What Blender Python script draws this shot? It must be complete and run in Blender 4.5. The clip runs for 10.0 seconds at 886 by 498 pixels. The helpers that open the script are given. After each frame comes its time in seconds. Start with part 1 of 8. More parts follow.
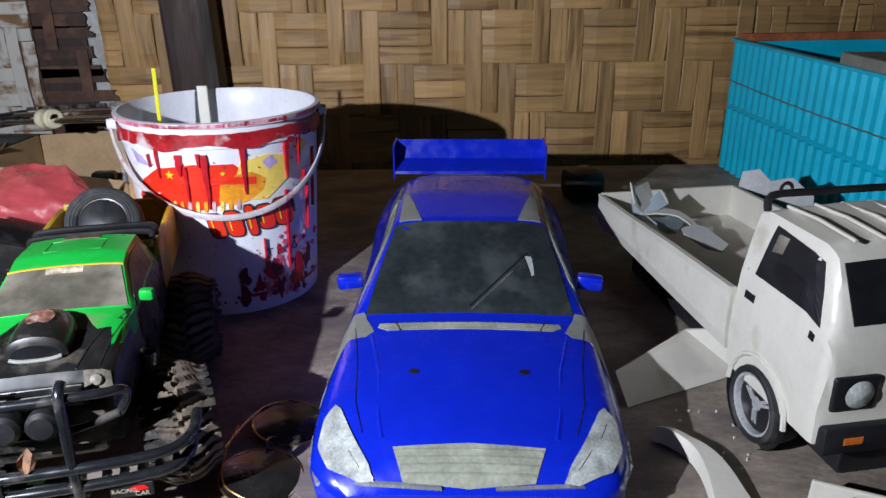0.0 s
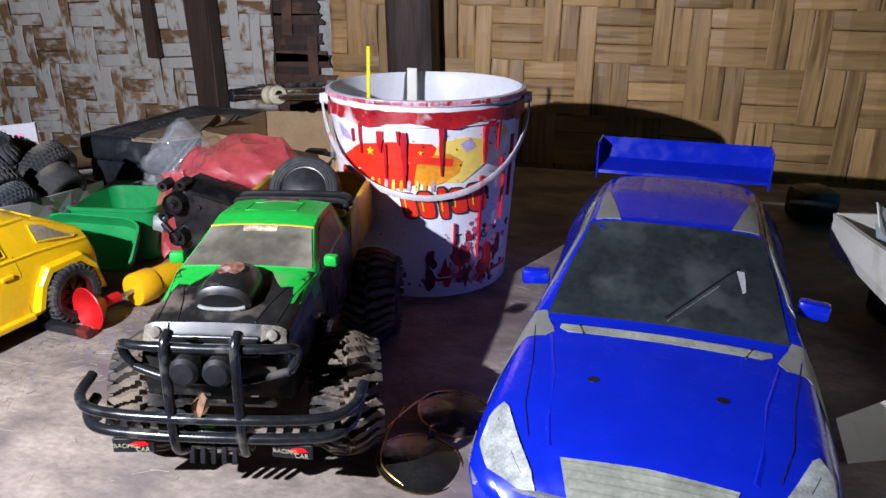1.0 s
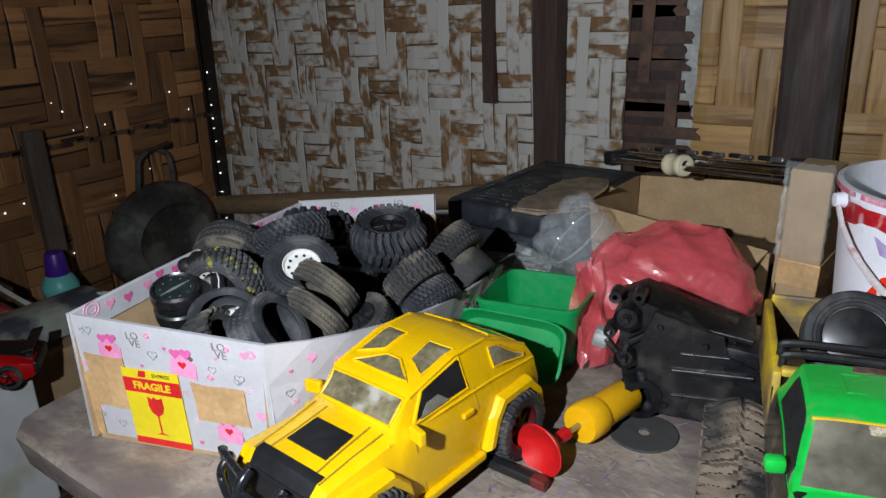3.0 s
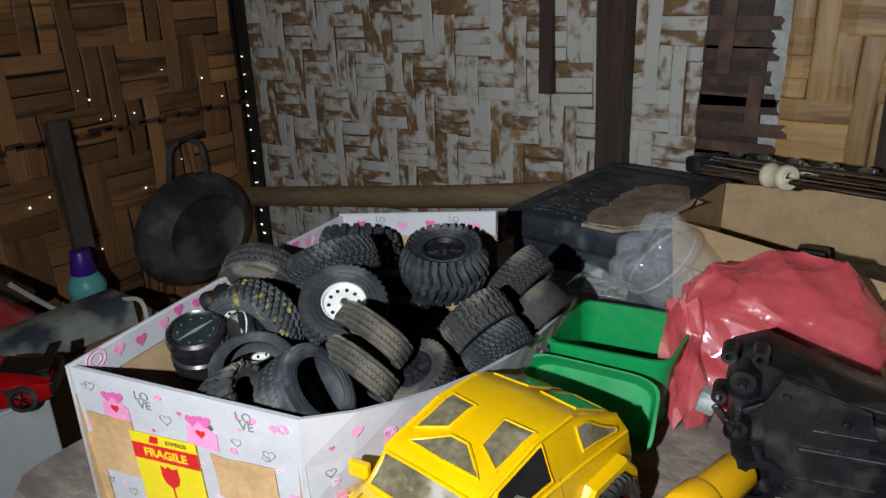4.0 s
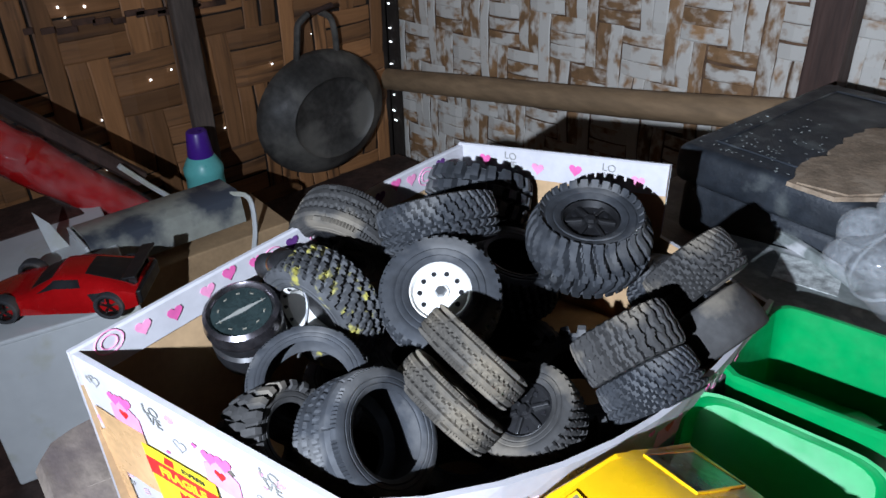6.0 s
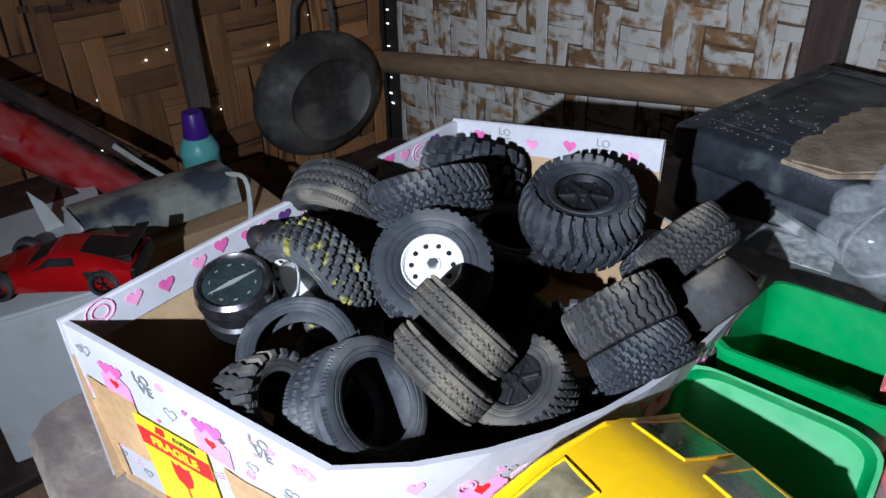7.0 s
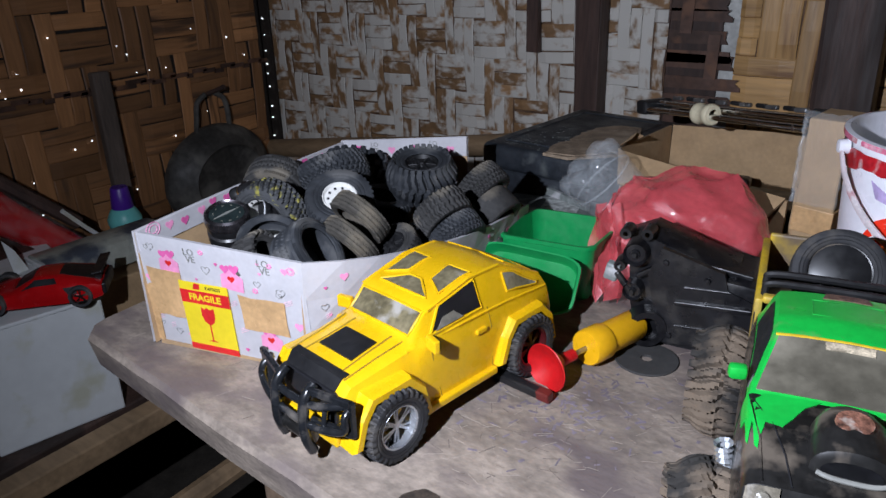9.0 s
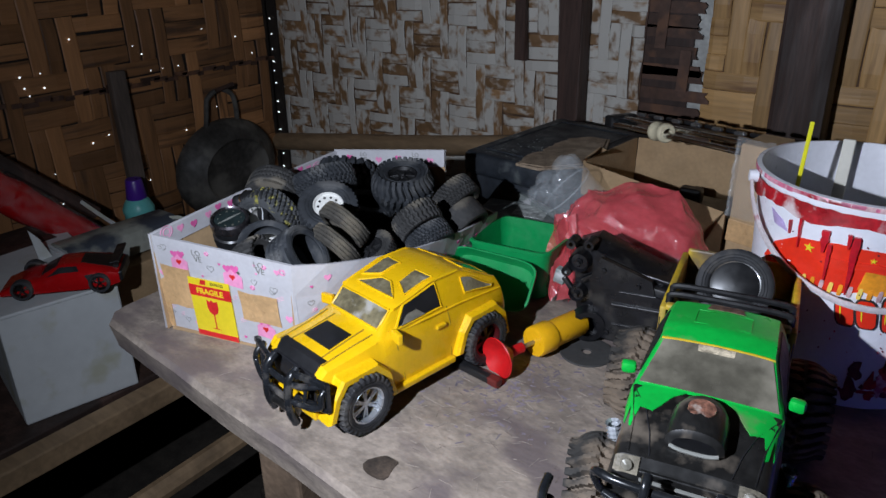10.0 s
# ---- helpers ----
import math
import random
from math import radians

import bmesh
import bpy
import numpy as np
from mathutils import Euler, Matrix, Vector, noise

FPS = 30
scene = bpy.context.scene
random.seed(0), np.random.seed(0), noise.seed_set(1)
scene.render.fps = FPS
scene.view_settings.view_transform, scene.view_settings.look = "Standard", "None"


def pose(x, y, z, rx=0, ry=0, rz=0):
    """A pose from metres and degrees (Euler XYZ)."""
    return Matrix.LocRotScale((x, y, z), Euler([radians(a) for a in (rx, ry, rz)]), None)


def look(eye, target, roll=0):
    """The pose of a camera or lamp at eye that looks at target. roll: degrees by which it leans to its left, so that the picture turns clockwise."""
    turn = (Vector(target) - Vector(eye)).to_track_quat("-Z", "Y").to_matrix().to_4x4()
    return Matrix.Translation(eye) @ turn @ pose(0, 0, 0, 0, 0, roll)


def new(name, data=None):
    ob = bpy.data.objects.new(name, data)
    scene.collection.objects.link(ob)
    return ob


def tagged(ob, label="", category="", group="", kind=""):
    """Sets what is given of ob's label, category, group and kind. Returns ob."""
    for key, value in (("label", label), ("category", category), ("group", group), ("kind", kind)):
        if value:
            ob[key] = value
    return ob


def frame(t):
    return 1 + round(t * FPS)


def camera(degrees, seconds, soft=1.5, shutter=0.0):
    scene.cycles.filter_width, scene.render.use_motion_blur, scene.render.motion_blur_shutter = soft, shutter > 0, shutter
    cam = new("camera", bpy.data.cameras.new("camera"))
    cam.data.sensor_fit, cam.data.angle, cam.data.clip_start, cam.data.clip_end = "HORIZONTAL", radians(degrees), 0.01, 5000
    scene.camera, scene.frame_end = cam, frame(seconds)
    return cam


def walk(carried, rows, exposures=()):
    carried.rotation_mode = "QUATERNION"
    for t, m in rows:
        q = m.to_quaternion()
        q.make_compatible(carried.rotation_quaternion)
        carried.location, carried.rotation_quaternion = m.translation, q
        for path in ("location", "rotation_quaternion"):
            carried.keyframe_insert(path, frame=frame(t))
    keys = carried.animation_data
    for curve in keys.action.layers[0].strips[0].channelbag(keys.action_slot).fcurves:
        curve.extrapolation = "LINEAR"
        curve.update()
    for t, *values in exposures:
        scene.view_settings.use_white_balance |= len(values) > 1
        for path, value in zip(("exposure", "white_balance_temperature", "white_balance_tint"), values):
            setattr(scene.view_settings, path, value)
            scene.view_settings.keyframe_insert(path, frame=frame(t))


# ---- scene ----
cam = camera(62.5, 10.0)
PATH = [
    (0, (0.023, 0.003, 1.07), (0.063, 1.859, 0.324), -0.6),
    (0.5, (0.06, 0.028, 1.061), (-0.2, 1.869, 0.323), -1.1),
    (1, (0.023, 0.032, 1.045), (-0.459, 1.834, 0.324), -0.0),
    (1.5, (-0.012, 0.046, 1.057), (-0.618, 1.821, 0.364), -0.6),
    (2, (-0.102, 0.072, 1.072), (-0.859, 1.806, 0.422), -1.4),
    (2.5, (-0.177, 0.1, 1.084), (-1.09, 1.758, 0.439), -1.9),
    (3, (-0.241, 0.097, 1.08), (-1.248, 1.689, 0.408), -1.6),
    (3.2, (-0.272, 0.096, 1.075), (-1.29, 1.678, 0.396), -1.2),
    (4.3, (-0.327, 0.239, 1.093), (-1.437, 1.718, 0.33), -2.0),
    (4.5, (-0.335, 0.282, 1.097), (-1.472, 1.72, 0.298), -1.9),
    (5, (-0.378, 0.328, 1.092), (-1.591, 1.635, 0.186), -1.7),
    (5.5, (-0.418, 0.323, 1.081), (-1.677, 1.525, 0.096), -1.7),
    (5.7, (-0.423, 0.32, 1.076), (-1.69, 1.498, 0.073), -1.5),
    (6.8, (-0.416, 0.306, 1.07), (-1.685, 1.452, 0.034), -1.4),
    (7, (-0.417, 0.315, 1.066), (-1.672, 1.466, 0.018), -1.1),
    (7.5, (-0.406, 0.328, 1.068), (-1.643, 1.524, 0.048), -1.0),
    (8, (-0.363, 0.29, 1.086), (-1.566, 1.581, 0.145), -1.1),
    (8.5, (-0.297, 0.204, 1.093), (-1.445, 1.603, 0.242), -1.0),
    (9, (-0.192, 0.064, 1.082), (-1.292, 1.538, 0.295), -1.4),
    (9.5, (-0.121, 0.007, 1.113), (-1.179, 1.516, 0.338), -1.1),
    (10, (-0.112, 0.019, 1.142), (-1.219, 1.462, 0.312), -0.6),
]

EXPOSURE = [(0.0, 0.2, 6500, 11), (0.5, 0.25, 6500, 13), (1.0, 0.3, 6500, 15), (1.5, 0.25, 6600, 15), (2.0, 0.0, 6800, 13), (2.5, -0.25, 6950, 12), (3.0, -0.25, 6700, 6), (4.5, 0.05, 6800, 5), (5.0, 0.7, 6200, 7), (5.5, 0.85, 6100, 9), (7.0, 0.5, 6050, 9), (7.5, 0.45, 6000, 9), (8.0, 0.6, 6000, 9), (8.5, 0.45, 6250, 13), (9.0, -0.2, 6300, 13), (9.5, -0.4, 6300, 11), (10.0, -0.5, 6300, 10)]
walk(cam, [(t, look(eye, target, roll)) for t, eye, target, roll in PATH], EXPOSURE)

# ---- light: one wide torch held over the bench, and a dim sky that the walls shut out ----
world = bpy.data.worlds.new("outdoors")
scene.world = world
world.use_nodes = True
sky = world.node_tree.nodes.new("ShaderNodeTexSky")
sky.sky_type, sky.sun_disc = "NISHITA", False
sky.sun_elevation, sky.sun_rotation = radians(35), radians(200)
world.node_tree.links.new(sky.outputs[0], world.node_tree.nodes["Background"].inputs[0])
world.node_tree.nodes["Background"].inputs[1].default_value = 0.018
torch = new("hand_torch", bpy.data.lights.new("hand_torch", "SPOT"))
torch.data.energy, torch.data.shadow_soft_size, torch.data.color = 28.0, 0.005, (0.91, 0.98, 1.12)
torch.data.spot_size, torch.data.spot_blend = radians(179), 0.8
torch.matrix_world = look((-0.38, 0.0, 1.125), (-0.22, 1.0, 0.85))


# ---- helpers of the scene ----
def part(name, bm, material, parent=None, label="", smooth=False, m=None):
    """One bmesh as one mesh object under its thing."""
    mesh = bpy.data.meshes.new(name)
    bmesh.ops.recalc_face_normals(bm, faces=bm.faces)
    bm.to_mesh(mesh)
    bm.free()
    if smooth:
        for p in mesh.polygons:
            p.use_smooth = True
        mesh.set_sharp_from_angle(angle=radians(38))
    mesh.materials.append(material)
    ob = new(name, mesh)
    ob.parent = parent
    if m is not None:
        ob.matrix_basis = m
    if label:
        ob["label"] = label
    return ob


def thing(name, m, label, category, group="", kind=""):
    ob = new(name)
    ob.empty_display_size = 0.02
    ob.matrix_basis = m
    return tagged(ob, label, category, group, kind)


def add_box(bm, size, at=(0, 0, 0), turn=(0, 0, 0), bevel=0.0, seg=2):
    m = pose(*at, *turn) @ Matrix.Diagonal((*size, 1))
    made = bmesh.ops.create_cube(bm, size=1.0, matrix=m)
    if bevel:
        edges = list({e for v in made["verts"] for e in v.link_edges})
        bmesh.ops.bevel(bm, geom=edges, offset=bevel, segments=seg, profile=0.5, affect="EDGES")
    return bm


def box_bm(size, at=(0, 0, 0), turn=(0, 0, 0), bevel=0.0, seg=2):
    return add_box(bmesh.new(), size, at, turn, bevel, seg)


def add_rings(bm, rings, closed=True, cap=True):
    """Joins rings of points with quads."""
    rows = [[bm.verts.new(p) for p in ring] for ring in rings]
    n = len(rows[0])
    for a, b in zip(rows, rows[1:]):
        for i in range(n if closed else n - 1):
            j = (i + 1) % n
            try:
                bm.faces.new((a[i], a[j], b[j], b[i]))
            except ValueError:
                pass
    if cap and closed:
        for row in (rows[0], rows[-1]):
            try:
                bm.faces.new(row)
            except ValueError:
                pass
    return bm


def add_lathe(bm, profile, n=32, m=Matrix(), cap=False):
    """Turns a profile of (radius, height) round z."""
    rings = [[m @ Vector((r * math.cos(2 * math.pi * i / n), r * math.sin(2 * math.pi * i / n), z)) for i in range(n)] for r, z in profile]
    return add_rings(bm, rings, True, cap)


def add_tube(bm, points, r, n=8, closed=False):
    pts = [Vector(p) for p in points]
    rings, side = [], None
    for i, p in enumerate(pts):
        a, b = pts[max(i - 1, 0)], pts[min(i + 1, len(pts) - 1)]
        if closed:
            a, b = pts[i - 1], pts[(i + 1) % len(pts)]
        way = (b - a).normalized()
        if side is None:
            side = way.orthogonal().normalized()
        side = (side - way * side.dot(way)).normalized()
        up = way.cross(side)
        rad = r[i] if isinstance(r, (list, tuple)) else r
        rings.append([p + rad * (math.cos(2 * math.pi * k / n) * side + math.sin(2 * math.pi * k / n) * up) for k in range(n)])
    if closed:
        rings.append(rings[0])
    return add_rings(bm, rings, True, not closed)


def smooth_line(points, n=6, closed=False):
    """A Catmull-Rom line through points."""
    pts = [Vector(p) for p in points]
    out, count = [], len(pts)
    for i in range(count if closed else count - 1):
        p1, p2 = pts[i], pts[(i + 1) % count]
        p0 = pts[i - 1] if closed or i else p1
        p3 = pts[(i + 2) % count] if closed or i + 2 < count else p2
        for k in range(n):
            u = k / n
            out.append(0.5 * (2 * p1 + (p2 - p0) * u + (2 * p0 - 5 * p1 + 4 * p2 - p3) * u * u + (3 * p1 - p0 - 3 * p2 + p3) * u ** 3))
    if not closed:
        out.append(pts[-1])
    return out


def add_prism(bm, outline, lift, m=Matrix()):
    """A flat outline in x, y, from z = 0 up to lift."""
    low = [bm.verts.new(m @ Vector((x, y, 0))) for x, y in outline]
    top = [bm.verts.new(m @ Vector((x, y, lift))) for x, y in outline]
    bm.faces.new(low)
    bm.faces.new(top)
    for i in range(len(outline)):
        j = (i + 1) % len(outline)
        bm.faces.new((low[i], low[j], top[j], top[i]))
    return bm


# ---- materials ----
def material(name, colour, rough=0.5, metal=0.0, vary=0.15, scale=30.0, bump=0.0, bump_scale=200.0, dirt=None, dirt_amount=0.0, dirt_scale=12.0, island=0.0, random_object=0.0, coat=0.0, stretch=(1, 1, 1), patchy=0.0):
    """A procedural surface: a base colour that varies at two scales, dirt with its own shape, fine relief."""
    mat = bpy.data.materials.new(name)
    mat.use_nodes = True
    nodes, links = mat.node_tree.nodes, mat.node_tree.links
    bsdf = nodes["Principled BSDF"]
    bsdf.inputs["Roughness"].default_value, bsdf.inputs["Metallic"].default_value = rough, metal
    bsdf.inputs["Coat Weight"].default_value = coat
    coord = nodes.new("ShaderNodeTexCoord")
    mapping = nodes.new("ShaderNodeMapping")
    mapping.inputs["Scale"].default_value = stretch
    links.new(coord.outputs["Object"], mapping.inputs[0])
    if random_object:
        shift = nodes.new("ShaderNodeVectorMath")
        shift.operation = "SCALE"
        shift.inputs[0].default_value = (7.0, 5.0, 3.0)
        links.new(nodes.new("ShaderNodeObjectInfo").outputs["Random"], shift.inputs["Scale"])
        links.new(shift.outputs[0], mapping.inputs["Location"])

    def noise_node(sc, detail=4.0):
        n = nodes.new("ShaderNodeTexNoise")
        n.inputs["Scale"].default_value, n.inputs["Detail"].default_value = sc, detail
        links.new(mapping.outputs[0], n.inputs["Vector"])
        return n

    def ramp(source, a, b, lo=0.3, hi=0.7):
        r = nodes.new("ShaderNodeMapRange")
        r.inputs[1].default_value, r.inputs[2].default_value = lo, hi
        r.inputs[3].default_value, r.inputs[4].default_value = a, b
        links.new(source, r.inputs[0])
        return r.outputs[0]

    hsv = nodes.new("ShaderNodeHueSaturation")
    hsv.inputs["Color"].default_value = (*colour, 1)
    value = ramp(noise_node(scale).outputs[0], 1 - vary, 1 + vary)
    fine = ramp(noise_node(scale * 7).outputs[0], 1 - vary * 0.6, 1 + vary * 0.6)
    mul = nodes.new("ShaderNodeMath")
    mul.operation = "MULTIPLY"
    links.new(value, mul.inputs[0]), links.new(fine, mul.inputs[1])
    out = mul.outputs[0]
    for amount, node, socket in ((island, "ShaderNodeNewGeometry", "Random Per Island"), (random_object, "ShaderNodeObjectInfo", "Random")):
        if amount:
            m2 = nodes.new("ShaderNodeMath")
            m2.operation = "MULTIPLY"
            links.new(out, m2.inputs[0])
            links.new(ramp(nodes.new(node).outputs[socket], 1 - amount, 1 + amount, 0, 1), m2.inputs[1])
            out = m2.outputs[0]
    links.new(out, hsv.inputs["Value"])
    colour_out = hsv.outputs[0]
    if dirt:
        mix = nodes.new("ShaderNodeMix")
        mix.data_type = "RGBA"
        mix.inputs[7].default_value = (*dirt, 1)
        links.new(colour_out, mix.inputs[6])
        mask = noise_node(dirt_scale, 8.0).outputs[0]
        for node, socket in (("ShaderNodeNewGeometry", "Random Per Island"), ("ShaderNodeObjectInfo", "Random")) if patchy else ():
            add = nodes.new("ShaderNodeMath")
            add.operation = "ADD"
            links.new(mask, add.inputs[0])
            links.new(ramp(nodes.new(node).outputs[socket], -patchy, patchy, 0, 1), add.inputs[1])
            mask = add.outputs[0]
        links.new(ramp(mask, 0, 1, 0.62 - dirt_amount * 0.4, 0.72 - dirt_amount * 0.3), mix.inputs[0])
        colour_out = mix.outputs[2]
    links.new(colour_out, bsdf.inputs["Base Color"])
    links.new(ramp(noise_node(scale * 2.3).outputs[0], max(rough - 0.1, 0.02), min(rough + 0.12, 1.0)), bsdf.inputs["Roughness"])
    if bump:
        b = nodes.new("ShaderNodeBump")
        b.inputs["Strength"].default_value, b.inputs["Distance"].default_value = bump, 0.001
        links.new(noise_node(bump_scale, 6.0).outputs[0], b.inputs["Height"])
        links.new(b.outputs[0], bsdf.inputs["Normal"])
    return mat


def clear(name, colour, rough=0.1, alpha=0.35, wrinkle=0.0, gloss=0.5):
    """Thin clear plastic: part see-through, part gloss."""
    mat = bpy.data.materials.new(name)
    mat.use_nodes = True
    nodes, links = mat.node_tree.nodes, mat.node_tree.links
    bsdf = nodes["Principled BSDF"]
    bsdf.inputs["Base Color"].default_value, bsdf.inputs["Roughness"].default_value = (*colour, 1), rough
    bsdf.inputs["Specular IOR Level"].default_value = gloss
    bsdf.inputs["Coat Weight"].default_value, bsdf.inputs["Coat Roughness"].default_value = gloss * 0.8, 0.1
    tex = nodes.new("ShaderNodeTexNoise")
    tex.inputs["Scale"].default_value = 25.0
    r = nodes.new("ShaderNodeMapRange")
    r.inputs[1].default_value, r.inputs[2].default_value = 0.3, 0.7
    r.inputs[3].default_value, r.inputs[4].default_value = max(alpha - 0.06, 0), min(alpha + 0.06, 1)
    links.new(tex.outputs[0], r.inputs[0])
    links.new(r.outputs[0], bsdf.inputs["Alpha"])
    if wrinkle:
        fold = nodes.new("ShaderNodeTexNoise")
        fold.inputs["Scale"].default_value, fold.inputs["Detail"].default_value, fold.inputs["Distortion"].default_value = 55.0, 3.0, 1.5
        b = nodes.new("ShaderNodeBump")
        b.inputs["Strength"].default_value, b.inputs["Distance"].default_value = wrinkle, 0.003
        links.new(fold.outputs[0], b.inputs["Height"])
        links.new(b.outputs[0], bsdf.inputs["Normal"])
    return mat


BLUE = material("blue_paint", (0.004, 0.02, 0.52), 0.22, vary=0.06, coat=0.6)
GREY_PRIMER = material("grey_primer", (0.22, 0.22, 0.2), 0.5)
SMOKED = material("smoked_glass", (0.026, 0.033, 0.036), 0.28, vary=0.3, scale=26, dirt=(0.058, 0.068, 0.068), dirt_amount=0.28, dirt_scale=22, coat=0.3)
WHITE_ABS = material("white_plastic", (0.66, 0.63, 0.55), 0.38, vary=0.05, bump=0.15, bump_scale=120, dirt=(0.52, 0.48, 0.4), dirt_amount=0.03, dirt_scale=24)
TEAL = material("teal_plastic", (0.0, 0.52, 0.74), 0.4, vary=0.06)
PAIL_WHITE = material("pail_plastic", (0.75, 0.75, 0.8), 0.35, vary=0.05)
YELLOW = material("yellow_plastic", (0.80, 0.47, 0.004), 0.28, vary=0.06, coat=0.4, bump=0.06, bump_scale=90)
GREEN = material("green_plastic", (0.006, 0.27, 0.07), 0.38, vary=0.08)
BLACK = material("black_plastic", (0.012, 0.012, 0.013), 0.4, vary=0.3)
RUBBER = material("rubber", (0.035, 0.036, 0.04), 0.8, vary=0.4, bump=0.4, dirt=(0.14, 0.12, 0.1), dirt_amount=0.2)
CARD = material("cardboard", (0.42, 0.28, 0.15), 0.85, vary=0.12)
BOX_WHITE = material("printed_card", (0.5, 0.49, 0.51), 0.6, vary=0.07, bump=0.15, bump_scale=60)
DARK_WOOD = material("dark_wood", (0.062, 0.034, 0.026), 0.65, vary=0.4, scale=40, bump=0.5, stretch=(1, 1, 0.1), dirt=(0.03, 0.018, 0.014), dirt_amount=0.3, dirt_scale=14)
RED = material("red_plastic", (0.55, 0.01, 0.012), 0.35)
EARTH = material("earth_floor", (0.06, 0.05, 0.04), 0.9, vary=0.3)

# ---- more surfaces ----
BAMBOO_NEW = material("pale_bamboo", (0.52, 0.305, 0.12), 0.5, vary=0.24, scale=9, stretch=(0.25, 3, 1), random_object=0.2, island=0.2, bump=0.5, bump_scale=90, dirt=(0.24, 0.12, 0.045), dirt_amount=0.14, dirt_scale=16)
BAMBOO_BROWN = material("brown_bamboo", (0.27, 0.125, 0.048), 0.6, vary=0.22, scale=9, stretch=(0.25, 3, 1), random_object=0.4, island=0.4, bump=0.3, bump_scale=90, dirt=(0.09, 0.045, 0.022), dirt_amount=0.15, dirt_scale=16)
BAMBOO_WHITEWASH = material("whitewashed_bamboo", (0.31, 0.175, 0.08), 0.7, vary=0.3, scale=12, stretch=(0.8, 1.2, 1), random_object=0.3, island=0.3, bump=0.5, bump_scale=90, dirt=(0.62, 0.59, 0.53), dirt_amount=0.55, dirt_scale=42, patchy=0.13)
MAT_BACK = material("mat_underside", (0.14, 0.08, 0.045), 0.85, vary=0.4, scale=40)
BAMBOO_DARK = material("smoke_dark_bamboo", (0.075, 0.038, 0.025), 0.6, vary=0.35, scale=14, random_object=0.3, island=0.3, bump=0.3, dirt=(0.16, 0.075, 0.04), dirt_amount=0.2, dirt_scale=24)
LINING = material("whitewashed_lining", (0.5, 0.5, 0.47), 0.8, vary=0.25, scale=20, bump=0.4)
# near-black panels: some shut out the sky, others paint unlit gaps
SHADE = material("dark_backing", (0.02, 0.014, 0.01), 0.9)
POLE = material("weathered_pole", (0.27, 0.18, 0.1), 0.7, vary=0.3, scale=14, bump=0.4, stretch=(0.3, 1, 1))
PURPLE_WOOD = material("stained_bench_wood", (0.272, 0.222, 0.18), 0.74, vary=0.3, scale=42, stretch=(0.65, 1, 1), bump=1.0, bump_scale=120, dirt=(0.155, 0.122, 0.115), dirt_amount=0.36, dirt_scale=16)
EDGE_WOOD = material("bench_edge_wood", (0.17, 0.115, 0.075), 0.8, vary=0.35, scale=18, bump=0.9, bump_scale=110, dirt=(0.3, 0.22, 0.14), dirt_amount=0.2, dirt_scale=16)

# ---- the place ----
T = 0.75
tagged(part("floor", box_bm((8, 8, 0.1), (0, -0.5, -0.05)), EARTH), "bare dark earth floor of the shed", "floor", kind="structure")
# unseen ceiling and two walls, added to shut out the sky light
tagged(part("ceiling", box_bm((8, 8, 0.05), (0, -0.5, 2.5)), DARK_WOOD), "unseen dark ceiling added to shut out the sky", "ceiling", kind="structure")
tagged(part("wall_front", box_bm((8, 0.05, 2.6), (0, -2.6, 1.25)), SHADE), "unseen dark wall added to shut out the sky", "wall", kind="structure")
tagged(part("wall_right", box_bm((0.05, 8, 2.6), (2.3, -0.5, 1.25)), SHADE), "unseen dark wall added to shut out the sky", "wall", kind="structure")


def strip_mesh(name, length, width, mat):
    """One bowed bamboo strip along x, its ends tucked under."""
    mesh = bpy.data.meshes.new(name)
    verts, faces = [], []
    for k in range(5):
        u = k / 4 - 0.5
        z = 0.0022 - 0.0075 * max(abs(u) - 0.3, 0) / 0.2 * 0.5
        for y, dz in ((-0.5, -0.0012), (-0.42, 0), (0.42, 0), (0.5, -0.0012)):
            verts.append((u * length, y * width, z + dz))
    for k in range(4):
        for j in range(3):
            a = 4 * k + j
            faces.append((a, a + 4, a + 5, a + 1))
    mesh.from_pydata(verts, [], faces)
    mesh.materials.append(mat)
    return mesh


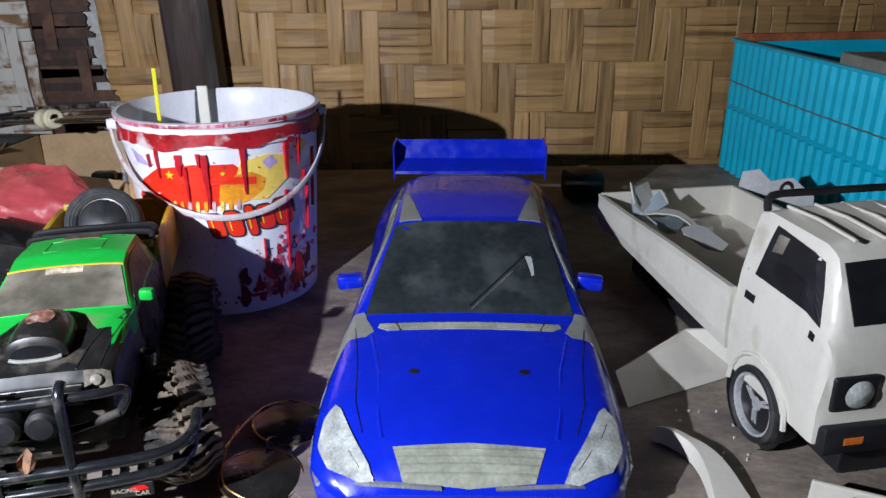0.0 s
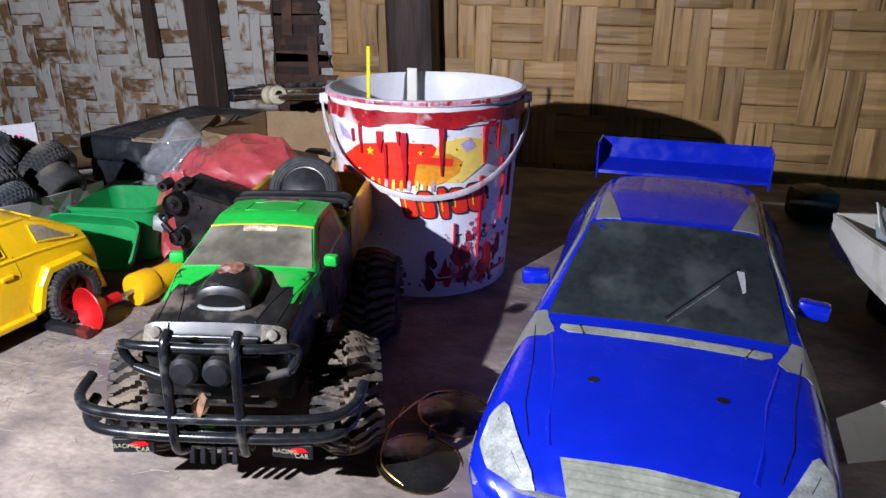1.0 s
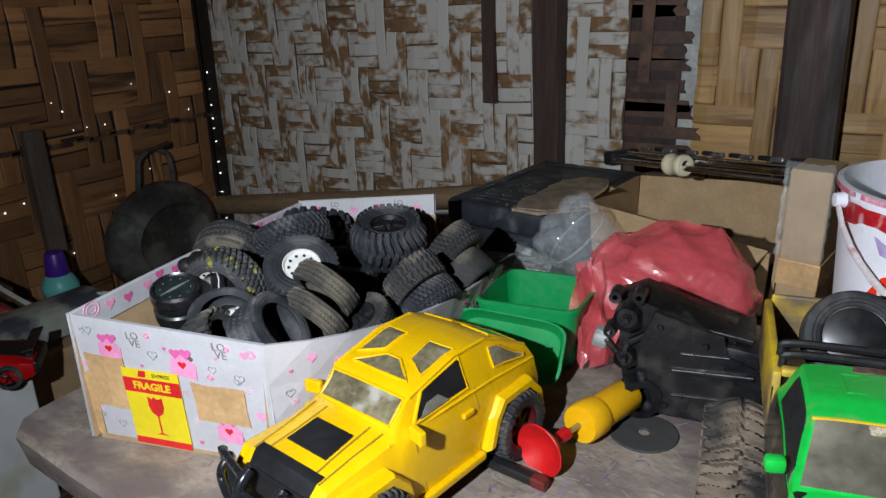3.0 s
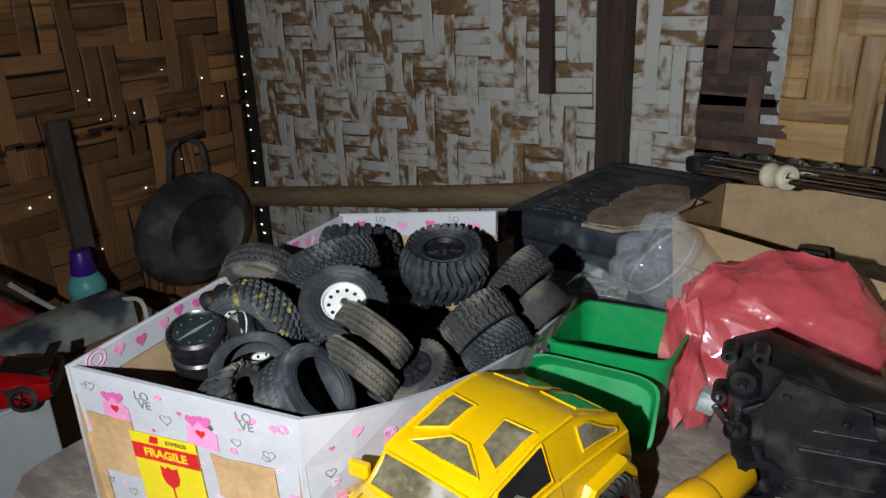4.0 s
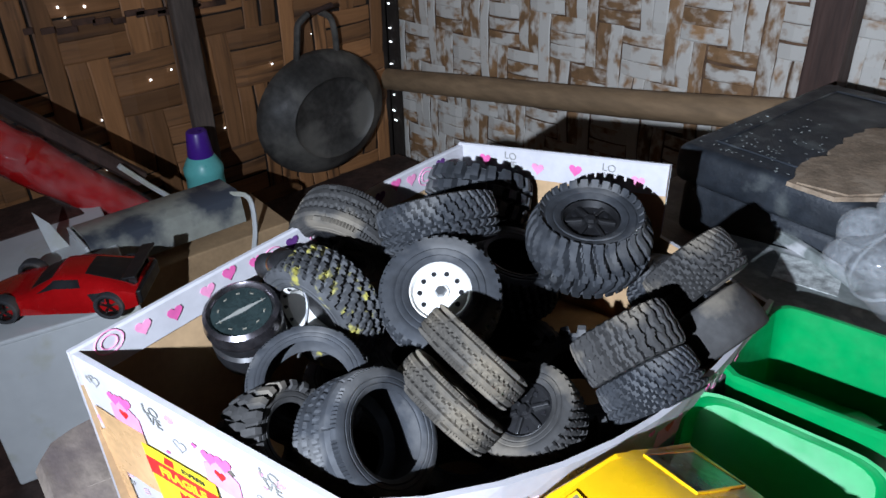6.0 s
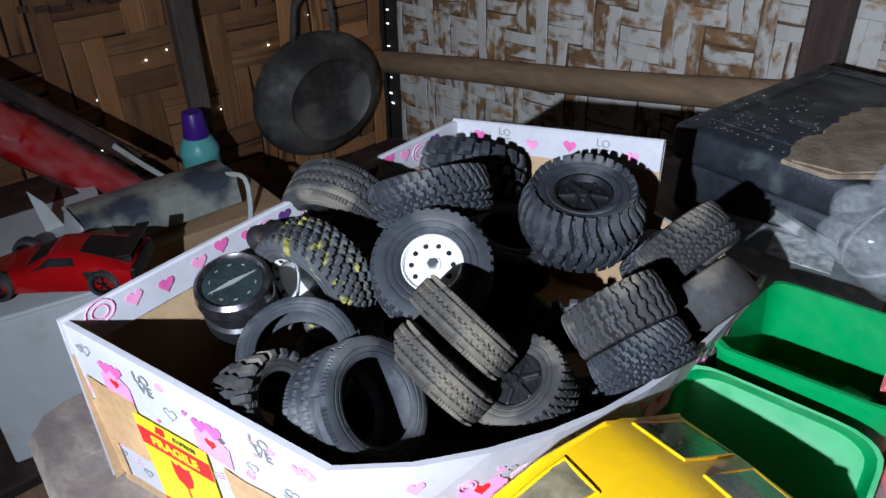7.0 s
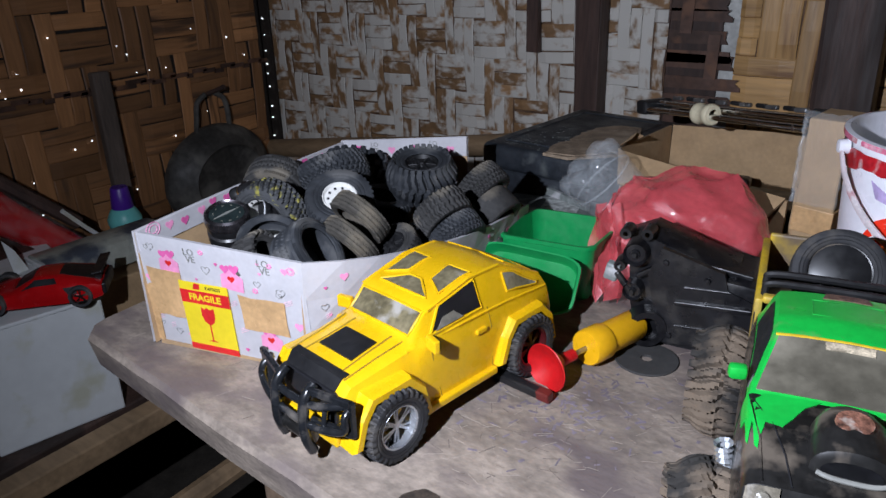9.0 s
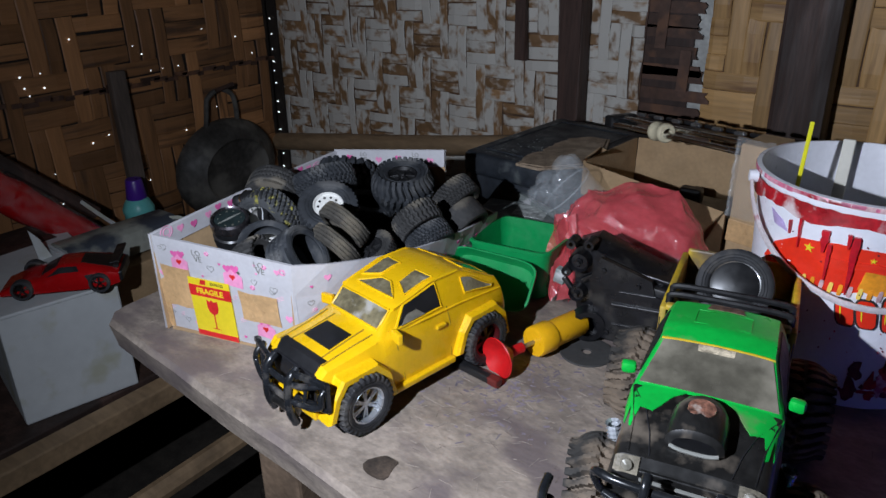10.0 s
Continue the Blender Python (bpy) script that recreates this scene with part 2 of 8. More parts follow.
def woven(name, m, width, height, pitch, mat, label, near, seed, gap=0.985, drop=0.0, tilt=0.0, widths=(0.8, 0.9, 0.97, 1.0, 1.0, 1.0), back=None):
    """A mat woven of bamboo strips in staggered blocks of three. m: the mat's lower left corner, x along it, y up it, z out of it.
    near: the stretch (x0, x1, y0, y1) whose strips are pieces of their own."""
    rng = random.Random(seed)
    # the default near-black panel makes the gaps between strips look unlit
    wall = tagged(part(name, box_bm((width, height, 0.012), (width / 2, height / 2, -0.009)), back or SHADE, m=m), label, "wall", kind="structure")
    rows, cols = int(height / pitch), int(width / pitch)
    meshes = {n: strip_mesh("bamboo_strip", n * pitch * 1.03, pitch * gap, mat) for n in (1, 2, 3, 6)}
    over = lambda c, r: (c + 2 * (r // 3)) % 6 < 3
    spots = []
    for r in range(rows):
        c = 0
        while c < cols:
            n = 1
            while c + n < cols and n < 3 and over(c + n, r) == over(c, r):
                n += 1
            if over(c, r):
                spots.append((c + n / 2, r + 0.5, n, 0))
            c += n
    for c in range(cols):
        r = 0
        while r < rows:
            n = 1
            while r + n < rows and n < 6 and over(c, r + n) == over(c, r):
                n += 1
            if not over(c, r):
                spots.append((c + 0.5, r + n / 2, n if n in meshes else 3 if n < 5 else 6, 90))
            r += n
    verts, faces, single = [], [], 0
    for u, v, n, turn in spots:
        if rng.random() < drop:
            continue
        x, y = u * pitch, v * pitch
        place = pose(x + rng.uniform(-1, 1) * 0.0012, y + rng.uniform(-1, 1) * 0.0012, rng.uniform(0, 0.0015), rng.uniform(-3, 3), 0, turn + rng.uniform(-1.3, 1.3) + tilt)
        place = place @ Matrix.Diagonal((1, rng.choice(widths), 1, 1))
        if near[0] <= x <= near[1] and near[2] <= y <= near[3] and single < 300:
            ob = new("bamboo_strip", meshes[n])
            ob.parent, ob.matrix_basis = wall, place
            single += 1
        else:
            base = len(verts)
            verts += [tuple(place @ w.co) for w in meshes[n].vertices]
            faces += [tuple(base + i for i in p.vertices) for p in meshes[n].polygons]
    if verts:
        mesh = bpy.data.meshes.new("bamboo_strips")
        mesh.from_pydata(verts, [], faces)
        mesh.materials.append(mat)
        rest = new("bamboo_strips", mesh)
        rest.parent = wall
        rest["kind"] = "stuff"
    return wall


# uprights and rail of the back wall
def post(name, x, y, w, d, low, high, lean, label):
    bm = bmesh.new()
    rng = random.Random(int(1000 * abs(x)))
    rings = []
    for k in range(13):
        z = low + (high - low) * k / 12
        j = lambda: rng.uniform(-1, 1) * 0.002
        rings.append([(x + sx * w / 2 + j() + lean * (z - low), y + sy * d / 2 + j(), z) for sx, sy in ((-0.9, -1), (0.9, -1), (1, -0.9), (1, 1), (-1, 1), (-1, -0.9))])
    add_rings(bm, rings)
    return tagged(part(name, bm, DARK_WOOD), label, "post", kind="structure")


post("post_broad", -0.322, 1.235, 0.078, 0.045, 0.0, 2.48, -0.03, "broad dark-stained square wooden post against the bamboo wall")
post("post_slim", -0.729, 1.245, 0.046, 0.035, 0.0, 2.48, -0.02, "slim dark wooden post against the whitewashed wall")
post("batten", -0.870, 1.262, 0.022, 0.012, 0.885, 2.48, -0.01, "narrow brown bamboo batten on the whitewashed wall")
bm = bmesh.new()
add_tube(bm, smooth_line([(-1.62, 1.255, 0.598), (-1.38, 1.25, 0.636), (-1.15, 1.248, 0.670), (-0.97, 1.25, 0.698), (-0.76, 1.252, 0.735)], 4), 0.022, 10)
tagged(part("bamboo_rail", bm, POLE, smooth=True), "weathered bamboo rail along the whitewashed wall", "rail", kind="structure")

# bench: a thick worn top on legs and a crossbar
bench = thing("workbench", pose(0, 0, 0), "worn bare wooden workbench with scratches and purple stains", "workbench")
bm = bmesh.new()
rng = random.Random(4)
edge = [(-0.826, 0.352), (-0.815, 0.342)]
for k in range(1, 40):
    u = k / 40
    edge.append((-0.815 + 1.715 * u, 0.343 - 0.155 * u + rng.uniform(-1, 1) * 0.0016))
edge += [(0.95, 0.17), (0.95, 1.15), (-0.72, 1.15), (-0.80, 0.78), (-0.833, 0.45), (-0.83, 0.37)]
low = [(x, y + (0.006 if y < 0.36 else 0)) for x, y in edge]
add_rings(bm, [[(x, y, T - 0.036) for x, y in low], [(x, y, T - 0.006) for x, y in edge], [(x * 0.999, y + (0.004 if y < 0.36 else 0), T) for x, y in edge]])
part("tabletop", bm, PURPLE_WOOD, bench)
for x, y in ((-0.6, 0.40), (0.8, 0.3), (-0.7, 1.05), (0.8, 1.05)):
    part("leg", box_bm((0.055, 0.05, T - 0.036), (x, y, (T - 0.036) / 2), (0, 0, 4), 0.004), EDGE_WOOD, bench)
part("apron", box_bm((1.4, 0.022, 0.07), (0.1, 0.39, T - 0.075), (0, 0, -5), 0.003), EDGE_WOOD, bench)
SCUFFS = [("scratch", material("scratch_wood", (0.34, 0.285, 0.24), 0.8), 380, 0.00025, 0.002, 0.016), ("stain", material("violet_scuff", (0.2, 0.168, 0.195), 0.75, vary=0.3), 240, 0.0016, 0.002, 0.009), ("scratch", material("dark_scratch", (0.14, 0.11, 0.09), 0.85), 200, 0.0003, 0.002, 0.014)]
for name, mat, count, wide, short, long in SCUFFS:
    bm = bmesh.new()
    for k in range(count):
        if name == "stain":
            x, y = rng.gauss(-0.41, 0.045), rng.gauss(0.50, 0.035)
        else:
            x, y = rng.uniform(-0.78, 0.1), rng.uniform(0.33, 0.66)
            if rng.random() < 0.5:
                x, y = rng.gauss(-0.4, 0.09), rng.gauss(0.46, 0.06)
        if y < 0.345 - 0.09 * (x + 0.815):
            continue
        turn = rng.gauss(0.3, 0.9)
        add_box(bm, (rng.uniform(short, long), wide * rng.uniform(0.6, 1.6), 0.0002), (x, y, T + 0.0001 + 0.00002 * rng.random()), (0, 0, math.degrees(turn)))
    part(name, bm, mat, bench, "fine scratches and violet scuffs")["kind"] = "stuff"
for x, y, r in ((-0.425, 0.345, 0.012), (-0.07, 0.36, 0.008)):
    bm = bmesh.new()
    outline = [(r * (1 + 0.25 * math.sin(3 * a + x * 50)) * math.cos(a), 1.3 * r * (1 + 0.2 * math.cos(2 * a)) * math.sin(a)) for a in [2 * math.pi * i / 18 for i in range(18)]]
    add_prism(bm, outline, 0.0004, pose(x, y, T))
    part("knot", bm, material("knot_wood", (0.05, 0.035, 0.025), 0.8, vary=0.5, scale=80), bench, "dark knot in the wood")
# ---- toy vehicles ----
BLUE_DARK = material("blue_groove", (0.004, 0.006, 0.12), 0.5)
LENS = material("clouded_lens", (0.42, 0.44, 0.42), 0.1, vary=0.35, scale=90, coat=0.8, bump=0.5, bump_scale=160)
OLIVE = material("unpainted_lexan", (0.30, 0.31, 0.25), 0.25, vary=0.25, scale=50, coat=0.4)
SILVER = material("silver_paint", (0.5, 0.52, 0.55), 0.25, metal=0.7, vary=0.2)
BRIGHT = material("bright_plated_plastic", (0.62, 0.63, 0.64), 0.22, metal=0.45, vary=0.15)
CHROME = material("chrome", (0.7, 0.7, 0.7), 0.18, metal=1.0, vary=0.1)
GREEN_PAINT = material("green_body_plastic", (0.008, 0.42, 0.05), 0.35, vary=0.12, dirt=(0.2, 0.25, 0.12), dirt_amount=0.1, dirt_scale=20)
DUSTY = material("dusty_black_plastic", (0.012, 0.0115, 0.011), 0.33, vary=0.5, scale=25, dirt=(0.115, 0.095, 0.075), dirt_amount=0.25, dirt_scale=34, coat=0.25)
DUSTY_TYRE = material("muddy_tyre", (0.03, 0.027, 0.024), 0.9, vary=0.4, bump=0.6, dirt=(0.15, 0.113, 0.08), dirt_amount=0.52, dirt_scale=30)
BROWN_GLASS = material("dusty_windscreen", (0.13, 0.118, 0.09), 0.2, vary=0.4, scale=14, dirt=(0.27, 0.245, 0.19), dirt_amount=0.34, dirt_scale=16, coat=0.4)
MUD_YELLOW = material("muddy_yellow_plastic", (0.6, 0.4, 0.02), 0.45, vary=0.2, dirt=(0.14, 0.1, 0.06), dirt_amount=0.3, dirt_scale=12)
CLOUDY = material("cloudy_window", (0.2, 0.185, 0.15), 0.2, vary=0.3, scale=30, dirt=(0.42, 0.4, 0.36), dirt_amount=0.12, dirt_scale=18, coat=0.3)
TINTED = material("scuffed_clear_window", (0.17, 0.145, 0.085), 0.14, vary=0.5, scale=30, dirt=(0.36, 0.34, 0.30), dirt_amount=0.16, dirt_scale=40, coat=0.5)
ORANGE = material("orange_lens", (0.75, 0.18, 0.03), 0.3)
CREAM = material("yellowed_lens", (0.17, 0.15, 0.115), 0.2, vary=0.4, scale=90, coat=0.4)
DARK_RED = material("dark_red_rim", (0.06, 0.005, 0.006), 0.4)
TREAD_BLACK = material("black_tread_rubber", (0.018, 0.018, 0.02), 0.7, vary=0.35, bump=0.3, dirt=(0.06, 0.055, 0.05), dirt_amount=0.15, dirt_scale=40)
BAR_BLACK = material("glossy_black_bar", (0.012, 0.013, 0.015), 0.22, vary=0.4, coat=0.5, dirt=(0.1, 0.09, 0.08), dirt_amount=0.12, dirt_scale=30)
# near-black: plastic parts, and shade painted into windows, wells and holes
BLACK_AND_SHADE = material("near_black_parts_and_shade", (0.012, 0.012, 0.014), 0.45)


def catmull(p, q, r, s, u):
    return 0.5 * (2 * q + (r - p) * u + (2 * p - 5 * q + 4 * r - s) * u * u + (3 * q - p - 3 * r + s) * u ** 3)


def skin(stations, soft=1.0):
    """A body's surface from stations along y, each (y, [(x, z) * 5]) from the top's middle to the sill. Returns S(y, v): v = 0 the middle, 4 the sill, minus the other side."""
    st = sorted(stations)
    ys = np.array([s[0] for s in st])
    pts = np.array([[(-x, z) for x, z in s[1][:0:-1]] + list(s[1]) for s in st], float)

    def at(y, v):
        y = min(max(y, ys[0]), ys[-1])
        i = int(min(max(np.searchsorted(ys, y) - 1, 0), len(ys) - 2))
        u = (y - ys[i]) / (ys[i + 1] - ys[i])
        row = pts[i] * (1 - u) + pts[i + 1] * u
        w = min(max(v + 4, 0), 8)
        j = int(min(math.floor(w), 7))
        k = w - j
        flat = row[j] * (1 - k) + row[j + 1] * k
        bent = catmull(row[max(j - 1, 0)], row[j], row[j + 1], row[min(j + 2, 8)], k)
        x, z = flat * (1 - soft) + bent * soft
        return Vector((x, y, z))
    return at


def normal_of(S, y, v):
    a = S(y + 0.002, v) - S(y - 0.002, v)
    b = S(y, v + 0.05) - S(y, v - 0.05)
    n = b.cross(a)
    if n.length < 1e-12:
        n = Vector((0, 0, 1))
    n.normalize()
    mid = S(y, v) - Vector((0, y, 0.02))
    return n if n.dot(mid) >= 0 else -n


def shell(S, y0, y1, ny=26, nv=32, v0=-4, v1=4):
    """The body between two stations, its ends closed."""
    rings = [[S(y0 + (y1 - y0) * i / ny, v0 + (v1 - v0) * j / nv) for j in range(nv + 1)] for i in range(ny + 1)]
    bm = add_rings(bmesh.new(), rings, False, False)
    bm.verts.ensure_lookup_table()
    n = nv + 1
    for base in (0, ny * n):
        try:
            bm.faces.new([bm.verts[base + j] for j in range(n)])
        except ValueError:
            pass
    return bm


def patch(S, poly, lift=0.0007, fine=5, rings=4):
    """A pane or film that lies on the surface S within an outline of (y, v)."""
    line = []
    for (y0, v0), (y1, v1) in zip(poly, poly[1:] + poly[:1]):
        line += [(y0 + (y1 - y0) * k / fine, v0 + (v1 - v0) * k / fine) for k in range(fine)]
    cy, cv = sum(p[0] for p in line) / len(line), sum(p[1] for p in line) / len(line)
    bm = bmesh.new()
    rows = [[bm.verts.new(S(y, v) - 0.0006 * normal_of(S, y, v)) for y, v in line]]
    for k in range(rings):
        f = 1 - k / rings
        f = f if k else 0.995
        rows.append([bm.verts.new(S(cy + (y - cy) * f, cv + (v - cv) * f) + lift * normal_of(S, cy + (y - cy) * f, cv + (v - cv) * f)) for y, v in line])
    mid = bm.verts.new(S(cy, cv) + lift * normal_of(S, cy, cv))
    n = len(line)
    for a, b in zip(rows, rows[1:]):
        for i in range(n):
            bm.faces.new((a[i], a[(i + 1) % n], b[(i + 1) % n], b[i]))
    for i in range(n):
        bm.faces.new((rows[-1][i], rows[-1][(i + 1) % n], mid))
    return bm


def both(poly):
    return poly, [(y, -v) for y, v in poly]


def groove(S, line, r=0.0006):
    return add_tube(bmesh.new(), [S(y, v) + 0.0001 * normal_of(S, y, v) for y, v in line], r, 5)


def tread_tyre(r, w, style, hole, seed=0, n=0):
    """A tyre round z. style: block, chevron, zigzag, rib, knob, slick."""
    rows = {"block": 15, "rib": 17, "slick": 5}.get(style, 13)
    n = n or {"block": 216, "chevron": 224, "zigzag": 200, "rib": 200, "knob": 180, "slick": 64}[style]

    def cut(a, s):
        k = a / (2 * math.pi)
        if style == "block":
            lane = int((s + 1) * 2.499)
            q = (k * 36 + 0.5 * (lane % 2) + 0.25 * ((s + 1) * 2.5 % 1)) % 1
            return 0.0 if q < 0.3 or (s + 1) * 2.5 % 1 < 0.24 else 1.0
        if style == "chevron":
            q = (k * 28 + (0.5 if s > 0 else 0) + 0.6 * abs(s)) % 1
            return 0.0 if q < 0.33 or (abs(s) < 0.1 and q < 0.5) else 1.0
        if style == "zigzag":
            q = (k * 30 + 0.16 * math.sin(s * 9.0)) % 1
            return 0.0 if q < 0.36 or abs(s) > 0.9 and q < 0.55 else 1.0
        if style == "rib":
            g = (s + 0.09 * (2 * abs((k * 48) % 1 - 0.5) - 0.5)) * 2 % 1
            edge = abs(s) > 0.86 and (k * 96) % 1 < 0.4
            return 0.0 if abs(g - 0.5) < 0.13 or edge else 1.0
        if style == "knob":
            q = (k * 20 + (0.5 if abs(s) < 0.35 else 0)) % 1
            return 0.0 if q < 0.38 or 0.3 < abs(s) < 0.45 else 1.0
        return 0.8
    deep = {"block": 0.085, "chevron": 0.13, "zigzag": 0.085, "rib": 0.05, "knob": 0.16, "slick": 0.0}[style] * r
    wrap = {"block": 0.03, "chevron": 0.1, "zigzag": 0.02, "rib": 0.0, "knob": 0.1, "slick": 0.0}[style] * w
    round_off = 0.16 if style == "chevron" else 0.035
    bm = bmesh.new()
    rows_v = []
    for i in range(n):
        a = 2 * math.pi * i / n
        left, right = cut(a, -1.0), cut(a, 1.0)
        side = lambda c: [(hole, 0.47), (hole + 0.06 * (r - hole), 0.5), (hole + 0.2 * (r - hole), 0.52), (hole + 0.23 * (r - hole), 0.50), (hole + 0.28 * (r - hole), 0.525), (hole + 0.42 * (r - hole), 0.53), (hole + 0.45 * (r - hole), 0.51), (hole + 0.5 * (r - hole), 0.53), (hole + 0.62 * (r - hole), 0.53), (r * (0.98 - round_off) - (0.6 if style in ("chevron", "knob") else 0.25) * deep * (1 - c), 0.5)]
        ring = [(p, -z * w - (wrap * left if j > 7 else 0)) for j, (p, z) in enumerate(side(left))]
        for j in range(rows + 1):
            s = -1 + 2 * j / rows
            ring.append((r * (1 - round_off * abs(s) ** (2.5 if style == "chevron" else 4)) - deep * (1 - cut(a, s * 0.999)), s * 0.48 * w))
        ring += [(p, z * w + (wrap * right if j > 7 else 0)) for j, (p, z) in enumerate(side(right))][::-1]
        ring += [(hole + 0.1 * (r - hole), 0.41 * w), (hole + 0.62 * (r - hole), 0.36 * w), (hole + 0.62 * (r - hole), -0.36 * w), (hole + 0.1 * (r - hole), -0.41 * w)]
        rows_v.append([bm.verts.new((p * math.cos(a), p * math.sin(a), z)) for p, z in ring])
    rows_v.append(rows_v[0])
    m = len(rows_v[0])
    for a, b in zip(rows_v, rows_v[1:]):
        for i in range(m):
            bm.faces.new((a[i], a[(i + 1) % m], b[(i + 1) % m], b[i]))
    return bm


def rim_bm(r, w):
    """A wheel's dished barrel round z, with its hub on the +z side."""
    bm = add_lathe(bmesh.new(), [(r, -0.45 * w), (r * 0.9, -0.42 * w), (r * 0.86, 0.2 * w), (r * 0.92, 0.45 * w), (r, 0.47 * w)], 32)
    add_lathe(bm, [(r * 0.87, -0.1 * w), (r * 0.24, -0.05 * w), (r * 0.24, 0.26 * w), (r * 0.2, 0.32 * w), (0.0, 0.33 * w)], 24)
    return bm


def wheel(parent, x, y, z, r, w, style, rim_mat, tyre_mat, spokes=6, hole=0.62, turn=0):
    """A wheel under a vehicle; its outer face looks away from the middle."""
    m = pose(x, y, z, 0, 0, turn) @ pose(0, 0, 0, 0, 90 if x > 0 else -90, 0)
    ob = part("wheel", rim_bm(r * hole, w), rim_mat, parent, "", True, m)
    part("tyre", tread_tyre(r, w, style, r * hole), tyre_mat, ob, "", True)
    rr = r * hole
    for k in range(spokes):
        a = 360 * k / spokes
        bm = bmesh.new()
        for s in (-1, 1):
            c = pose(0, 0, 0, 0, 0, a) @ Vector((rr * 0.55, s * rr * 0.07, 0.24 * w))
            add_box(bm, (rr * 0.72, rr * 0.1, 0.12 * w), tuple(c), (0, 8, a + s * 6))
        add_box(bm, (rr * 0.2, rr * 0.16, 0.12 * w), tuple(pose(0, 0, 0, 0, 0, a) @ Vector((rr * 0.26, 0, 0.25 * w))), (0, 0, a))
        part("spoke", bm, rim_mat, ob)
    return ob


# --- blue saloon body shell ---
car = thing("toy_saloon_car", pose(0.058, 0.58, T, 0, 0, 176.6), "glossy blue toy saloon body shell with a rear wing", "toy car")
S = skin([
    (0.238, [(0, 0.030), (0.05, 0.029), (0.074, 0.026), (0.078, 0.018), (0.074, 0.006)]),
    (0.230, [(0, 0.041), (0.052, 0.039), (0.084, 0.033), (0.091, 0.022), (0.088, 0.004)]),
    (0.212, [(0, 0.050), (0.053, 0.048), (0.089, 0.041), (0.099, 0.027), (0.096, 0.002)]),
    (0.180, [(0, 0.057), (0.056, 0.055), (0.090, 0.049), (0.102, 0.031), (0.099, 0.002)]),
    (0.150, [(0, 0.0615), (0.058, 0.0595), (0.090, 0.054), (0.102, 0.034), (0.098, 0.002)]),
    (0.105, [(0, 0.0675), (0.068, 0.065), (0.090, 0.060), (0.099, 0.038), (0.095, 0.002)]),
    (0.088, [(0, 0.070), (0.078, 0.067), (0.090, 0.062), (0.098, 0.040), (0.094, 0.002)]),
    (0.040, [(0, 0.092), (0.071, 0.088), (0.086, 0.066), (0.097, 0.042), (0.094, 0.002)]),
    (-0.005, [(0, 0.112), (0.062, 0.108), (0.083, 0.068), (0.097, 0.043), (0.094, 0.002)]),
    (-0.06, [(0, 0.1195), (0.060, 0.1155), (0.082, 0.070), (0.097, 0.044), (0.094, 0.002)]),
    (-0.12, [(0, 0.118), (0.059, 0.113), (0.083, 0.071), (0.099, 0.045), (0.095, 0.002)]),
    (-0.15, [(0, 0.110), (0.058, 0.105), (0.084, 0.072), (0.101, 0.045), (0.096, 0.002)]),
    (-0.19, [(0, 0.092), (0.060, 0.089), (0.085, 0.072), (0.101, 0.044), (0.096, 0.002)]),
    (-0.225, [(0, 0.086), (0.062, 0.084), (0.084, 0.070), (0.097, 0.042), (0.092, 0.004)]),
    (-0.238, [(0, 0.070), (0.060, 0.068), (0.080, 0.058), (0.090, 0.036), (0.086, 0.008)]),
], 0.75)
part("body_shell", shell(S, -0.238, 0.238, 60, 48), BLUE, car, "", True)
part("windscreen", patch(S, [(0.086, -1.02), (0.0865, 0), (0.086, 1.02), (-0.003, 1.0), (-0.004, 0), (-0.003, -1.0)], 0.0005, 6), SMOKED, car, "smoked dusty windscreen", True)
part("rear_window", patch(S, [(-0.145, -0.9), (-0.145, 0.9), (-0.185, 0.95), (-0.185, -0.95)]), SMOKED, car, "", True)
for p in both([(0.05, 1.2), (0.0, 1.12), (-0.05, 1.12), (-0.052, 1.85), (0.065, 1.85)]):
    part("side_window", patch(S, p), OLIVE, car, "unpainted clear side window", True)
for p in both([(-0.06, 1.12), (-0.115, 1.12), (-0.135, 1.85), (-0.06, 1.85)]):
    part("side_window", patch(S, p), OLIVE, car, "unpainted clear side window", True)
for p in both([(0.0865, 1.0), (0.106, 1.05), (0.112, 1.25), (0.109, 1.6), (0.12, 2.2), (0.15, 2.6), (0.158, 3.0), (0.14, 3.1), (0.098, 2.4), (0.084, 1.7), (0.0835, 1.05)]):
    part("primer_patch", patch(S, p, 0.0004), GREY_PRIMER, car, "grey unpainted patch beside the bonnet", True)
for p in both([(-0.006, 0.62), (-0.008, 0.96), (-0.075, 1.0), (-0.04, 0.78)]):
    part("primer_patch", patch(S, p, 0.0004), GREY_PRIMER, car, "grey unpainted patch on the roof", True)
for p in both([(0.180, 1.85), (0.190, 2.12), (0.208, 2.2), (0.225, 1.95), (0.2335, 1.4), (0.2335, 1.12), (0.226, 1.18), (0.212, 1.38), (0.195, 1.58), (0.184, 1.72)]):
    part("headlight", patch(S, p, 0.0012), LENS, car, "cloudy clear headlight", True)
part("bonnet_vent", patch(S, [(0.1055, -0.88), (0.106, 0), (0.1055, 0.88), (0.1015, 0.95), (0.0975, 0.9), (0.098, 0), (0.0975, -0.9), (0.1015, -0.95)], 0.0006), OLIVE, car, "slatted unpainted vent strip", True)
for k in range(3):
    y = 0.0995 + 0.002 * k
    part("vent_slat", groove(S, [(y, -0.85 + 1.7 * i / 12) for i in range(13)], 0.0008), OLIVE, car)
for v in (-0.72, 0.7):
    part("vent_bar", groove(S, [(0.0955, v), (0.107, v)], 0.0008), BLACK, car)
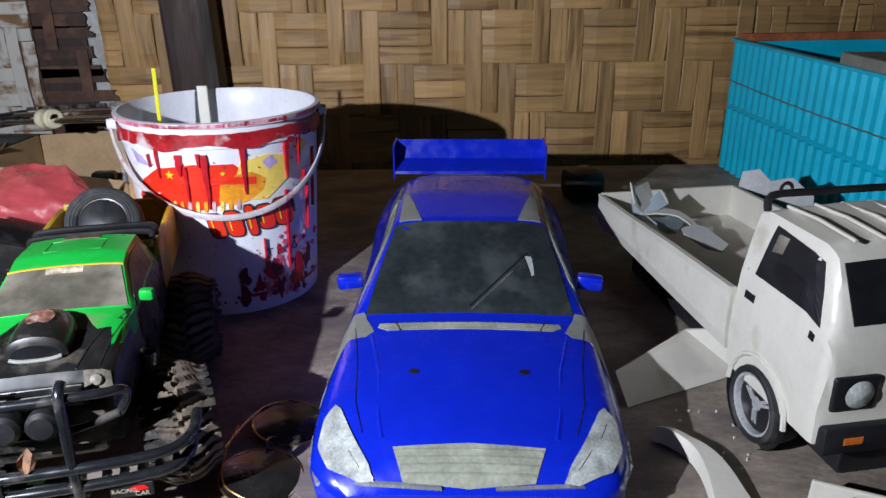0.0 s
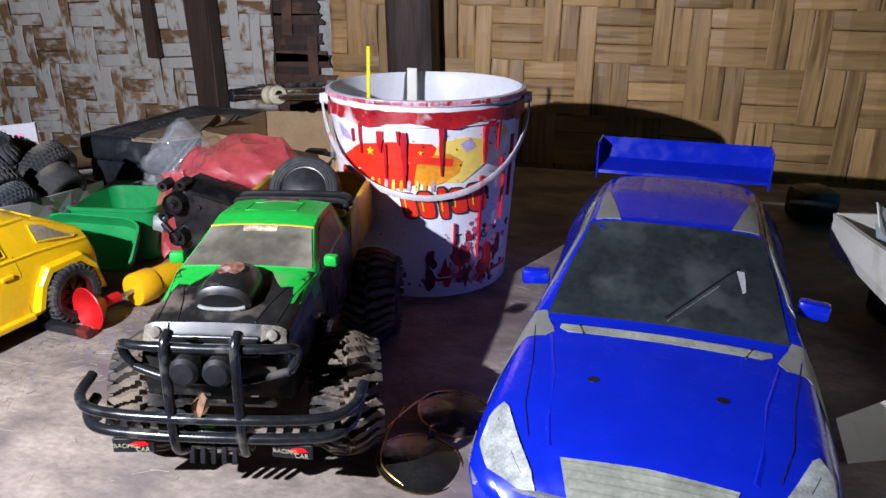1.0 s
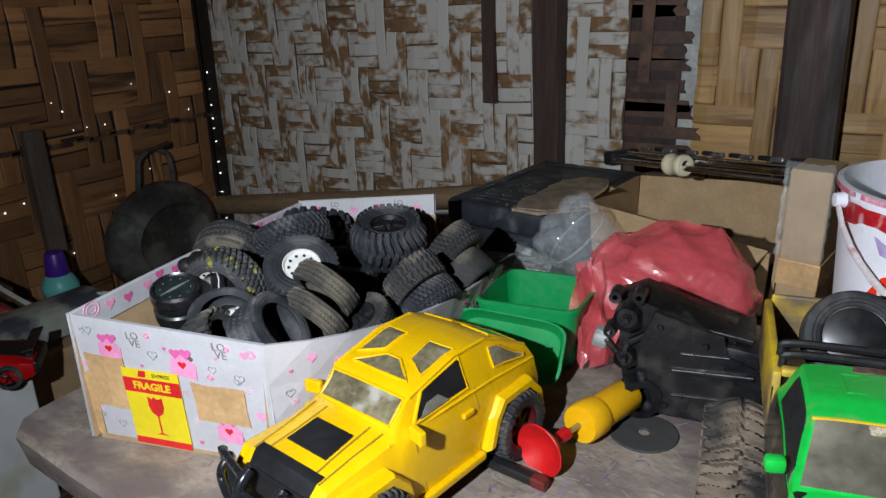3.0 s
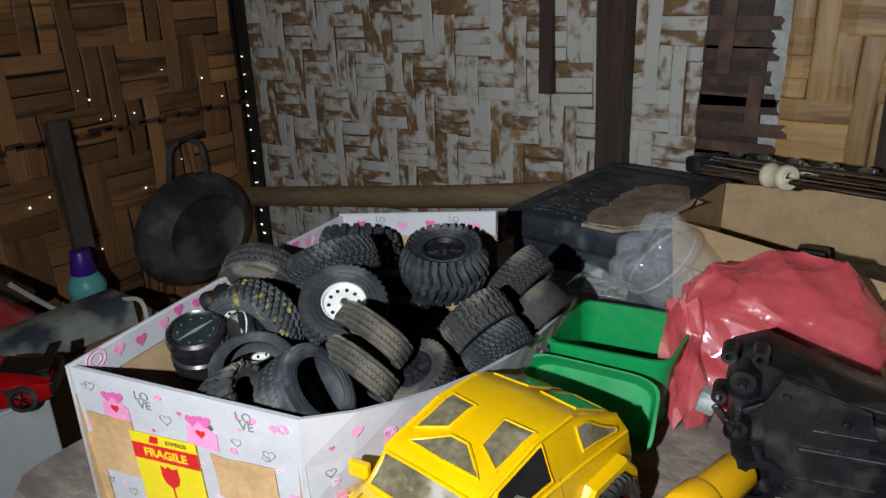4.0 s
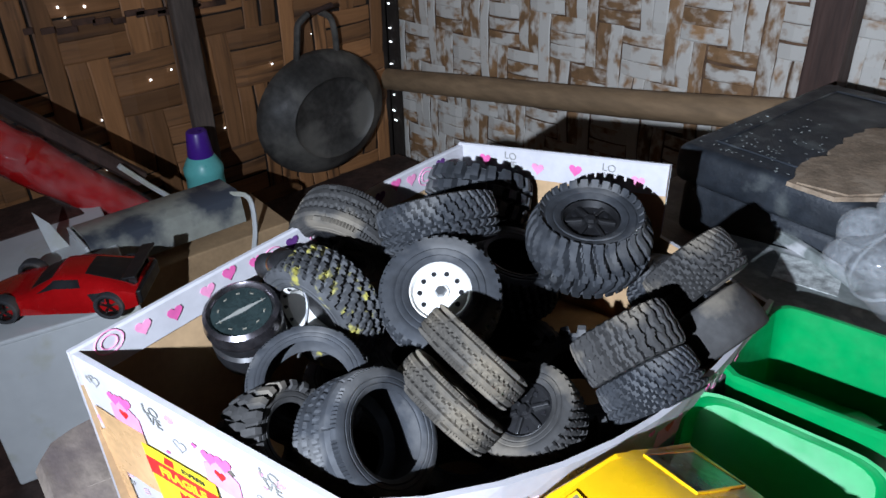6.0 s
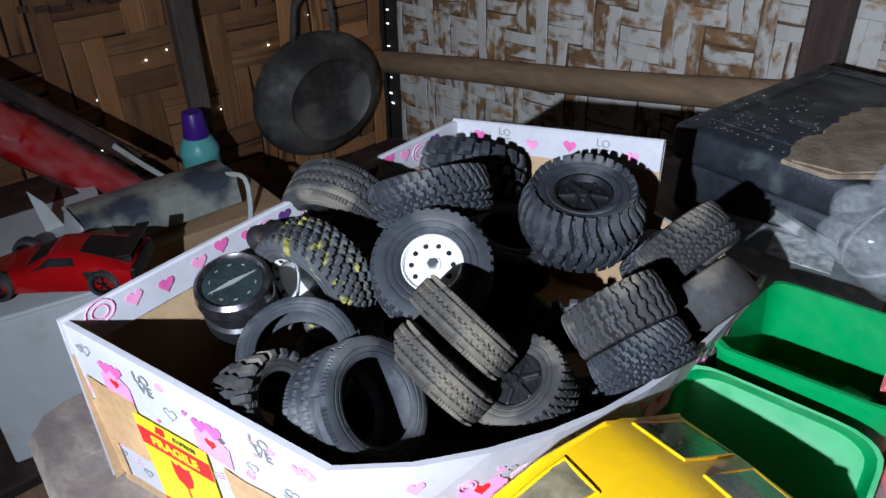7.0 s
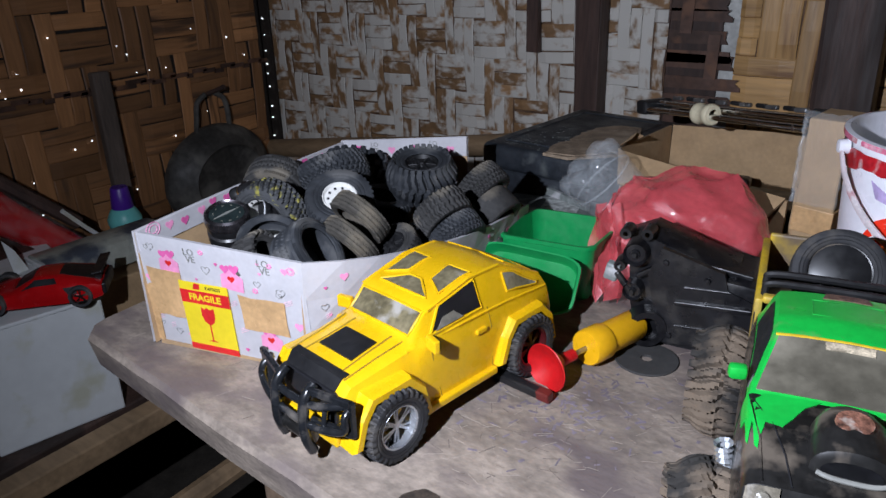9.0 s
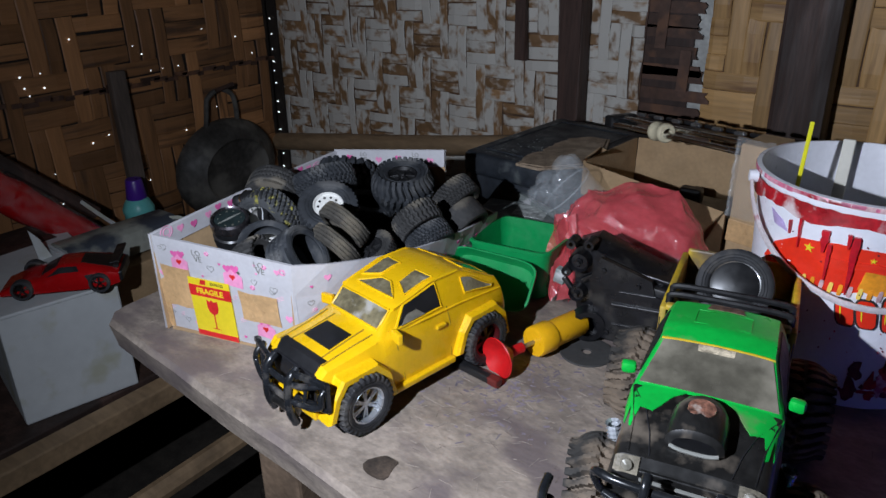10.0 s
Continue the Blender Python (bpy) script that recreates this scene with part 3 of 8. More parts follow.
grille = part("grille", patch(S, [(0.2165, -0.86), (0.215, 0), (0.2165, 0.86), (0.234, 0.74), (0.2365, 0), (0.234, -0.74)], 0.0006), OLIVE, car, "unpainted slatted grille", True)
for k in range(4):
    y = 0.2185 + 0.0042 * k
    part("grille_slat", groove(S, [(y, -0.82 + 0.03 * k + (1.64 - 0.06 * k) * i / 12) for i in range(13)], 0.0011), OLIVE, grille)
part("grille_bar", groove(S, [(0.215, 0), (0.235, 0)], 0.0006), BLACK, grille)
for s in (-1, 1):
    part("lamp_line", groove(S, [(0.193, s * 1.85), (0.205, s * 1.7), (0.216, s * 1.5), (0.227, s * 1.32)], 0.0013), CHROME, car, "bright line inside the lens")
    part("post_hole", patch(S, [(0.153 + 0.0026 * math.cos(a), s * (0.62 + 0.065 * math.sin(a))) for a in [i * math.pi / 5 for i in range(10)]], 0.0003, 1, 2), BLACK_AND_SHADE, car, "near-black disc for the body-post hole")
    part("bonnet_groove", groove(S, [(0.1, s * 1.55), (0.14, s * 1.5), (0.18, s * 1.45), (0.205, s * 1.3)], 0.0005), BLUE_DARK, car)
    part("bonnet_rib", add_tube(bmesh.new(), [S(y, s * v) - Vector((0, 0, 0.0025)) for y, v in ((0.11, 1.1), (0.15, 1.08), (0.19, 1.05), (0.21, 1.0))], 0.003, 8), BLUE, car, "", True)
    part("bumper_trim", groove(S, [(0.236, s * 0.3), (0.234, s * 1.2), (0.228, s * 2.6), (0.205, s * 3.1), (0.18, s * 3.2)], 0.0018), SILVER, car, "scuffed silver bumper line")
    bm = add_box(bmesh.new(), (0.021, 0.012, 0.012), (s * 0.0975, 0.035, 0.0735), (0, s * 4, s * 8), 0.003)
    part("wing_mirror", bm, BLUE, car, "", True)
    part("door_groove", groove(S, [(0.045, s * 2.0), (0.05, s * 2.6), (0.045, s * 3.6)], 0.0005), BLUE_DARK, car)
    part("door_groove", groove(S, [(-0.055, s * 2.0), (-0.06, s * 2.6), (-0.055, s * 3.6)], 0.0005), BLUE_DARK, car)
    part("window_trim", groove(S, [(0.05, s * 1.5), (0.0, s * 1.2), (-0.06, s * 1.15), (-0.12, s * 1.3)], 0.0009), SILVER, car)
part("windscreen_crease", groove(S, [(0.081, 0.0), (0.062, -0.22), (0.045, -0.42), (0.030, -0.62)], 0.0011), BLACK_AND_SHADE, car, "dark crease in the windscreen")
part("crease_edge", groove(S, [(0.0835, -0.02), (0.0645, -0.24), (0.0475, -0.44)], 0.0005), GREY_PRIMER, car)
part("windscreen_scuff", patch(S, [(0.033, -0.60), (0.033, -0.67), (0.05, -0.66), (0.052, -0.63)], 0.0009, 2, 2), material("pale_scuff", (0.4, 0.42, 0.42), 0.6), car)
wing = part("rear_wing", add_rings(bmesh.new(), [[(x, -0.226 + y, 0.094 + z) for y, z in ((0.018, 0.0), (0.017, 0.003), (-0.006, 0.012), (-0.014, 0.032), (-0.017, 0.031), (-0.009, 0.010), (0.0, 0.0))] for x in (-0.083, -0.04, 0, 0.04, 0.083)]), BLUE, car, "", True)
for s in (-1, 1):
    bm = add_box(bmesh.new(), (0.002, 0.04, 0.038), (s * 0.084, -0.228, 0.107), (0, 0, 0), 0.0008)
    part("endplate", bm, BLUE, wing)
    part("strut", box_bm((0.004, 0.016, 0.02), (s * 0.03, -0.222, 0.086), (0, 0, 0), 0.001), BLUE, wing)

# --- green monster pickup ---
truck = thing("toy_monster_truck", pose(-0.2175, 0.4486, T + 0.020, 0, 0, 191.5) @ Matrix.Scale(0.89, 4), "green and black toy monster pickup with bull bars, dusty", "toy truck")
G = skin([
    (0.108, [(0, 0.084), (0.040, 0.084), (0.047, 0.081), (0.050, 0.066), (0.048, 0.045)]),
    (0.102, [(0, 0.096), (0.041, 0.095), (0.048, 0.090), (0.052, 0.068), (0.050, 0.045)]),
    (0.060, [(0, 0.104), (0.043, 0.102), (0.050, 0.096), (0.054, 0.070), (0.052, 0.045)]),
    (0.034, [(0, 0.106), (0.049, 0.104), (0.052, 0.098), (0.055, 0.072), (0.053, 0.045)]),
    (-0.012, [(0, 0.124), (0.040, 0.122), (0.0515, 0.099), (0.055, 0.07), (0.053, 0.045)]),
    (-0.03, [(0, 0.128), (0.040, 0.125), (0.051, 0.099), (0.055, 0.07), (0.053, 0.045)]),
    (-0.075, [(0, 0.125), (0.040, 0.122), (0.051, 0.098), (0.055, 0.07), (0.053, 0.045)]),
    (-0.085, [(0, 0.107), (0.040, 0.105), (0.051, 0.096), (0.055, 0.07), (0.053, 0.045)]),
], 0.35)
part("bonnet", shell(G, 0.034, 0.108, 24, 32), DUSTY, truck, "dusty black bonnet", True)
part("cab", shell(G, -0.085, 0.034, 30, 32), GREEN_PAINT, truck, "green cab", True)
part("windscreen", patch(G, [(0.031, -0.98), (0.0315, 0), (0.031, 0.98), (-0.009, 0.95), (-0.0095, 0), (-0.009, -0.95)], 0.0008), BROWN_GLASS, truck, "dusty brown windscreen", True)
part("sun_strip", patch(G, [(-0.003, -0.3), (-0.003, 0.3), (-0.0085, 0.32), (-0.0085, -0.32)], 0.0012, 3, 2), material("sticker_cream", (0.5, 0.42, 0.3), 0.5, vary=0.6, scale=120), truck, "worn windscreen sticker")
# near-black patches paint the shade inside the cab's side windows
for p in both([(0.018, 1.35), (-0.018, 1.15), (-0.06, 1.15), (-0.06, 1.9), (0.022, 1.9)]):
    part("side_window", patch(G, p), BLACK_AND_SHADE, truck, "near-black patch over the unlit side window")
# near-black panels over the lower part of the green cab's sides
for p in both([(0.033, 2.0), (0.0, 2.05), (-0.04, 2.0), (-0.084, 2.05), (-0.084, 3.95), (0.033, 3.95)]):
    part("door_panel", patch(G, p, 0.0005), DUSTY, truck, "near-black panel laid over the lower door", True)
for p in both([(0.033, 0.25), (0.033, 1.9), (0.034, 2.3), (0.050, 2.3), (0.052, 2.0), (0.070, 1.88), (0.073, 1.72), (0.056, 1.55), (0.058, 1.35), (0.076, 1.22), (0.078, 1.06), (0.055, 0.9), (0.060, 0.72), (0.052, 0.58), (0.040, 0.42)]):
    part("green_drip", patch(G, p, 0.0005, 3), GREEN_PAINT, truck, "green paint dripping over the bonnet", True)
part("roof_edge", groove(G, [(-0.0105, -1.0 + 0.2 * k) for k in range(11)], 0.0009), MUD_YELLOW, truck, "yellow worn edge over the windscreen")
part("roof_panel", groove(G, [(-0.035, -0.5), (-0.035, 0.5), (-0.06, 0.5), (-0.06, -0.5), (-0.035, -0.5)], 0.0005), GREEN_PAINT, truck)
part("roof_sticker", patch(G, [(-0.064, -0.35), (-0.064, 0.35), (-0.073, 0.3), (-0.073, -0.3)], 0.0006, 3, 2), material("dark_sticker", (0.12, 0.07, 0.05), 0.5, vary=0.9, scale=140), truck, "dark scribbled roof sticker")
for s in (-1, 1):
    part("headlight", patch(G, [(0.1022, s * 0.72), (0.1022, s * 1.6), (0.1065, s * 1.9), (0.1078, s * 1.4), (0.1078, s * 0.74)], 0.0012), CREAM, truck, "yellowed headlight", True)
    bulbm = add_lathe(bmesh.new(), [(0.0, 0.002), (0.0035, 0.001), (0.0045, -0.002)], 14, pose(s * 0.038, 0.1073, 0.0905, -60, 0, 0))
    part("headlight_bulb", bulbm, CLOUDY, truck)
    part("wing_mirror", add_box(bmesh.new(), (0.011, 0.008, 0.009), (s * 0.0585, 0.016, 0.106), (0, 0, s * 10), 0.0025), GREEN_PAINT, truck, "", True)
    part("bed_side", add_box(bmesh.new(), (0.006, 0.125, 0.046), (s * 0.052, -0.148, 0.085), (0, 0, 0), 0.002), MUD_YELLOW, truck, "muddy yellow bed side", True)
    part("mud_flap", add_box(bmesh.new(), (0.002, 0.125, 0.035), (s * 0.0535, -0.148, 0.08), (0, 0, 0), 0.001), DUSTY, truck)
    part("shock_absorber", add_lathe(bmesh.new(), [(0.004 + 0.0018 * (i % 2), 0.0018 * i) for i in range(22)], 12, pose(s * 0.052, 0.05, 0.04, 0, s * 12, 0)), SILVER, truck, "coiled grey suspension spring")
part("grille", box_bm((0.06, 0.004, 0.014), (0, 0.1075, 0.082), (12, 0, 0), 0.001), DUSTY, truck)
for k in range(4):
    part("grille_slat", box_bm((0.058, 0.002, 0.0013), (0, 0.1105, 0.077 + 0.0035 * k)), DUSTY if k % 2 else GREY_PRIMER, truck, "dusty grey grille slat")
part("bed_floor", box_bm((0.096, 0.13, 0.012), (0, -0.148, 0.07), (0, 0, 0), 0.002), DUSTY, truck)
part("tailgate", box_bm((0.1, 0.005, 0.045), (0, -0.21, 0.09), (0, 0, 0), 0.002), MUD_YELLOW, truck)
part("bed_front_rail", box_bm((0.1, 0.008, 0.006), (0, -0.088, 0.108), (0, 0, 0), 0.002), MUD_YELLOW, truck)
bm = bmesh.new()
for y in (-0.095, -0.112):
    add_tube(bm, smooth_line([(-0.05, y, 0.085), (-0.049, y, 0.110), (-0.044, y, 0.117), (0, y, 0.118), (0.044, y, 0.117), (0.049, y, 0.110), (0.05, y, 0.085)], 4), 0.0028, 8)
part("roll_bar", bm, BLACK, truck, "", True)
spare = part("spare_wheel", rim_bm(0.022, 0.022), DUSTY, truck, "black spare wheel in the bed", True, pose(0.0, -0.15, 0.108, -58, 0, 0))
part("tyre", tread_tyre(0.034, 0.024, "slick", 0.022), TREAD_BLACK, spare, "", True)
part("hub_cover", add_lathe(bmesh.new(), [(0, 0.012), (0.018, 0.0115), (0.0235, 0.009), (0.024, 0.004)], 32), BLACK, spare, "", True)
scoop = part("air_scoop", add_rings(bmesh.new(), [[(w * math.cos(a), 0.062 + d, 0.100 + h * max(math.sin(a), 0) ** 0.7) for a in [math.pi * k / 14 for k in range(15)]] for d, w, h in ((0.026, 0.0165, 0.011), (0.024, 0.0190, 0.0145), (0.012, 0.0195, 0.0175), (-0.006, 0.019, 0.018), (-0.018, 0.015, 0.014), (-0.025, 0.008, 0.010))]), DUSTY, truck, "rounded black bonnet scoop", True)
part("scoop_mouth", add_rings(bmesh.new(), [[(w * math.cos(a), 0.0883, 0.1005 + h * max(math.sin(a), 0) ** 0.7) for a in [math.pi * k / 12 for k in range(13)]] for w, h in ((0.0145, 0.009), (0.001, 0.001))], True, True), BLACK_AND_SHADE, scoop)
part("scoop_lip", add_tube(bmesh.new(), smooth_line([(-0.0155, 0.088, 0.1005), (-0.008, 0.0895, 0.0995), (0.008, 0.0895, 0.0995), (0.0155, 0.088, 0.1005)], 4), 0.0014, 8), GREY_PRIMER, scoop, "dusty lower lip", True)
part("scoop_sticker", add_lathe(bmesh.new(), [(0, 0.0004), (0.009, 0.0), (0.0095, -0.003)], 24, pose(0, 0.064, 0.1181, -6, 0, 0)), material("scoop_sticker", (0.2, 0.09, 0.06), 0.5, vary=0.8, scale=150, dirt=(0.45, 0.4, 0.35), dirt_amount=0.2, dirt_scale=90), scoop, "torn red and grey sticker")
LABEL_PALE = material("pale_print", (0.36, 0.33, 0.22), 0.6)


def plate_text(words, size, m):
    """Lettering as a mesh, in the built-in font, lying in x, y of m."""
    curve = bpy.data.curves.new("plate_lettering", "FONT")
    curve.body, curve.size, curve.extrude, curve.align_x, curve.align_y = words, size, 0.0001, "CENTER", "CENTER"
    curve.resolution_u = 2
    ob = bpy.data.objects.new("plate_lettering", curve)
    mesh = bpy.data.meshes.new_from_object(ob)
    bm = bmesh.new()
    bm.from_mesh(mesh)
    bm.transform(m)
    bpy.data.objects.remove(ob)
    bpy.data.meshes.remove(mesh)
    bpy.data.curves.remove(curve)
    return bm


for s in (-1, 1):
    part("bonnet_groove", groove(G, [(0.038, s * 1.05), (0.06, s * 0.82), (0.08, s * 0.68), (0.1, s * 0.6)], 0.0005), BLACK_AND_SHADE, truck)
    part("bonnet_rib", groove(G, [(0.04, s * 1.15), (0.07, s * 1.0), (0.1, s * 0.95)], 0.0007), DUSTY, truck)
# front bars
def bar(name, pts, r=0.0031, parent=truck):
    return part(name, add_tube(bmesh.new(), smooth_line(pts, 7), r, 14), BAR_BLACK, parent, "", True)


bar("bumper_bar", [(-0.093, 0.095, 0.050), (-0.090, 0.118, 0.047), (-0.068, 0.131, 0.045), (0, 0.135, 0.045), (0.068, 0.131, 0.045), (0.090, 0.118, 0.047), (0.093, 0.095, 0.050)], 0.0036)
bar("bumper_bar", [(-0.090, 0.1, 0.036), (-0.087, 0.118, 0.033), (-0.068, 0.129, 0.030), (0, 0.133, 0.030), (0.068, 0.129, 0.030), (0.087, 0.118, 0.033), (0.090, 0.1, 0.036)], 0.0036)
bar("bull_bar", [(-0.045, 0.108, 0.064), (-0.052, 0.115, 0.072), (-0.056, 0.118, 0.087), (-0.04, 0.126, 0.091), (0, 0.128, 0.091), (0.04, 0.126, 0.091), (0.056, 0.118, 0.087), (0.052, 0.115, 0.072), (0.045, 0.108, 0.064)])
bar("bull_bar", [(-0.05, 0.116, 0.07), (-0.025, 0.122, 0.066), (0, 0.124, 0.066), (0.025, 0.122, 0.066), (0.05, 0.116, 0.07)], 0.0028)
for s in (-1, 1):
    bar("upright_bar", [(s * 0.022, 0.122, 0.099), (s * 0.022, 0.131, 0.092), (s * 0.022, 0.134, 0.055), (s * 0.022, 0.133, 0.022), (s * 0.02, 0.118, 0.012)], 0.0034)
    lamp = part("fog_lamp", add_lathe(bmesh.new(), [(0.0, 0.010), (0.007, 0.0098), (0.0095, 0.007), (0.0098, 0.0), (0.007, -0.008), (0.0, -0.01)], 20, pose(s * 0.0105, 0.127, 0.077, -85, 0, 0)), BLACK, truck, "round black fog lamp", True)
    plate = part("bumper_plate", box_bm((0.027, 0.003, 0.010), (s * 0.052, 0.130, 0.0205), (8, 0, s * 4), 0.0008), BLACK, truck, "small black bumper plate")
    PM = pose(s * 0.052, 0.1322, 0.0205, 8, 0, s * 4) @ pose(0, 0, 0, 90, 0, 180)
    part("plate_mark", add_prism(bmesh.new(), [(-0.003, 0.001), (0.002, 0.0034), (0.008, 0.0036), (0.011, 0.001), (0.004, -0.0002)], 0.0002, PM), RED, plate, "red painted swoosh")
    part("lettering", plate_text("RACING", 0.0042, PM @ Matrix.Translation((-0.0045, 0.0004, 0.0003))), LABEL_PALE, plate, "pale lettering")
    part("lettering", plate_text("CAR", 0.0046, PM @ Matrix.Translation((0.0065, -0.002, 0.0004))), LABEL_PALE, plate, "pale lettering")
    for k in range(5):
        bmr = add_rings(bmesh.new(), [[(s * (0.038 + 0.0105 * k) + dx, 0.128 - 0.004 * k * k / 10 + dy, 0.0315) for dx, dy in ((-0.003, 0), (0.003, 0), (0.003, -0.004), (-0.003, -0.004))], [(s * (0.038 + 0.0105 * k), 0.127 - 0.004 * k * k / 10, 0.043)] * 4])
        part("bumper_tooth", bmr, DUSTY, truck)
part("skid_plate", add_box(bmesh.new(), (0.042, 0.02, 0.018), (0, 0.118, 0.022), (30, 0, 0), 0.003), DUSTY, truck, "", True)
for k in range(5):
    part("skid_rib", box_bm((0.003, 0.003, 0.018), (-0.014 + 0.007 * k, 0.129, 0.018), (15, 0, 0)), BLACK, truck)
part("green_clip", box_bm((0.01, 0.003, 0.004), (0.002, 0.13, 0.0375), (0, 0, 0), 0.001), material("lime_plastic", (0.15, 0.6, 0.02), 0.4), truck, "bright lime plastic clip")
part("chassis", add_box(bmesh.new(), (0.07, 0.3, 0.03), (0, -0.05, 0.045), (0, 0, 0), 0.004), DUSTY, truck)
for x, y, turn in ((0.062, 0.066, 10), (-0.074, 0.062, 12), (0.068, -0.105, 0), (-0.068, -0.105, 0)):
    wheel(truck, x, y, 0.0225, 0.045, 0.040, "chevron", DUSTY, DUSTY_TYRE, 6, 0.5, turn)
leaf = thing("dry_leaf", pose(-0.196, 0.331, T + 0.068, 60, 10, 20) @ Matrix.Scale(0.95, 4), "small curled dry brown leaf caught on the bull bar", "leaf")
part("leaf_blade", add_rings(bmesh.new(), [[(x, y, 0.002 * math.sin(7 * x * 100) + 30 * x * x) for x in (-w, -w / 2, 0, w / 2, w)] for y, w in ((-0.006, 0.001), (-0.003, 0.004), (0.001, 0.005), (0.005, 0.003), (0.008, 0.0005))], False), material("dry_leaf", (0.17, 0.085, 0.045), 0.75, vary=0.4, scale=150, bump=0.5), leaf)

# --- yellow off-roader ---
jeep = thing("toy_offroader", pose(-0.504, 0.451, T, 0, 0, 171.5), "bright yellow toy off-roader with cloudy windows, dented", "toy car")
JY = [
    (0.104, [(0, 0.059), (0.029, 0.059), (0.036, 0.057), (0.040, 0.046), (0.039, 0.034)]),
    (0.098, [(0, 0.066), (0.030, 0.066), (0.037, 0.063), (0.042, 0.048), (0.042, 0.026)]),
    (0.050, [(0, 0.073), (0.031, 0.073), (0.039, 0.069), (0.0445, 0.050), (0.0435, 0.018)]),
    (0.043, [(0, 0.0745), (0.034, 0.0745), (0.041, 0.071), (0.045, 0.050), (0.044, 0.017)]),
    (0.026, [(0, 0.0915), (0.0345, 0.0905), (0.0415, 0.072), (0.045, 0.050), (0.044, 0.017)]),
    (0.018, [(0, 0.0945), (0.0345, 0.0930), (0.0415, 0.072), (0.045, 0.050), (0.044, 0.017)]),
    (-0.016, [(0, 0.1030), (0.0345, 0.1010), (0.042, 0.072), (0.0455, 0.050), (0.044, 0.017)]),
    (-0.046, [(0, 0.1035), (0.0345, 0.1015), (0.0425, 0.072), (0.0455, 0.050), (0.044, 0.018)]),
    (-0.060, [(0, 0.1000), (0.0345, 0.0985), (0.0425, 0.072), (0.046, 0.050), (0.044, 0.020)]),
    (-0.102, [(0, 0.0770), (0.0345, 0.0755), (0.0425, 0.068), (0.046, 0.050), (0.044, 0.024)]),
    (-0.108, [(0, 0.060), (0.034, 0.059), (0.041, 0.055), (0.043, 0.048), (0.042, 0.028)]),
]
Y = skin(JY, 0.0)
rings = [[Vector((sx * x, y, z)) for sx, (x, z) in [(-1, p) for p in st[:0:-1]] + [(1, p) for p in st]] for y, st in JY]
bm = add_rings(bmesh.new(), rings, False)
bm.verts.ensure_lookup_table()
for base in (0, len(bm.verts) - 9):
    bm.faces.new([bm.verts[base + j] for j in range(9)])
creases = [e for e in bm.edges if len(e.link_faces) == 2 and e.calc_face_angle(0) > 0.12]
bmesh.ops.bevel(bm, geom=creases, offset=0.0011, segments=2, profile=0.5, affect="EDGES")
part("body", bm, YELLOW, jeep, "", True)


def framed(name, poly, label, r=0.0011):
    """A scuffed pane with the yellow frame moulded round it."""
    pane = part(name, patch(Y, poly, 0.0008), TINTED, jeep, label, True)
    line = []
    for (y0, v0), (y1, v1) in zip(poly, poly[1:] + poly[:1]):
        line += [(y0 + (y1 - y0) * k / 3, v0 + (v1 - v0) * k / 3) for k in range(3)]
    part("window_frame", add_tube(bmesh.new(), [Y(y, v) + 0.0004 * normal_of(Y, y, v) for y, v in line], r, 6, True), YELLOW, pane, "", True)


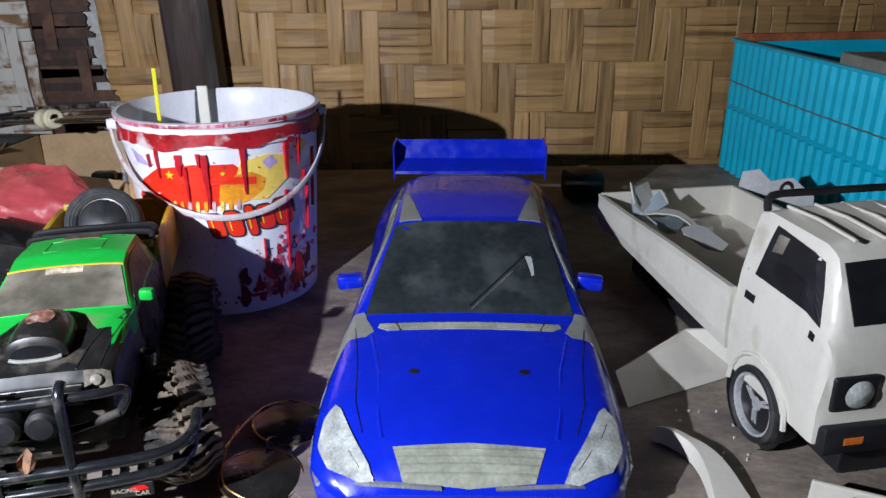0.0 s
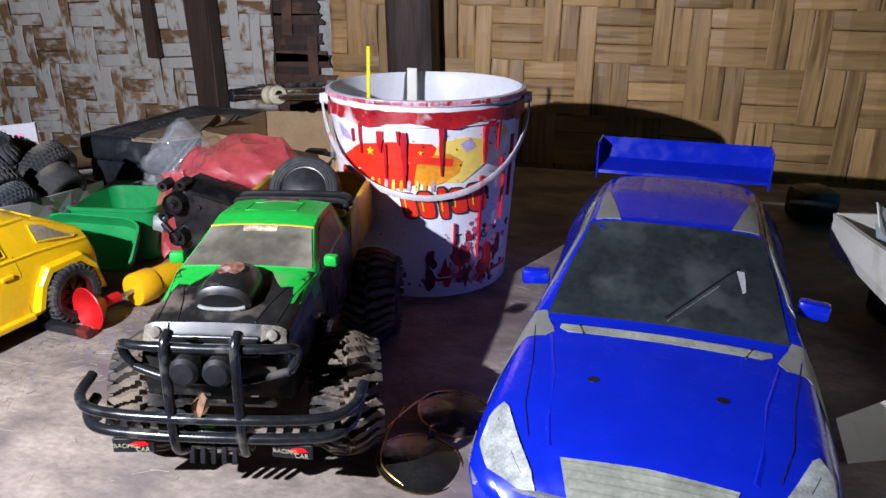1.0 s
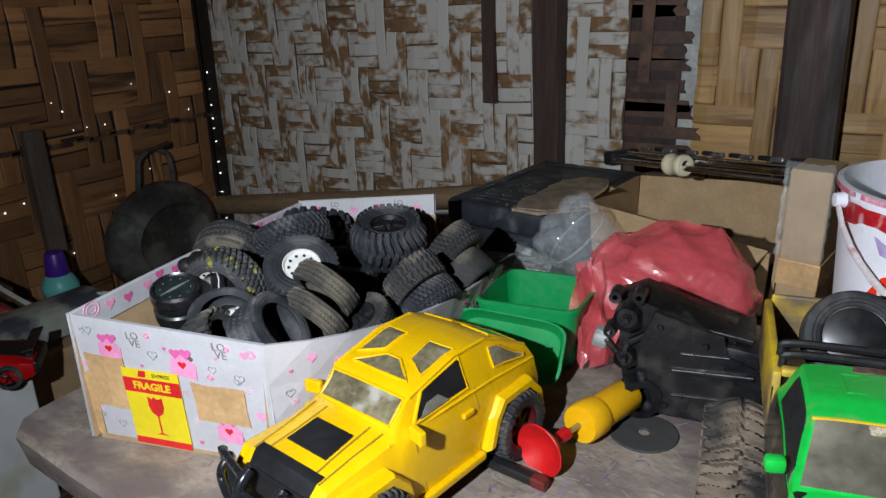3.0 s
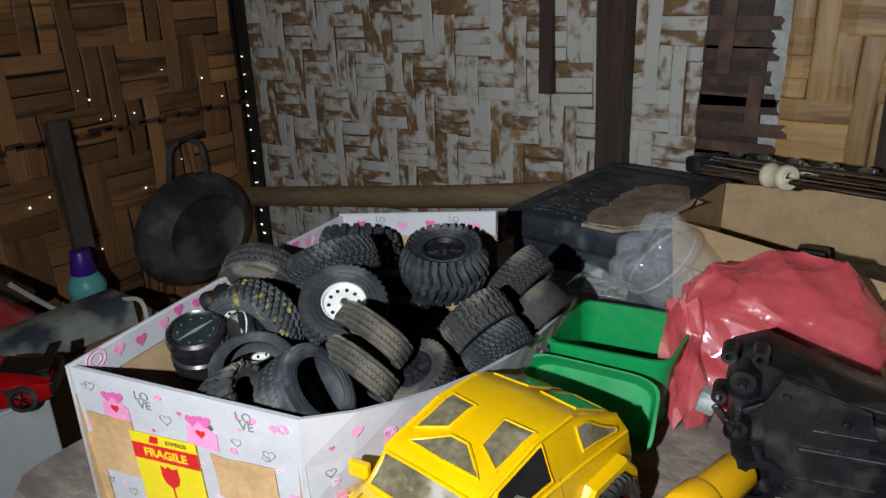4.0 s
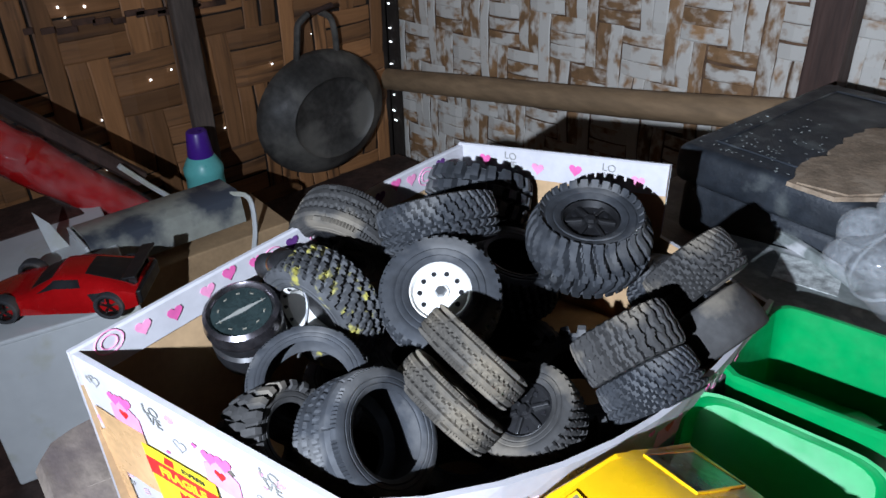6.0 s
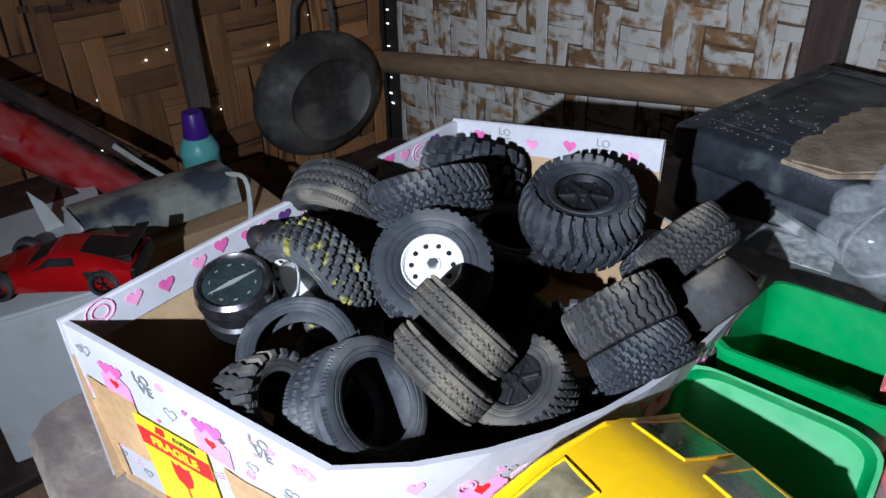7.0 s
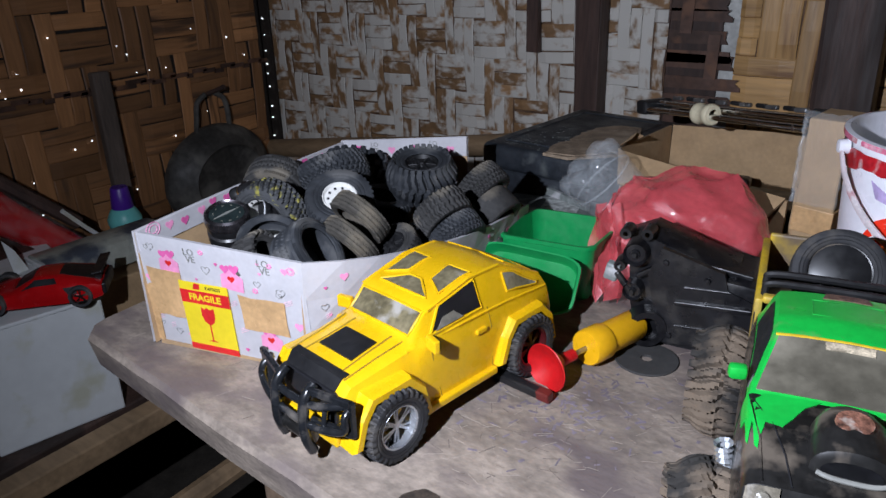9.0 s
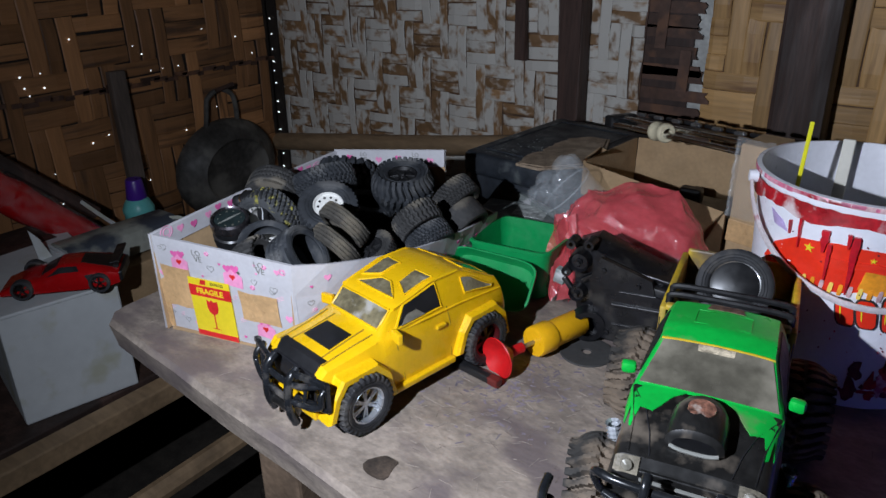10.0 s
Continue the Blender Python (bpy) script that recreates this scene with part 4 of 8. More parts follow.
framed("windscreen", [(0.0415, -0.92), (0.0415, 0.92), (0.0275, 0.92), (0.0275, -0.92)], "scuffed clear windscreen")
framed("roof_window", [(0.017, -0.72), (0.0185, 0), (0.017, 0.72), (0.003, 0.18), (0.003, -0.18)], "scuffed triangular roof window")
for s in (-1, 1):
    framed("roof_window", [(0.008, s * 0.84), (-0.001, s * 0.34), (-0.022, s * 0.3), (-0.024, s * 0.86)], "scuffed roof window")
    framed("rear_roof_window", [(-0.063, s * 0.14), (-0.062, s * 0.86), (-0.096, s * 0.86), (-0.098, s * 0.14)], "dark sloping rear window", 0.0008)
    # shade inside the side window, painted as a near-black patch
    part("side_window", patch(Y, [(0.026, s * 1.75), (0.014, s * 1.15), (-0.02, s * 1.12), (-0.022, s * 1.8)], 0.0012), BLACK_AND_SHADE, jeep, "near-black patch for the unlit side window", True)
    part("window_frame", groove(Y, [(0.029, s * 1.85), (0.016, s * 1.1), (-0.021, s * 1.07), (-0.024, s * 1.85), (0.029, s * 1.85)], 0.0013), YELLOW, jeep)
    part("window_dust", patch(Y, [(0.023, s * 1.8), (0.015, s * 1.5), (0.004, s * 1.5), (-0.004, s * 1.8)], 0.0017, 4, 3), CLOUDY, jeep, "clear dusty remnant of the side window", True)
    framed("quarter_window", [(-0.052, s * 1.22), (-0.066, s * 1.22), (-0.092, s * 1.6), (-0.09, s * 1.75), (-0.054, s * 1.75)], "dark quarter window", 0.0009)
    part("roof_rail", groove(Y, [(0.026, s * 1.0), (-0.016, s * 1.0), (-0.05, s * 1.0), (-0.1, s * 1.0)], 0.0014), YELLOW, jeep)
    part("belt_line", groove(Y, [(0.05, s * 1.95), (0.0, s * 2.0), (-0.05, s * 2.0), (-0.1, s * 2.0)], 0.0012), YELLOW, jeep)
    YG = material("yellow_groove", (0.3, 0.18, 0.01), 0.6)
    part("door_groove", groove(Y, [(0.03, s * 1.9), (0.03, s * 2.6), (0.022, s * 3.9)], 0.0005), YG, jeep)
    part("door_groove", groove(Y, [(-0.03, s * 1.9), (-0.032, s * 2.6), (-0.034, s * 3.9)], 0.0005), YG, jeep)
    part("bonnet_groove", groove(Y, [(0.047, s * 0.62), (0.07, s * 0.66), (0.096, s * 0.72)], 0.0007), YG, jeep)
    part("bonnet_groove", groove(Y, [(0.047, s * 0.97), (0.07, s * 0.98), (0.098, s * 1.0)], 0.0006), YG, jeep)
    part("door_handle", add_box(bmesh.new(), (0.003, 0.011, 0.004), (s * 0.045, -0.02, 0.06), (0, 0, 0), 0.001), YELLOW, jeep)
    part("side_step", add_box(bmesh.new(), (0.008, 0.075, 0.006), (s * 0.045, 0.002, 0.02), (0, 0, 0), 0.0015), YELLOW, jeep)
    part("wing_mirror", add_box(bmesh.new(), (0.013, 0.005, 0.010), (s * 0.0485, 0.034, 0.073), (0, 0, s * 15), 0.0012), YELLOW, jeep)
    part("mirror_glass", add_box(bmesh.new(), (0.010, 0.001, 0.007), (s * 0.049, 0.0308, 0.073), (0, 0, s * 15)), BLACK, jeep)
    for y0, wr in ((0.073, 0.0275), (-0.072, 0.0270)):
        outer = [(y0 + 0.037, 0.024), (y0 + 0.030, 0.046), (y0 + 0.020, 0.0595), (y0 - 0.016, 0.0605), (y0 - 0.030, 0.046), (y0 - 0.037, 0.020)]
        inner = [(y0 + 0.030, 0.024), (y0 + 0.024, 0.042), (y0 + 0.016, 0.0525), (y0 - 0.013, 0.0530), (y0 - 0.024, 0.042), (y0 - 0.030, 0.020)]
        rings = []
        for (ya, za), (yb, zb) in zip(outer, inner):
            rings.append([(s * 0.036, ya, za), (s * 0.0490, ya, za - 0.001), (s * 0.0515, (2 * ya + yb) / 3, (2 * za + zb) / 3), (s * 0.0515, yb, zb), (s * 0.036, yb, zb)])
        part("fender_flare", add_rings(bmesh.new(), rings, True, True), YELLOW, jeep)
        part("wheel_well", add_lathe(bmesh.new(), [(0.0, 0.0), (0.0285, 0.0), (0.0285, 0.007)], 24, pose(s * 0.0380, y0, 0.027, 0, s * 90, 0)), BLACK_AND_SHADE, jeep)
        wheel(jeep, s * 0.0435, y0, wr, wr, 0.025, "zigzag", SILVER if y0 > 0 else DARK_RED, TREAD_BLACK, 6, 0.6)
vent = part("bonnet_vent", patch(Y, [(0.058, -0.55), (0.058, 0.55), (0.082, 0.6), (0.082, -0.6)], 0.001, 4, 2), BLACK, jeep, "black slatted bonnet vent")
for k in range(5):
    part("vent_slat", groove(Y, [(0.062 + 0.004 * k, -0.42), (0.0635 + 0.004 * k, 0), (0.062 + 0.004 * k, 0.42)], 0.0011), BLACK, vent)
part("grille", box_bm((0.06, 0.004, 0.024), (0, 0.1045, 0.047), (0, 0, 0), 0.001), BLACK_AND_SHADE, jeep, "black grille opening")
part("nose_panel", patch(Y, [(0.092, -0.95), (0.092, 0.95), (0.104, 0.95), (0.104, -0.95)], 0.0008, 4, 2), BLACK, jeep, "black nose panel")
def jbar(name, pts, r=0.0028):
    return part(name, add_tube(bmesh.new(), smooth_line(pts, 6), r, 12), BAR_BLACK, jeep, "", True)


jbar("bull_bar", [(-0.046, 0.104, 0.058), (-0.047, 0.112, 0.052), (-0.046, 0.114, 0.042), (-0.02, 0.121, 0.038), (0.02, 0.121, 0.038), (0.046, 0.114, 0.042), (0.047, 0.112, 0.052), (0.046, 0.104, 0.058)])
jbar("bull_bar", [(-0.046, 0.106, 0.058), (-0.02, 0.119, 0.053), (0.02, 0.119, 0.053), (0.046, 0.106, 0.058)])
for s in (-1, 1):
    jbar("upright_bar", [(s * 0.016, 0.112, 0.064), (s * 0.016, 0.121, 0.055), (s * 0.016, 0.123, 0.03), (s * 0.016, 0.118, 0.014)], 0.0038)
    jbar("side_hoop", [(s * 0.03, 0.114, 0.055), (s * 0.03, 0.117, 0.04)], 0.002)
    part("guard_frame", add_box(bmesh.new(), (0.0045, 0.004, 0.027), (s * 0.0495, 0.108, 0.050), (0, 0, s * 12), 0.0008), BAR_BLACK, jeep)
    for z in (0.0625, 0.0395):
        part("guard_frame", add_box(bmesh.new(), (0.034, 0.004, 0.005), (s * 0.034, 0.1135, z), (0, 0, s * -14), 0.0008), BAR_BLACK, jeep)
    part("lamp_core", add_box(bmesh.new(), (0.006, 0.003, 0.006), (s * 0.022, 0.113, 0.046), (0, 0, 0), 0.001), YELLOW, jeep)
part("winch", add_lathe(bmesh.new(), [(0.0, -0.016), (0.006, -0.016), (0.006, -0.013), (0.0045, -0.012), (0.0045, 0.012), (0.006, 0.013), (0.006, 0.016), (0, 0.016)], 14, pose(0, 0.118, 0.024, 0, 90, 0)), DUSTY, jeep, "black winch drum", True)
part("front_bumper", add_box(bmesh.new(), (0.07, 0.008, 0.01), (0, 0.108, 0.026), (0, 0, 0), 0.002), YELLOW, jeep)
part("underbody", add_box(bmesh.new(), (0.07, 0.19, 0.02), (0, -0.005, 0.025), (0, 0, 0), 0.002), BLACK_AND_SHADE, jeep)

# --- white pickup ---
pick = thing("toy_pickup", pose(0.302, 0.58, T, 0, 0, 187.8), "cream white plastic toy pickup with a long open bed", "toy truck")
W = skin([
    (0.218, [(0, 0.062), (0.05, 0.062), (0.062, 0.06), (0.066, 0.05), (0.065, 0.037)]),
    (0.216, [(0, 0.098), (0.055, 0.097), (0.068, 0.092), (0.073, 0.06), (0.072, 0.037)]),
    (0.210, [(0, 0.112), (0.060, 0.111), (0.071, 0.106), (0.074, 0.07), (0.073, 0.037)]),
    (0.188, [(0, 0.154), (0.060, 0.152), (0.070, 0.11), (0.075, 0.07), (0.073, 0.037)]),
    (0.178, [(0, 0.161), (0.062, 0.157), (0.071, 0.112), (0.075, 0.07), (0.073, 0.037)]),
    (0.112, [(0, 0.162), (0.063, 0.158), (0.072, 0.112), (0.075, 0.07), (0.073, 0.037)]),
    (0.100, [(0, 0.158), (0.063, 0.154), (0.072, 0.112), (0.075, 0.07), (0.073, 0.037)]),
], 0.15)
cab_skin = W


def shorter(y):
    return 0.1 + (y - 0.1) * 0.87


def W(y, v):
    p = cab_skin(y, v)
    return Vector((p.x, shorter(p.y), p.z))


part("cab", shell(W, 0.100, 0.218, 40, 40), WHITE_ABS, pick, "", True)
# solid cab: near-black patches paint the shade behind its window openings
part("windscreen", patch(W, [(0.2085, -0.92), (0.2085, 0.92), (0.190, 0.95), (0.190, -0.95)], 0.0006), BLACK_AND_SHADE, pick, "near-black patch for the unlit windscreen opening", True)
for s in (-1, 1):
    part("side_window", patch(W, [(0.198, s * 1.95), (0.182, s * 1.2), (0.125, s * 1.12), (0.118, s * 1.93)], 0.0005), BLACK_AND_SHADE, pick, "near-black patch for the unlit side window")
    part("far_window", patch(W, [(0.131, s * 1.22), (0.129, s * 1.5), (0.141, s * 1.45), (0.143, s * 1.2)], 0.0009, 3, 2), BROWN_GLASS, pick, "paler far side seen through the cab")
    part("seat_back", patch(W, [(0.138, s * 1.6), (0.137, s * 1.86), (0.172, s * 1.9), (0.172, s * 1.62), (0.155, s * 1.55)], 0.0009, 3, 2), BLACK, pick, "black seat inside the cab")
    part("door_handle", patch(W, [(0.112, s * 2.25), (0.112, s * 2.38), (0.125, s * 2.38), (0.125, s * 2.25)], 0.0006, 2, 2), BLACK_AND_SHADE, pick, "near-black patch for the shaded handle recess")
    part("mirror_hole", patch(W, [(0.19, s * 2.12), (0.19, s * 2.24), (0.196, s * 2.24), (0.196, s * 2.12)], 0.0006, 2, 2), BLACK_AND_SHADE, pick)
    part("door_groove", groove(W, [(0.108, s * 1.9), (0.11, s * 3.9)], 0.0004), GREY_PRIMER, pick)
    housing = part("headlight", box_bm((0.03, 0.004, 0.024), (s * 0.052, 0.2022, 0.073), (0, 0, 0), 0.002), BLACK_AND_SHADE, pick, "round headlight in a black housing")
    part("headlight_lens", add_lathe(bmesh.new(), [(0, 0.003), (0.006, 0.0022), (0.0095, 0)], 20, pose(s * 0.050, 0.2048, 0.073, -90, 0, 0)), LENS, housing, "", True)
    part("indicator", box_bm((0.014, 0.002, 0.006), (s * 0.05, 0.2074, 0.042), (0, 0, 0), 0.0008), ORANGE, pick, "orange indicator")
    # flat near-black disc paints the shade inside the wheel arch
    part("wheel_well", add_lathe(bmesh.new(), [(0.0, 0.0), (0.033, 0.0), (0.033, 0.004)], 28, pose(s * 0.0722, 0.142, 0.03, 0, s * 90, 0)), BLACK_AND_SHADE, pick)
    arch = [(s * 0.0745, 0.142 + 0.034 * math.cos(a), 0.03 + 0.034 * math.sin(a)) for a in [math.pi * k / 10 for k in range(11)]]
    part("arch_lip", add_tube(bmesh.new(), arch, 0.002, 6), WHITE_ABS, pick)
    wheel(pick, s * 0.066, 0.142, 0.028, 0.028, 0.022, "slick", BRIGHT, TREAD_BLACK, 3, 0.8)
    # bed side: a panel with a turned lip
    rings = [[(s * x, y, z) for x, z in ((0.075, b), (0.077, b + 0.01), (0.0765, t - 0.006), (0.0775, t), (0.073, t), (0.0725, b))] for y, b, t in ((0.098, 0.048, 0.098), (0.0, 0.050, 0.094), (-0.1, 0.053, 0.088), (-0.165, 0.054, 0.086))]
    part("bed_side", add_rings(bmesh.new(), rings), WHITE_ABS, pick)
part("front_bumper", add_box(bmesh.new(), (0.14, 0.014, 0.02), (0, 0.2012, 0.042), (0, 0, 0), 0.003), BLACK_AND_SHADE, pick, "black front bumper", True)
part("bed_floor", box_bm((0.146, 0.262, 0.004), (0, -0.034, 0.055), (1.5, 0, 0)), WHITE_ABS, pick)
part("tailgate", box_bm((0.15, 0.004, 0.034), (0, -0.164, 0.070), (0, 0, 0), 0.001), WHITE_ABS, pick)
part("bulkhead", box_bm((0.146, 0.003, 0.045), (0, 0.097, 0.075)), WHITE_ABS, pick)
part("chassis", add_box(bmesh.new(), (0.08, 0.34, 0.045), (0, 0.02, 0.0235), (0, 0, 0), 0.002), BLACK_AND_SHADE, pick)
for k in range(6):
    x = -0.05 + 0.02 * k
    part("roof_rib", add_tube(bmesh.new(), [(x, 0.108, 0.1602), (x, 0.14, 0.1622), (x, 0.176, 0.1608)], 0.0013, 6), WHITE_ABS, pick)
part("roof_rack", add_tube(bmesh.new(), smooth_line([(0.062, 0.104, 0.157), (0.06, 0.103, 0.167), (0.03, 0.103, 0.168), (-0.03, 0.103, 0.168), (-0.06, 0.103, 0.167), (-0.062, 0.104, 0.157)], 3), 0.0028, 8), BLACK, pick, "black roof rack bar", True)
part("rack_loop", add_tube(bmesh.new(), [(0.05 + 0.0042 * math.cos(a), 0.103, 0.171 + 0.0042 * math.sin(a)) for a in [2 * math.pi * i / 14 for i in range(14)]], 0.0013, 6, True), BLACK, pick)
# ---- things on the bench ----
PAINT_RED = material("dried_red_paint", (0.46, 0.008, 0.018), 0.35, vary=0.3, scale=40)
RING_RED = material("chipped_red_paint", (0.34, 0.01, 0.016), 0.35, vary=0.35, scale=40, dirt=(0.62, 0.5, 0.5), dirt_amount=0.16, dirt_scale=45)
PAINT_DARK = material("dried_maroon_paint", (0.14, 0.01, 0.025), 0.5, vary=0.4, scale=40)
PAINT_PINK = material("smeared_pink_paint", (0.5, 0.12, 0.2), 0.5, vary=0.4, scale=40)
SMEAR = material("thin_pink_smear", (0.62, 0.3, 0.36), 0.45, vary=0.3, scale=50, dirt=(0.35, 0.02, 0.05), dirt_amount=0.3, dirt_scale=60)
PAINT_PALE = material("pale_red_smear", (0.55, 0.35, 0.36), 0.5, vary=0.3, scale=60)
PRINT_RED = material("printed_red", (0.75, 0.03, 0.01), 0.4, vary=0.1)
PRINT_ORANGE = material("printed_orange", (0.85, 0.32, 0.02), 0.4, vary=0.3, scale=25)
PRINT_YELLOW = material("printed_yellow", (0.92, 0.66, 0.13), 0.4, vary=0.1, scale=25)
PRINT_LILAC = material("printed_lilac", (0.45, 0.35, 0.6), 0.5, vary=0.3, scale=30)
INK = material("black_ink", (0.02, 0.02, 0.02), 0.6)
PINK = material("pink_print", (0.7, 0.12, 0.35), 0.6, vary=0.15)
PALE_PINK = material("pale_pink_print", (0.8, 0.3, 0.5), 0.6, vary=0.15)
FAINT_PINK = material("faint_pink_print", (0.78, 0.52, 0.6), 0.6)
PURPLE = material("purple_print", (0.1, 0.03, 0.16), 0.6)
LABEL_YELLOW = material("label_yellow", (0.8, 0.62, 0.02), 0.45, vary=0.06)
LABEL_RED = material("label_red", (0.65, 0.02, 0.02), 0.45)
TAPE = material("brown_tape", (0.56, 0.35, 0.17), 0.3, vary=0.2, scale=30)
GREY_METAL = material("dull_steel", (0.35, 0.36, 0.37), 0.35, metal=0.9, vary=0.25)
IVORY = material("ivory_nylon", (0.65, 0.58, 0.4), 0.4, vary=0.1)
CASE_BLACK = material("dusty_black_case", (0.02, 0.024, 0.03), 0.5, vary=0.35, scale=20, bump=0.35, bump_scale=420, dirt=(0.09, 0.1, 0.1), dirt_amount=0.14, dirt_scale=26)
GREY_PLATE = material("grey_plastic", (0.2, 0.22, 0.21), 0.5, vary=0.3, scale=30, dirt=(0.5, 0.5, 0.5), dirt_amount=0.15, dirt_scale=40)
FILM_RED = clear("red_film_bag", (0.74, 0.105, 0.12), 0.2, 0.66, 0.3, 0.9)
BOTTLE_CLEAR = clear("bottle_plastic", (0.8, 0.85, 0.88), 0.1, 0.17, 0.04, 0.9)
FILM_CLEAR = clear("clear_plastic", (0.75, 0.8, 0.82), 0.16, 0.13, 0.1, 0.8)
GLASSES = material("dark_lens", (0.015, 0.014, 0.013), 0.2, vary=0.3, scale=60, dirt=(0.08, 0.06, 0.05), dirt_amount=0.15, dirt_scale=30)
BRASS = material("brass", (0.5, 0.33, 0.12), 0.3, metal=1.0)


def text_bm(words, size, m, lift=0.0003, bold=0.0):
    """Lettering as a mesh, in the built-in font, lying in x, y of m."""
    curve = bpy.data.curves.new("lettering", "FONT")
    curve.body, curve.size, curve.extrude, curve.offset, curve.align_x, curve.align_y = words, size, lift, bold, "CENTER", "CENTER"
    curve.resolution_u = 3
    ob = bpy.data.objects.new("lettering", curve)
    mesh = bpy.data.meshes.new_from_object(ob)
    bm = bmesh.new()
    bm.from_mesh(mesh)
    bm.transform(m)
    bpy.data.objects.remove(ob)
    bpy.data.meshes.remove(mesh)
    bpy.data.curves.remove(curve)
    return bm


# --- paint pail ---
pail = thing("paint_pail", pose(-0.178, 0.72, T), "white plastic paint pail smeared with dried red paint", "bucket")
P_H = 0.189
PRINT_UP = 0.016
HANDLE = material("worn_handle_plastic", (0.6, 0.54, 0.55), 0.4, vary=0.2, scale=60, dirt=(0.4, 0.12, 0.15), dirt_amount=0.12, dirt_scale=60)
def pail_r(h):
    return 0.081 + 0.0125 * h / P_H


def on_pail(a, h, lift=0.0):
    r = pail_r(h) + lift
    return Vector((r * math.cos(radians(a)), r * math.sin(radians(a)), h))


prof = [(0.0, 0.004), (0.078, 0.004), (0.079, 0.0), (0.081, 0.0), (0.0818, 0.012), (pail_r(0.15), 0.15), (pail_r(0.165), 0.165), (pail_r(0.165) + 0.003, 0.166), (pail_r(0.17) + 0.003, 0.17), (pail_r(0.172), 0.172), (0.0932, 0.183), (0.0965, 0.184), (0.0965, 0.1885), (0.0925, 0.189), (0.0905, 0.185), (0.0895, 0.17), (0.078, 0.006), (0.0, 0.006)]
part("body", add_lathe(bmesh.new(), prof, 64), PAIL_WHITE, pail, "", True)


def pail_patch(poly, mat, name, label="", lift=0.0005, fine=4):
    line = []
    for (a0, h0), (a1, h1) in zip(poly, poly[1:] + poly[:1]):
        line += [(a0 + (a1 - a0) * k / fine, h0 + (h1 - h0) * k / fine) for k in range(fine)]
    ca, ch = sum(p[0] for p in line) / len(line), sum(p[1] for p in line) / len(line)
    bm = bmesh.new()
    rows = [[bm.verts.new(on_pail(a, h, -0.0005)) for a, h in line], [bm.verts.new(on_pail(a, h, lift)) for a, h in line]]
    rows += [[bm.verts.new(on_pail(ca + (a - ca) * f, ch + (h - ch) * f, lift)) for a, h in line] for f in (0.66, 0.33)]
    mid, n = bm.verts.new(on_pail(ca, ch, lift)), len(line)
    for p, q in zip(rows, rows[1:]):
        for i in range(n):
            bm.faces.new((p[i], p[(i + 1) % n], q[(i + 1) % n], q[i]))
    for i in range(n):
        bm.faces.new((rows[-1][i], rows[-1][(i + 1) % n], mid))
    return part(name, bm, mat, pail, label, True)


rng = random.Random(12)
# red ring of paint under the rim, ragged at its lower edge
ring_up, ring_low = [], []
for k in range(73):
    a = -220 + 300 * k / 72
    ring_up.append((a, 0.1795 + rng.uniform(-0.0008, 0.0008)))
    ring_low.append((a, 0.1668 + 0.0025 * math.sin(a * 0.13) + rng.uniform(-0.0012, 0.0012)))
for k in range(34):
    a = -200 + 260 * k / 33 + rng.uniform(-5, 5)
    w = rng.choice((1.5, 3, 6, 11, 14)) * rng.uniform(0.8, 1.2)
    part("rim_paint", add_rings(bmesh.new(), [[Vector((rr * math.cos(radians(a + w * q)), rr * math.sin(radians(a + w * q)), zz)) for q in (-1, -0.5, 0, 0.5, 1)] for rr, zz in ((0.0968, 0.1842 + rng.uniform(0, 0.001)), (0.0969, 0.187), (0.0966, 0.1886 + rng.uniform(-0.001, 0.0002)))], False), rng.choice((RING_RED, RING_RED, SMEAR, PAINT_PINK, PAINT_PALE)), pail)
bm = bmesh.new()
ups = [bm.verts.new(on_pail(a, h, 0.0022)) for a, h in ring_up]
lows = [bm.verts.new(on_pail(a, h, 0.0036)) for a, h in ring_low]
for i in range(72):
    bm.faces.new((ups[i], ups[i + 1], lows[i + 1], lows[i]))
part("paint_ring", bm, RING_RED, pail, "ragged red paint round the rim", True)
F0 = -73


def printed_on_pail(poly, mat, name, label="", lift=0.0005, fine=4):
    return pail_patch([(F0 + a, h + PRINT_UP) for a, h in poly], mat, name, label, lift, fine)


def rounded(a, h, wide, high, slant=0.0, n=20, power=0.55):
    """The outline of a plump slanted stroke round the pail."""
    out = []
    for i in range(n):
        q = 2 * math.pi * i / n
        x, y = math.copysign(abs(math.cos(q)) ** power, math.cos(q)), math.copysign(abs(math.sin(q)) ** power, math.sin(q))
        out.append((a + wide * x + slant * y, h + high * y))
    return out


printed_on_pail([(-64, 0.100), (-56, 0.118), (-42, 0.131), (-20, 0.136), (2, 0.135), (8, 0.127), (4, 0.118), (2, 0.102), (-14, 0.094), (-40, 0.088), (-58, 0.09)], PRINT_RED, "printed_flame", "printed red flame picture")
printed_on_pail([(6, 0.136), (22, 0.140), (38, 0.134), (36, 0.115), (20, 0.098), (4, 0.1), (2, 0.118)], PRINT_YELLOW, "printed_flame", "printed pale yellow flame picture", 0.0008)
printed_on_pail([(-6, 0.117), (4, 0.125), (12, 0.126), (20, 0.118), (18, 0.108), (10, 0.100), (2, 0.096), (-8, 0.1)], PRINT_ORANGE, "printed_flame", "printed orange flame picture", 0.0010)
printed_on_pail([(-27, 0.122), (-2, 0.124), (14, 0.121), (14, 0.114), (-3, 0.117), (-27, 0.115)], PRINT_RED, "printed_bar", "printed red bar", 0.0012)
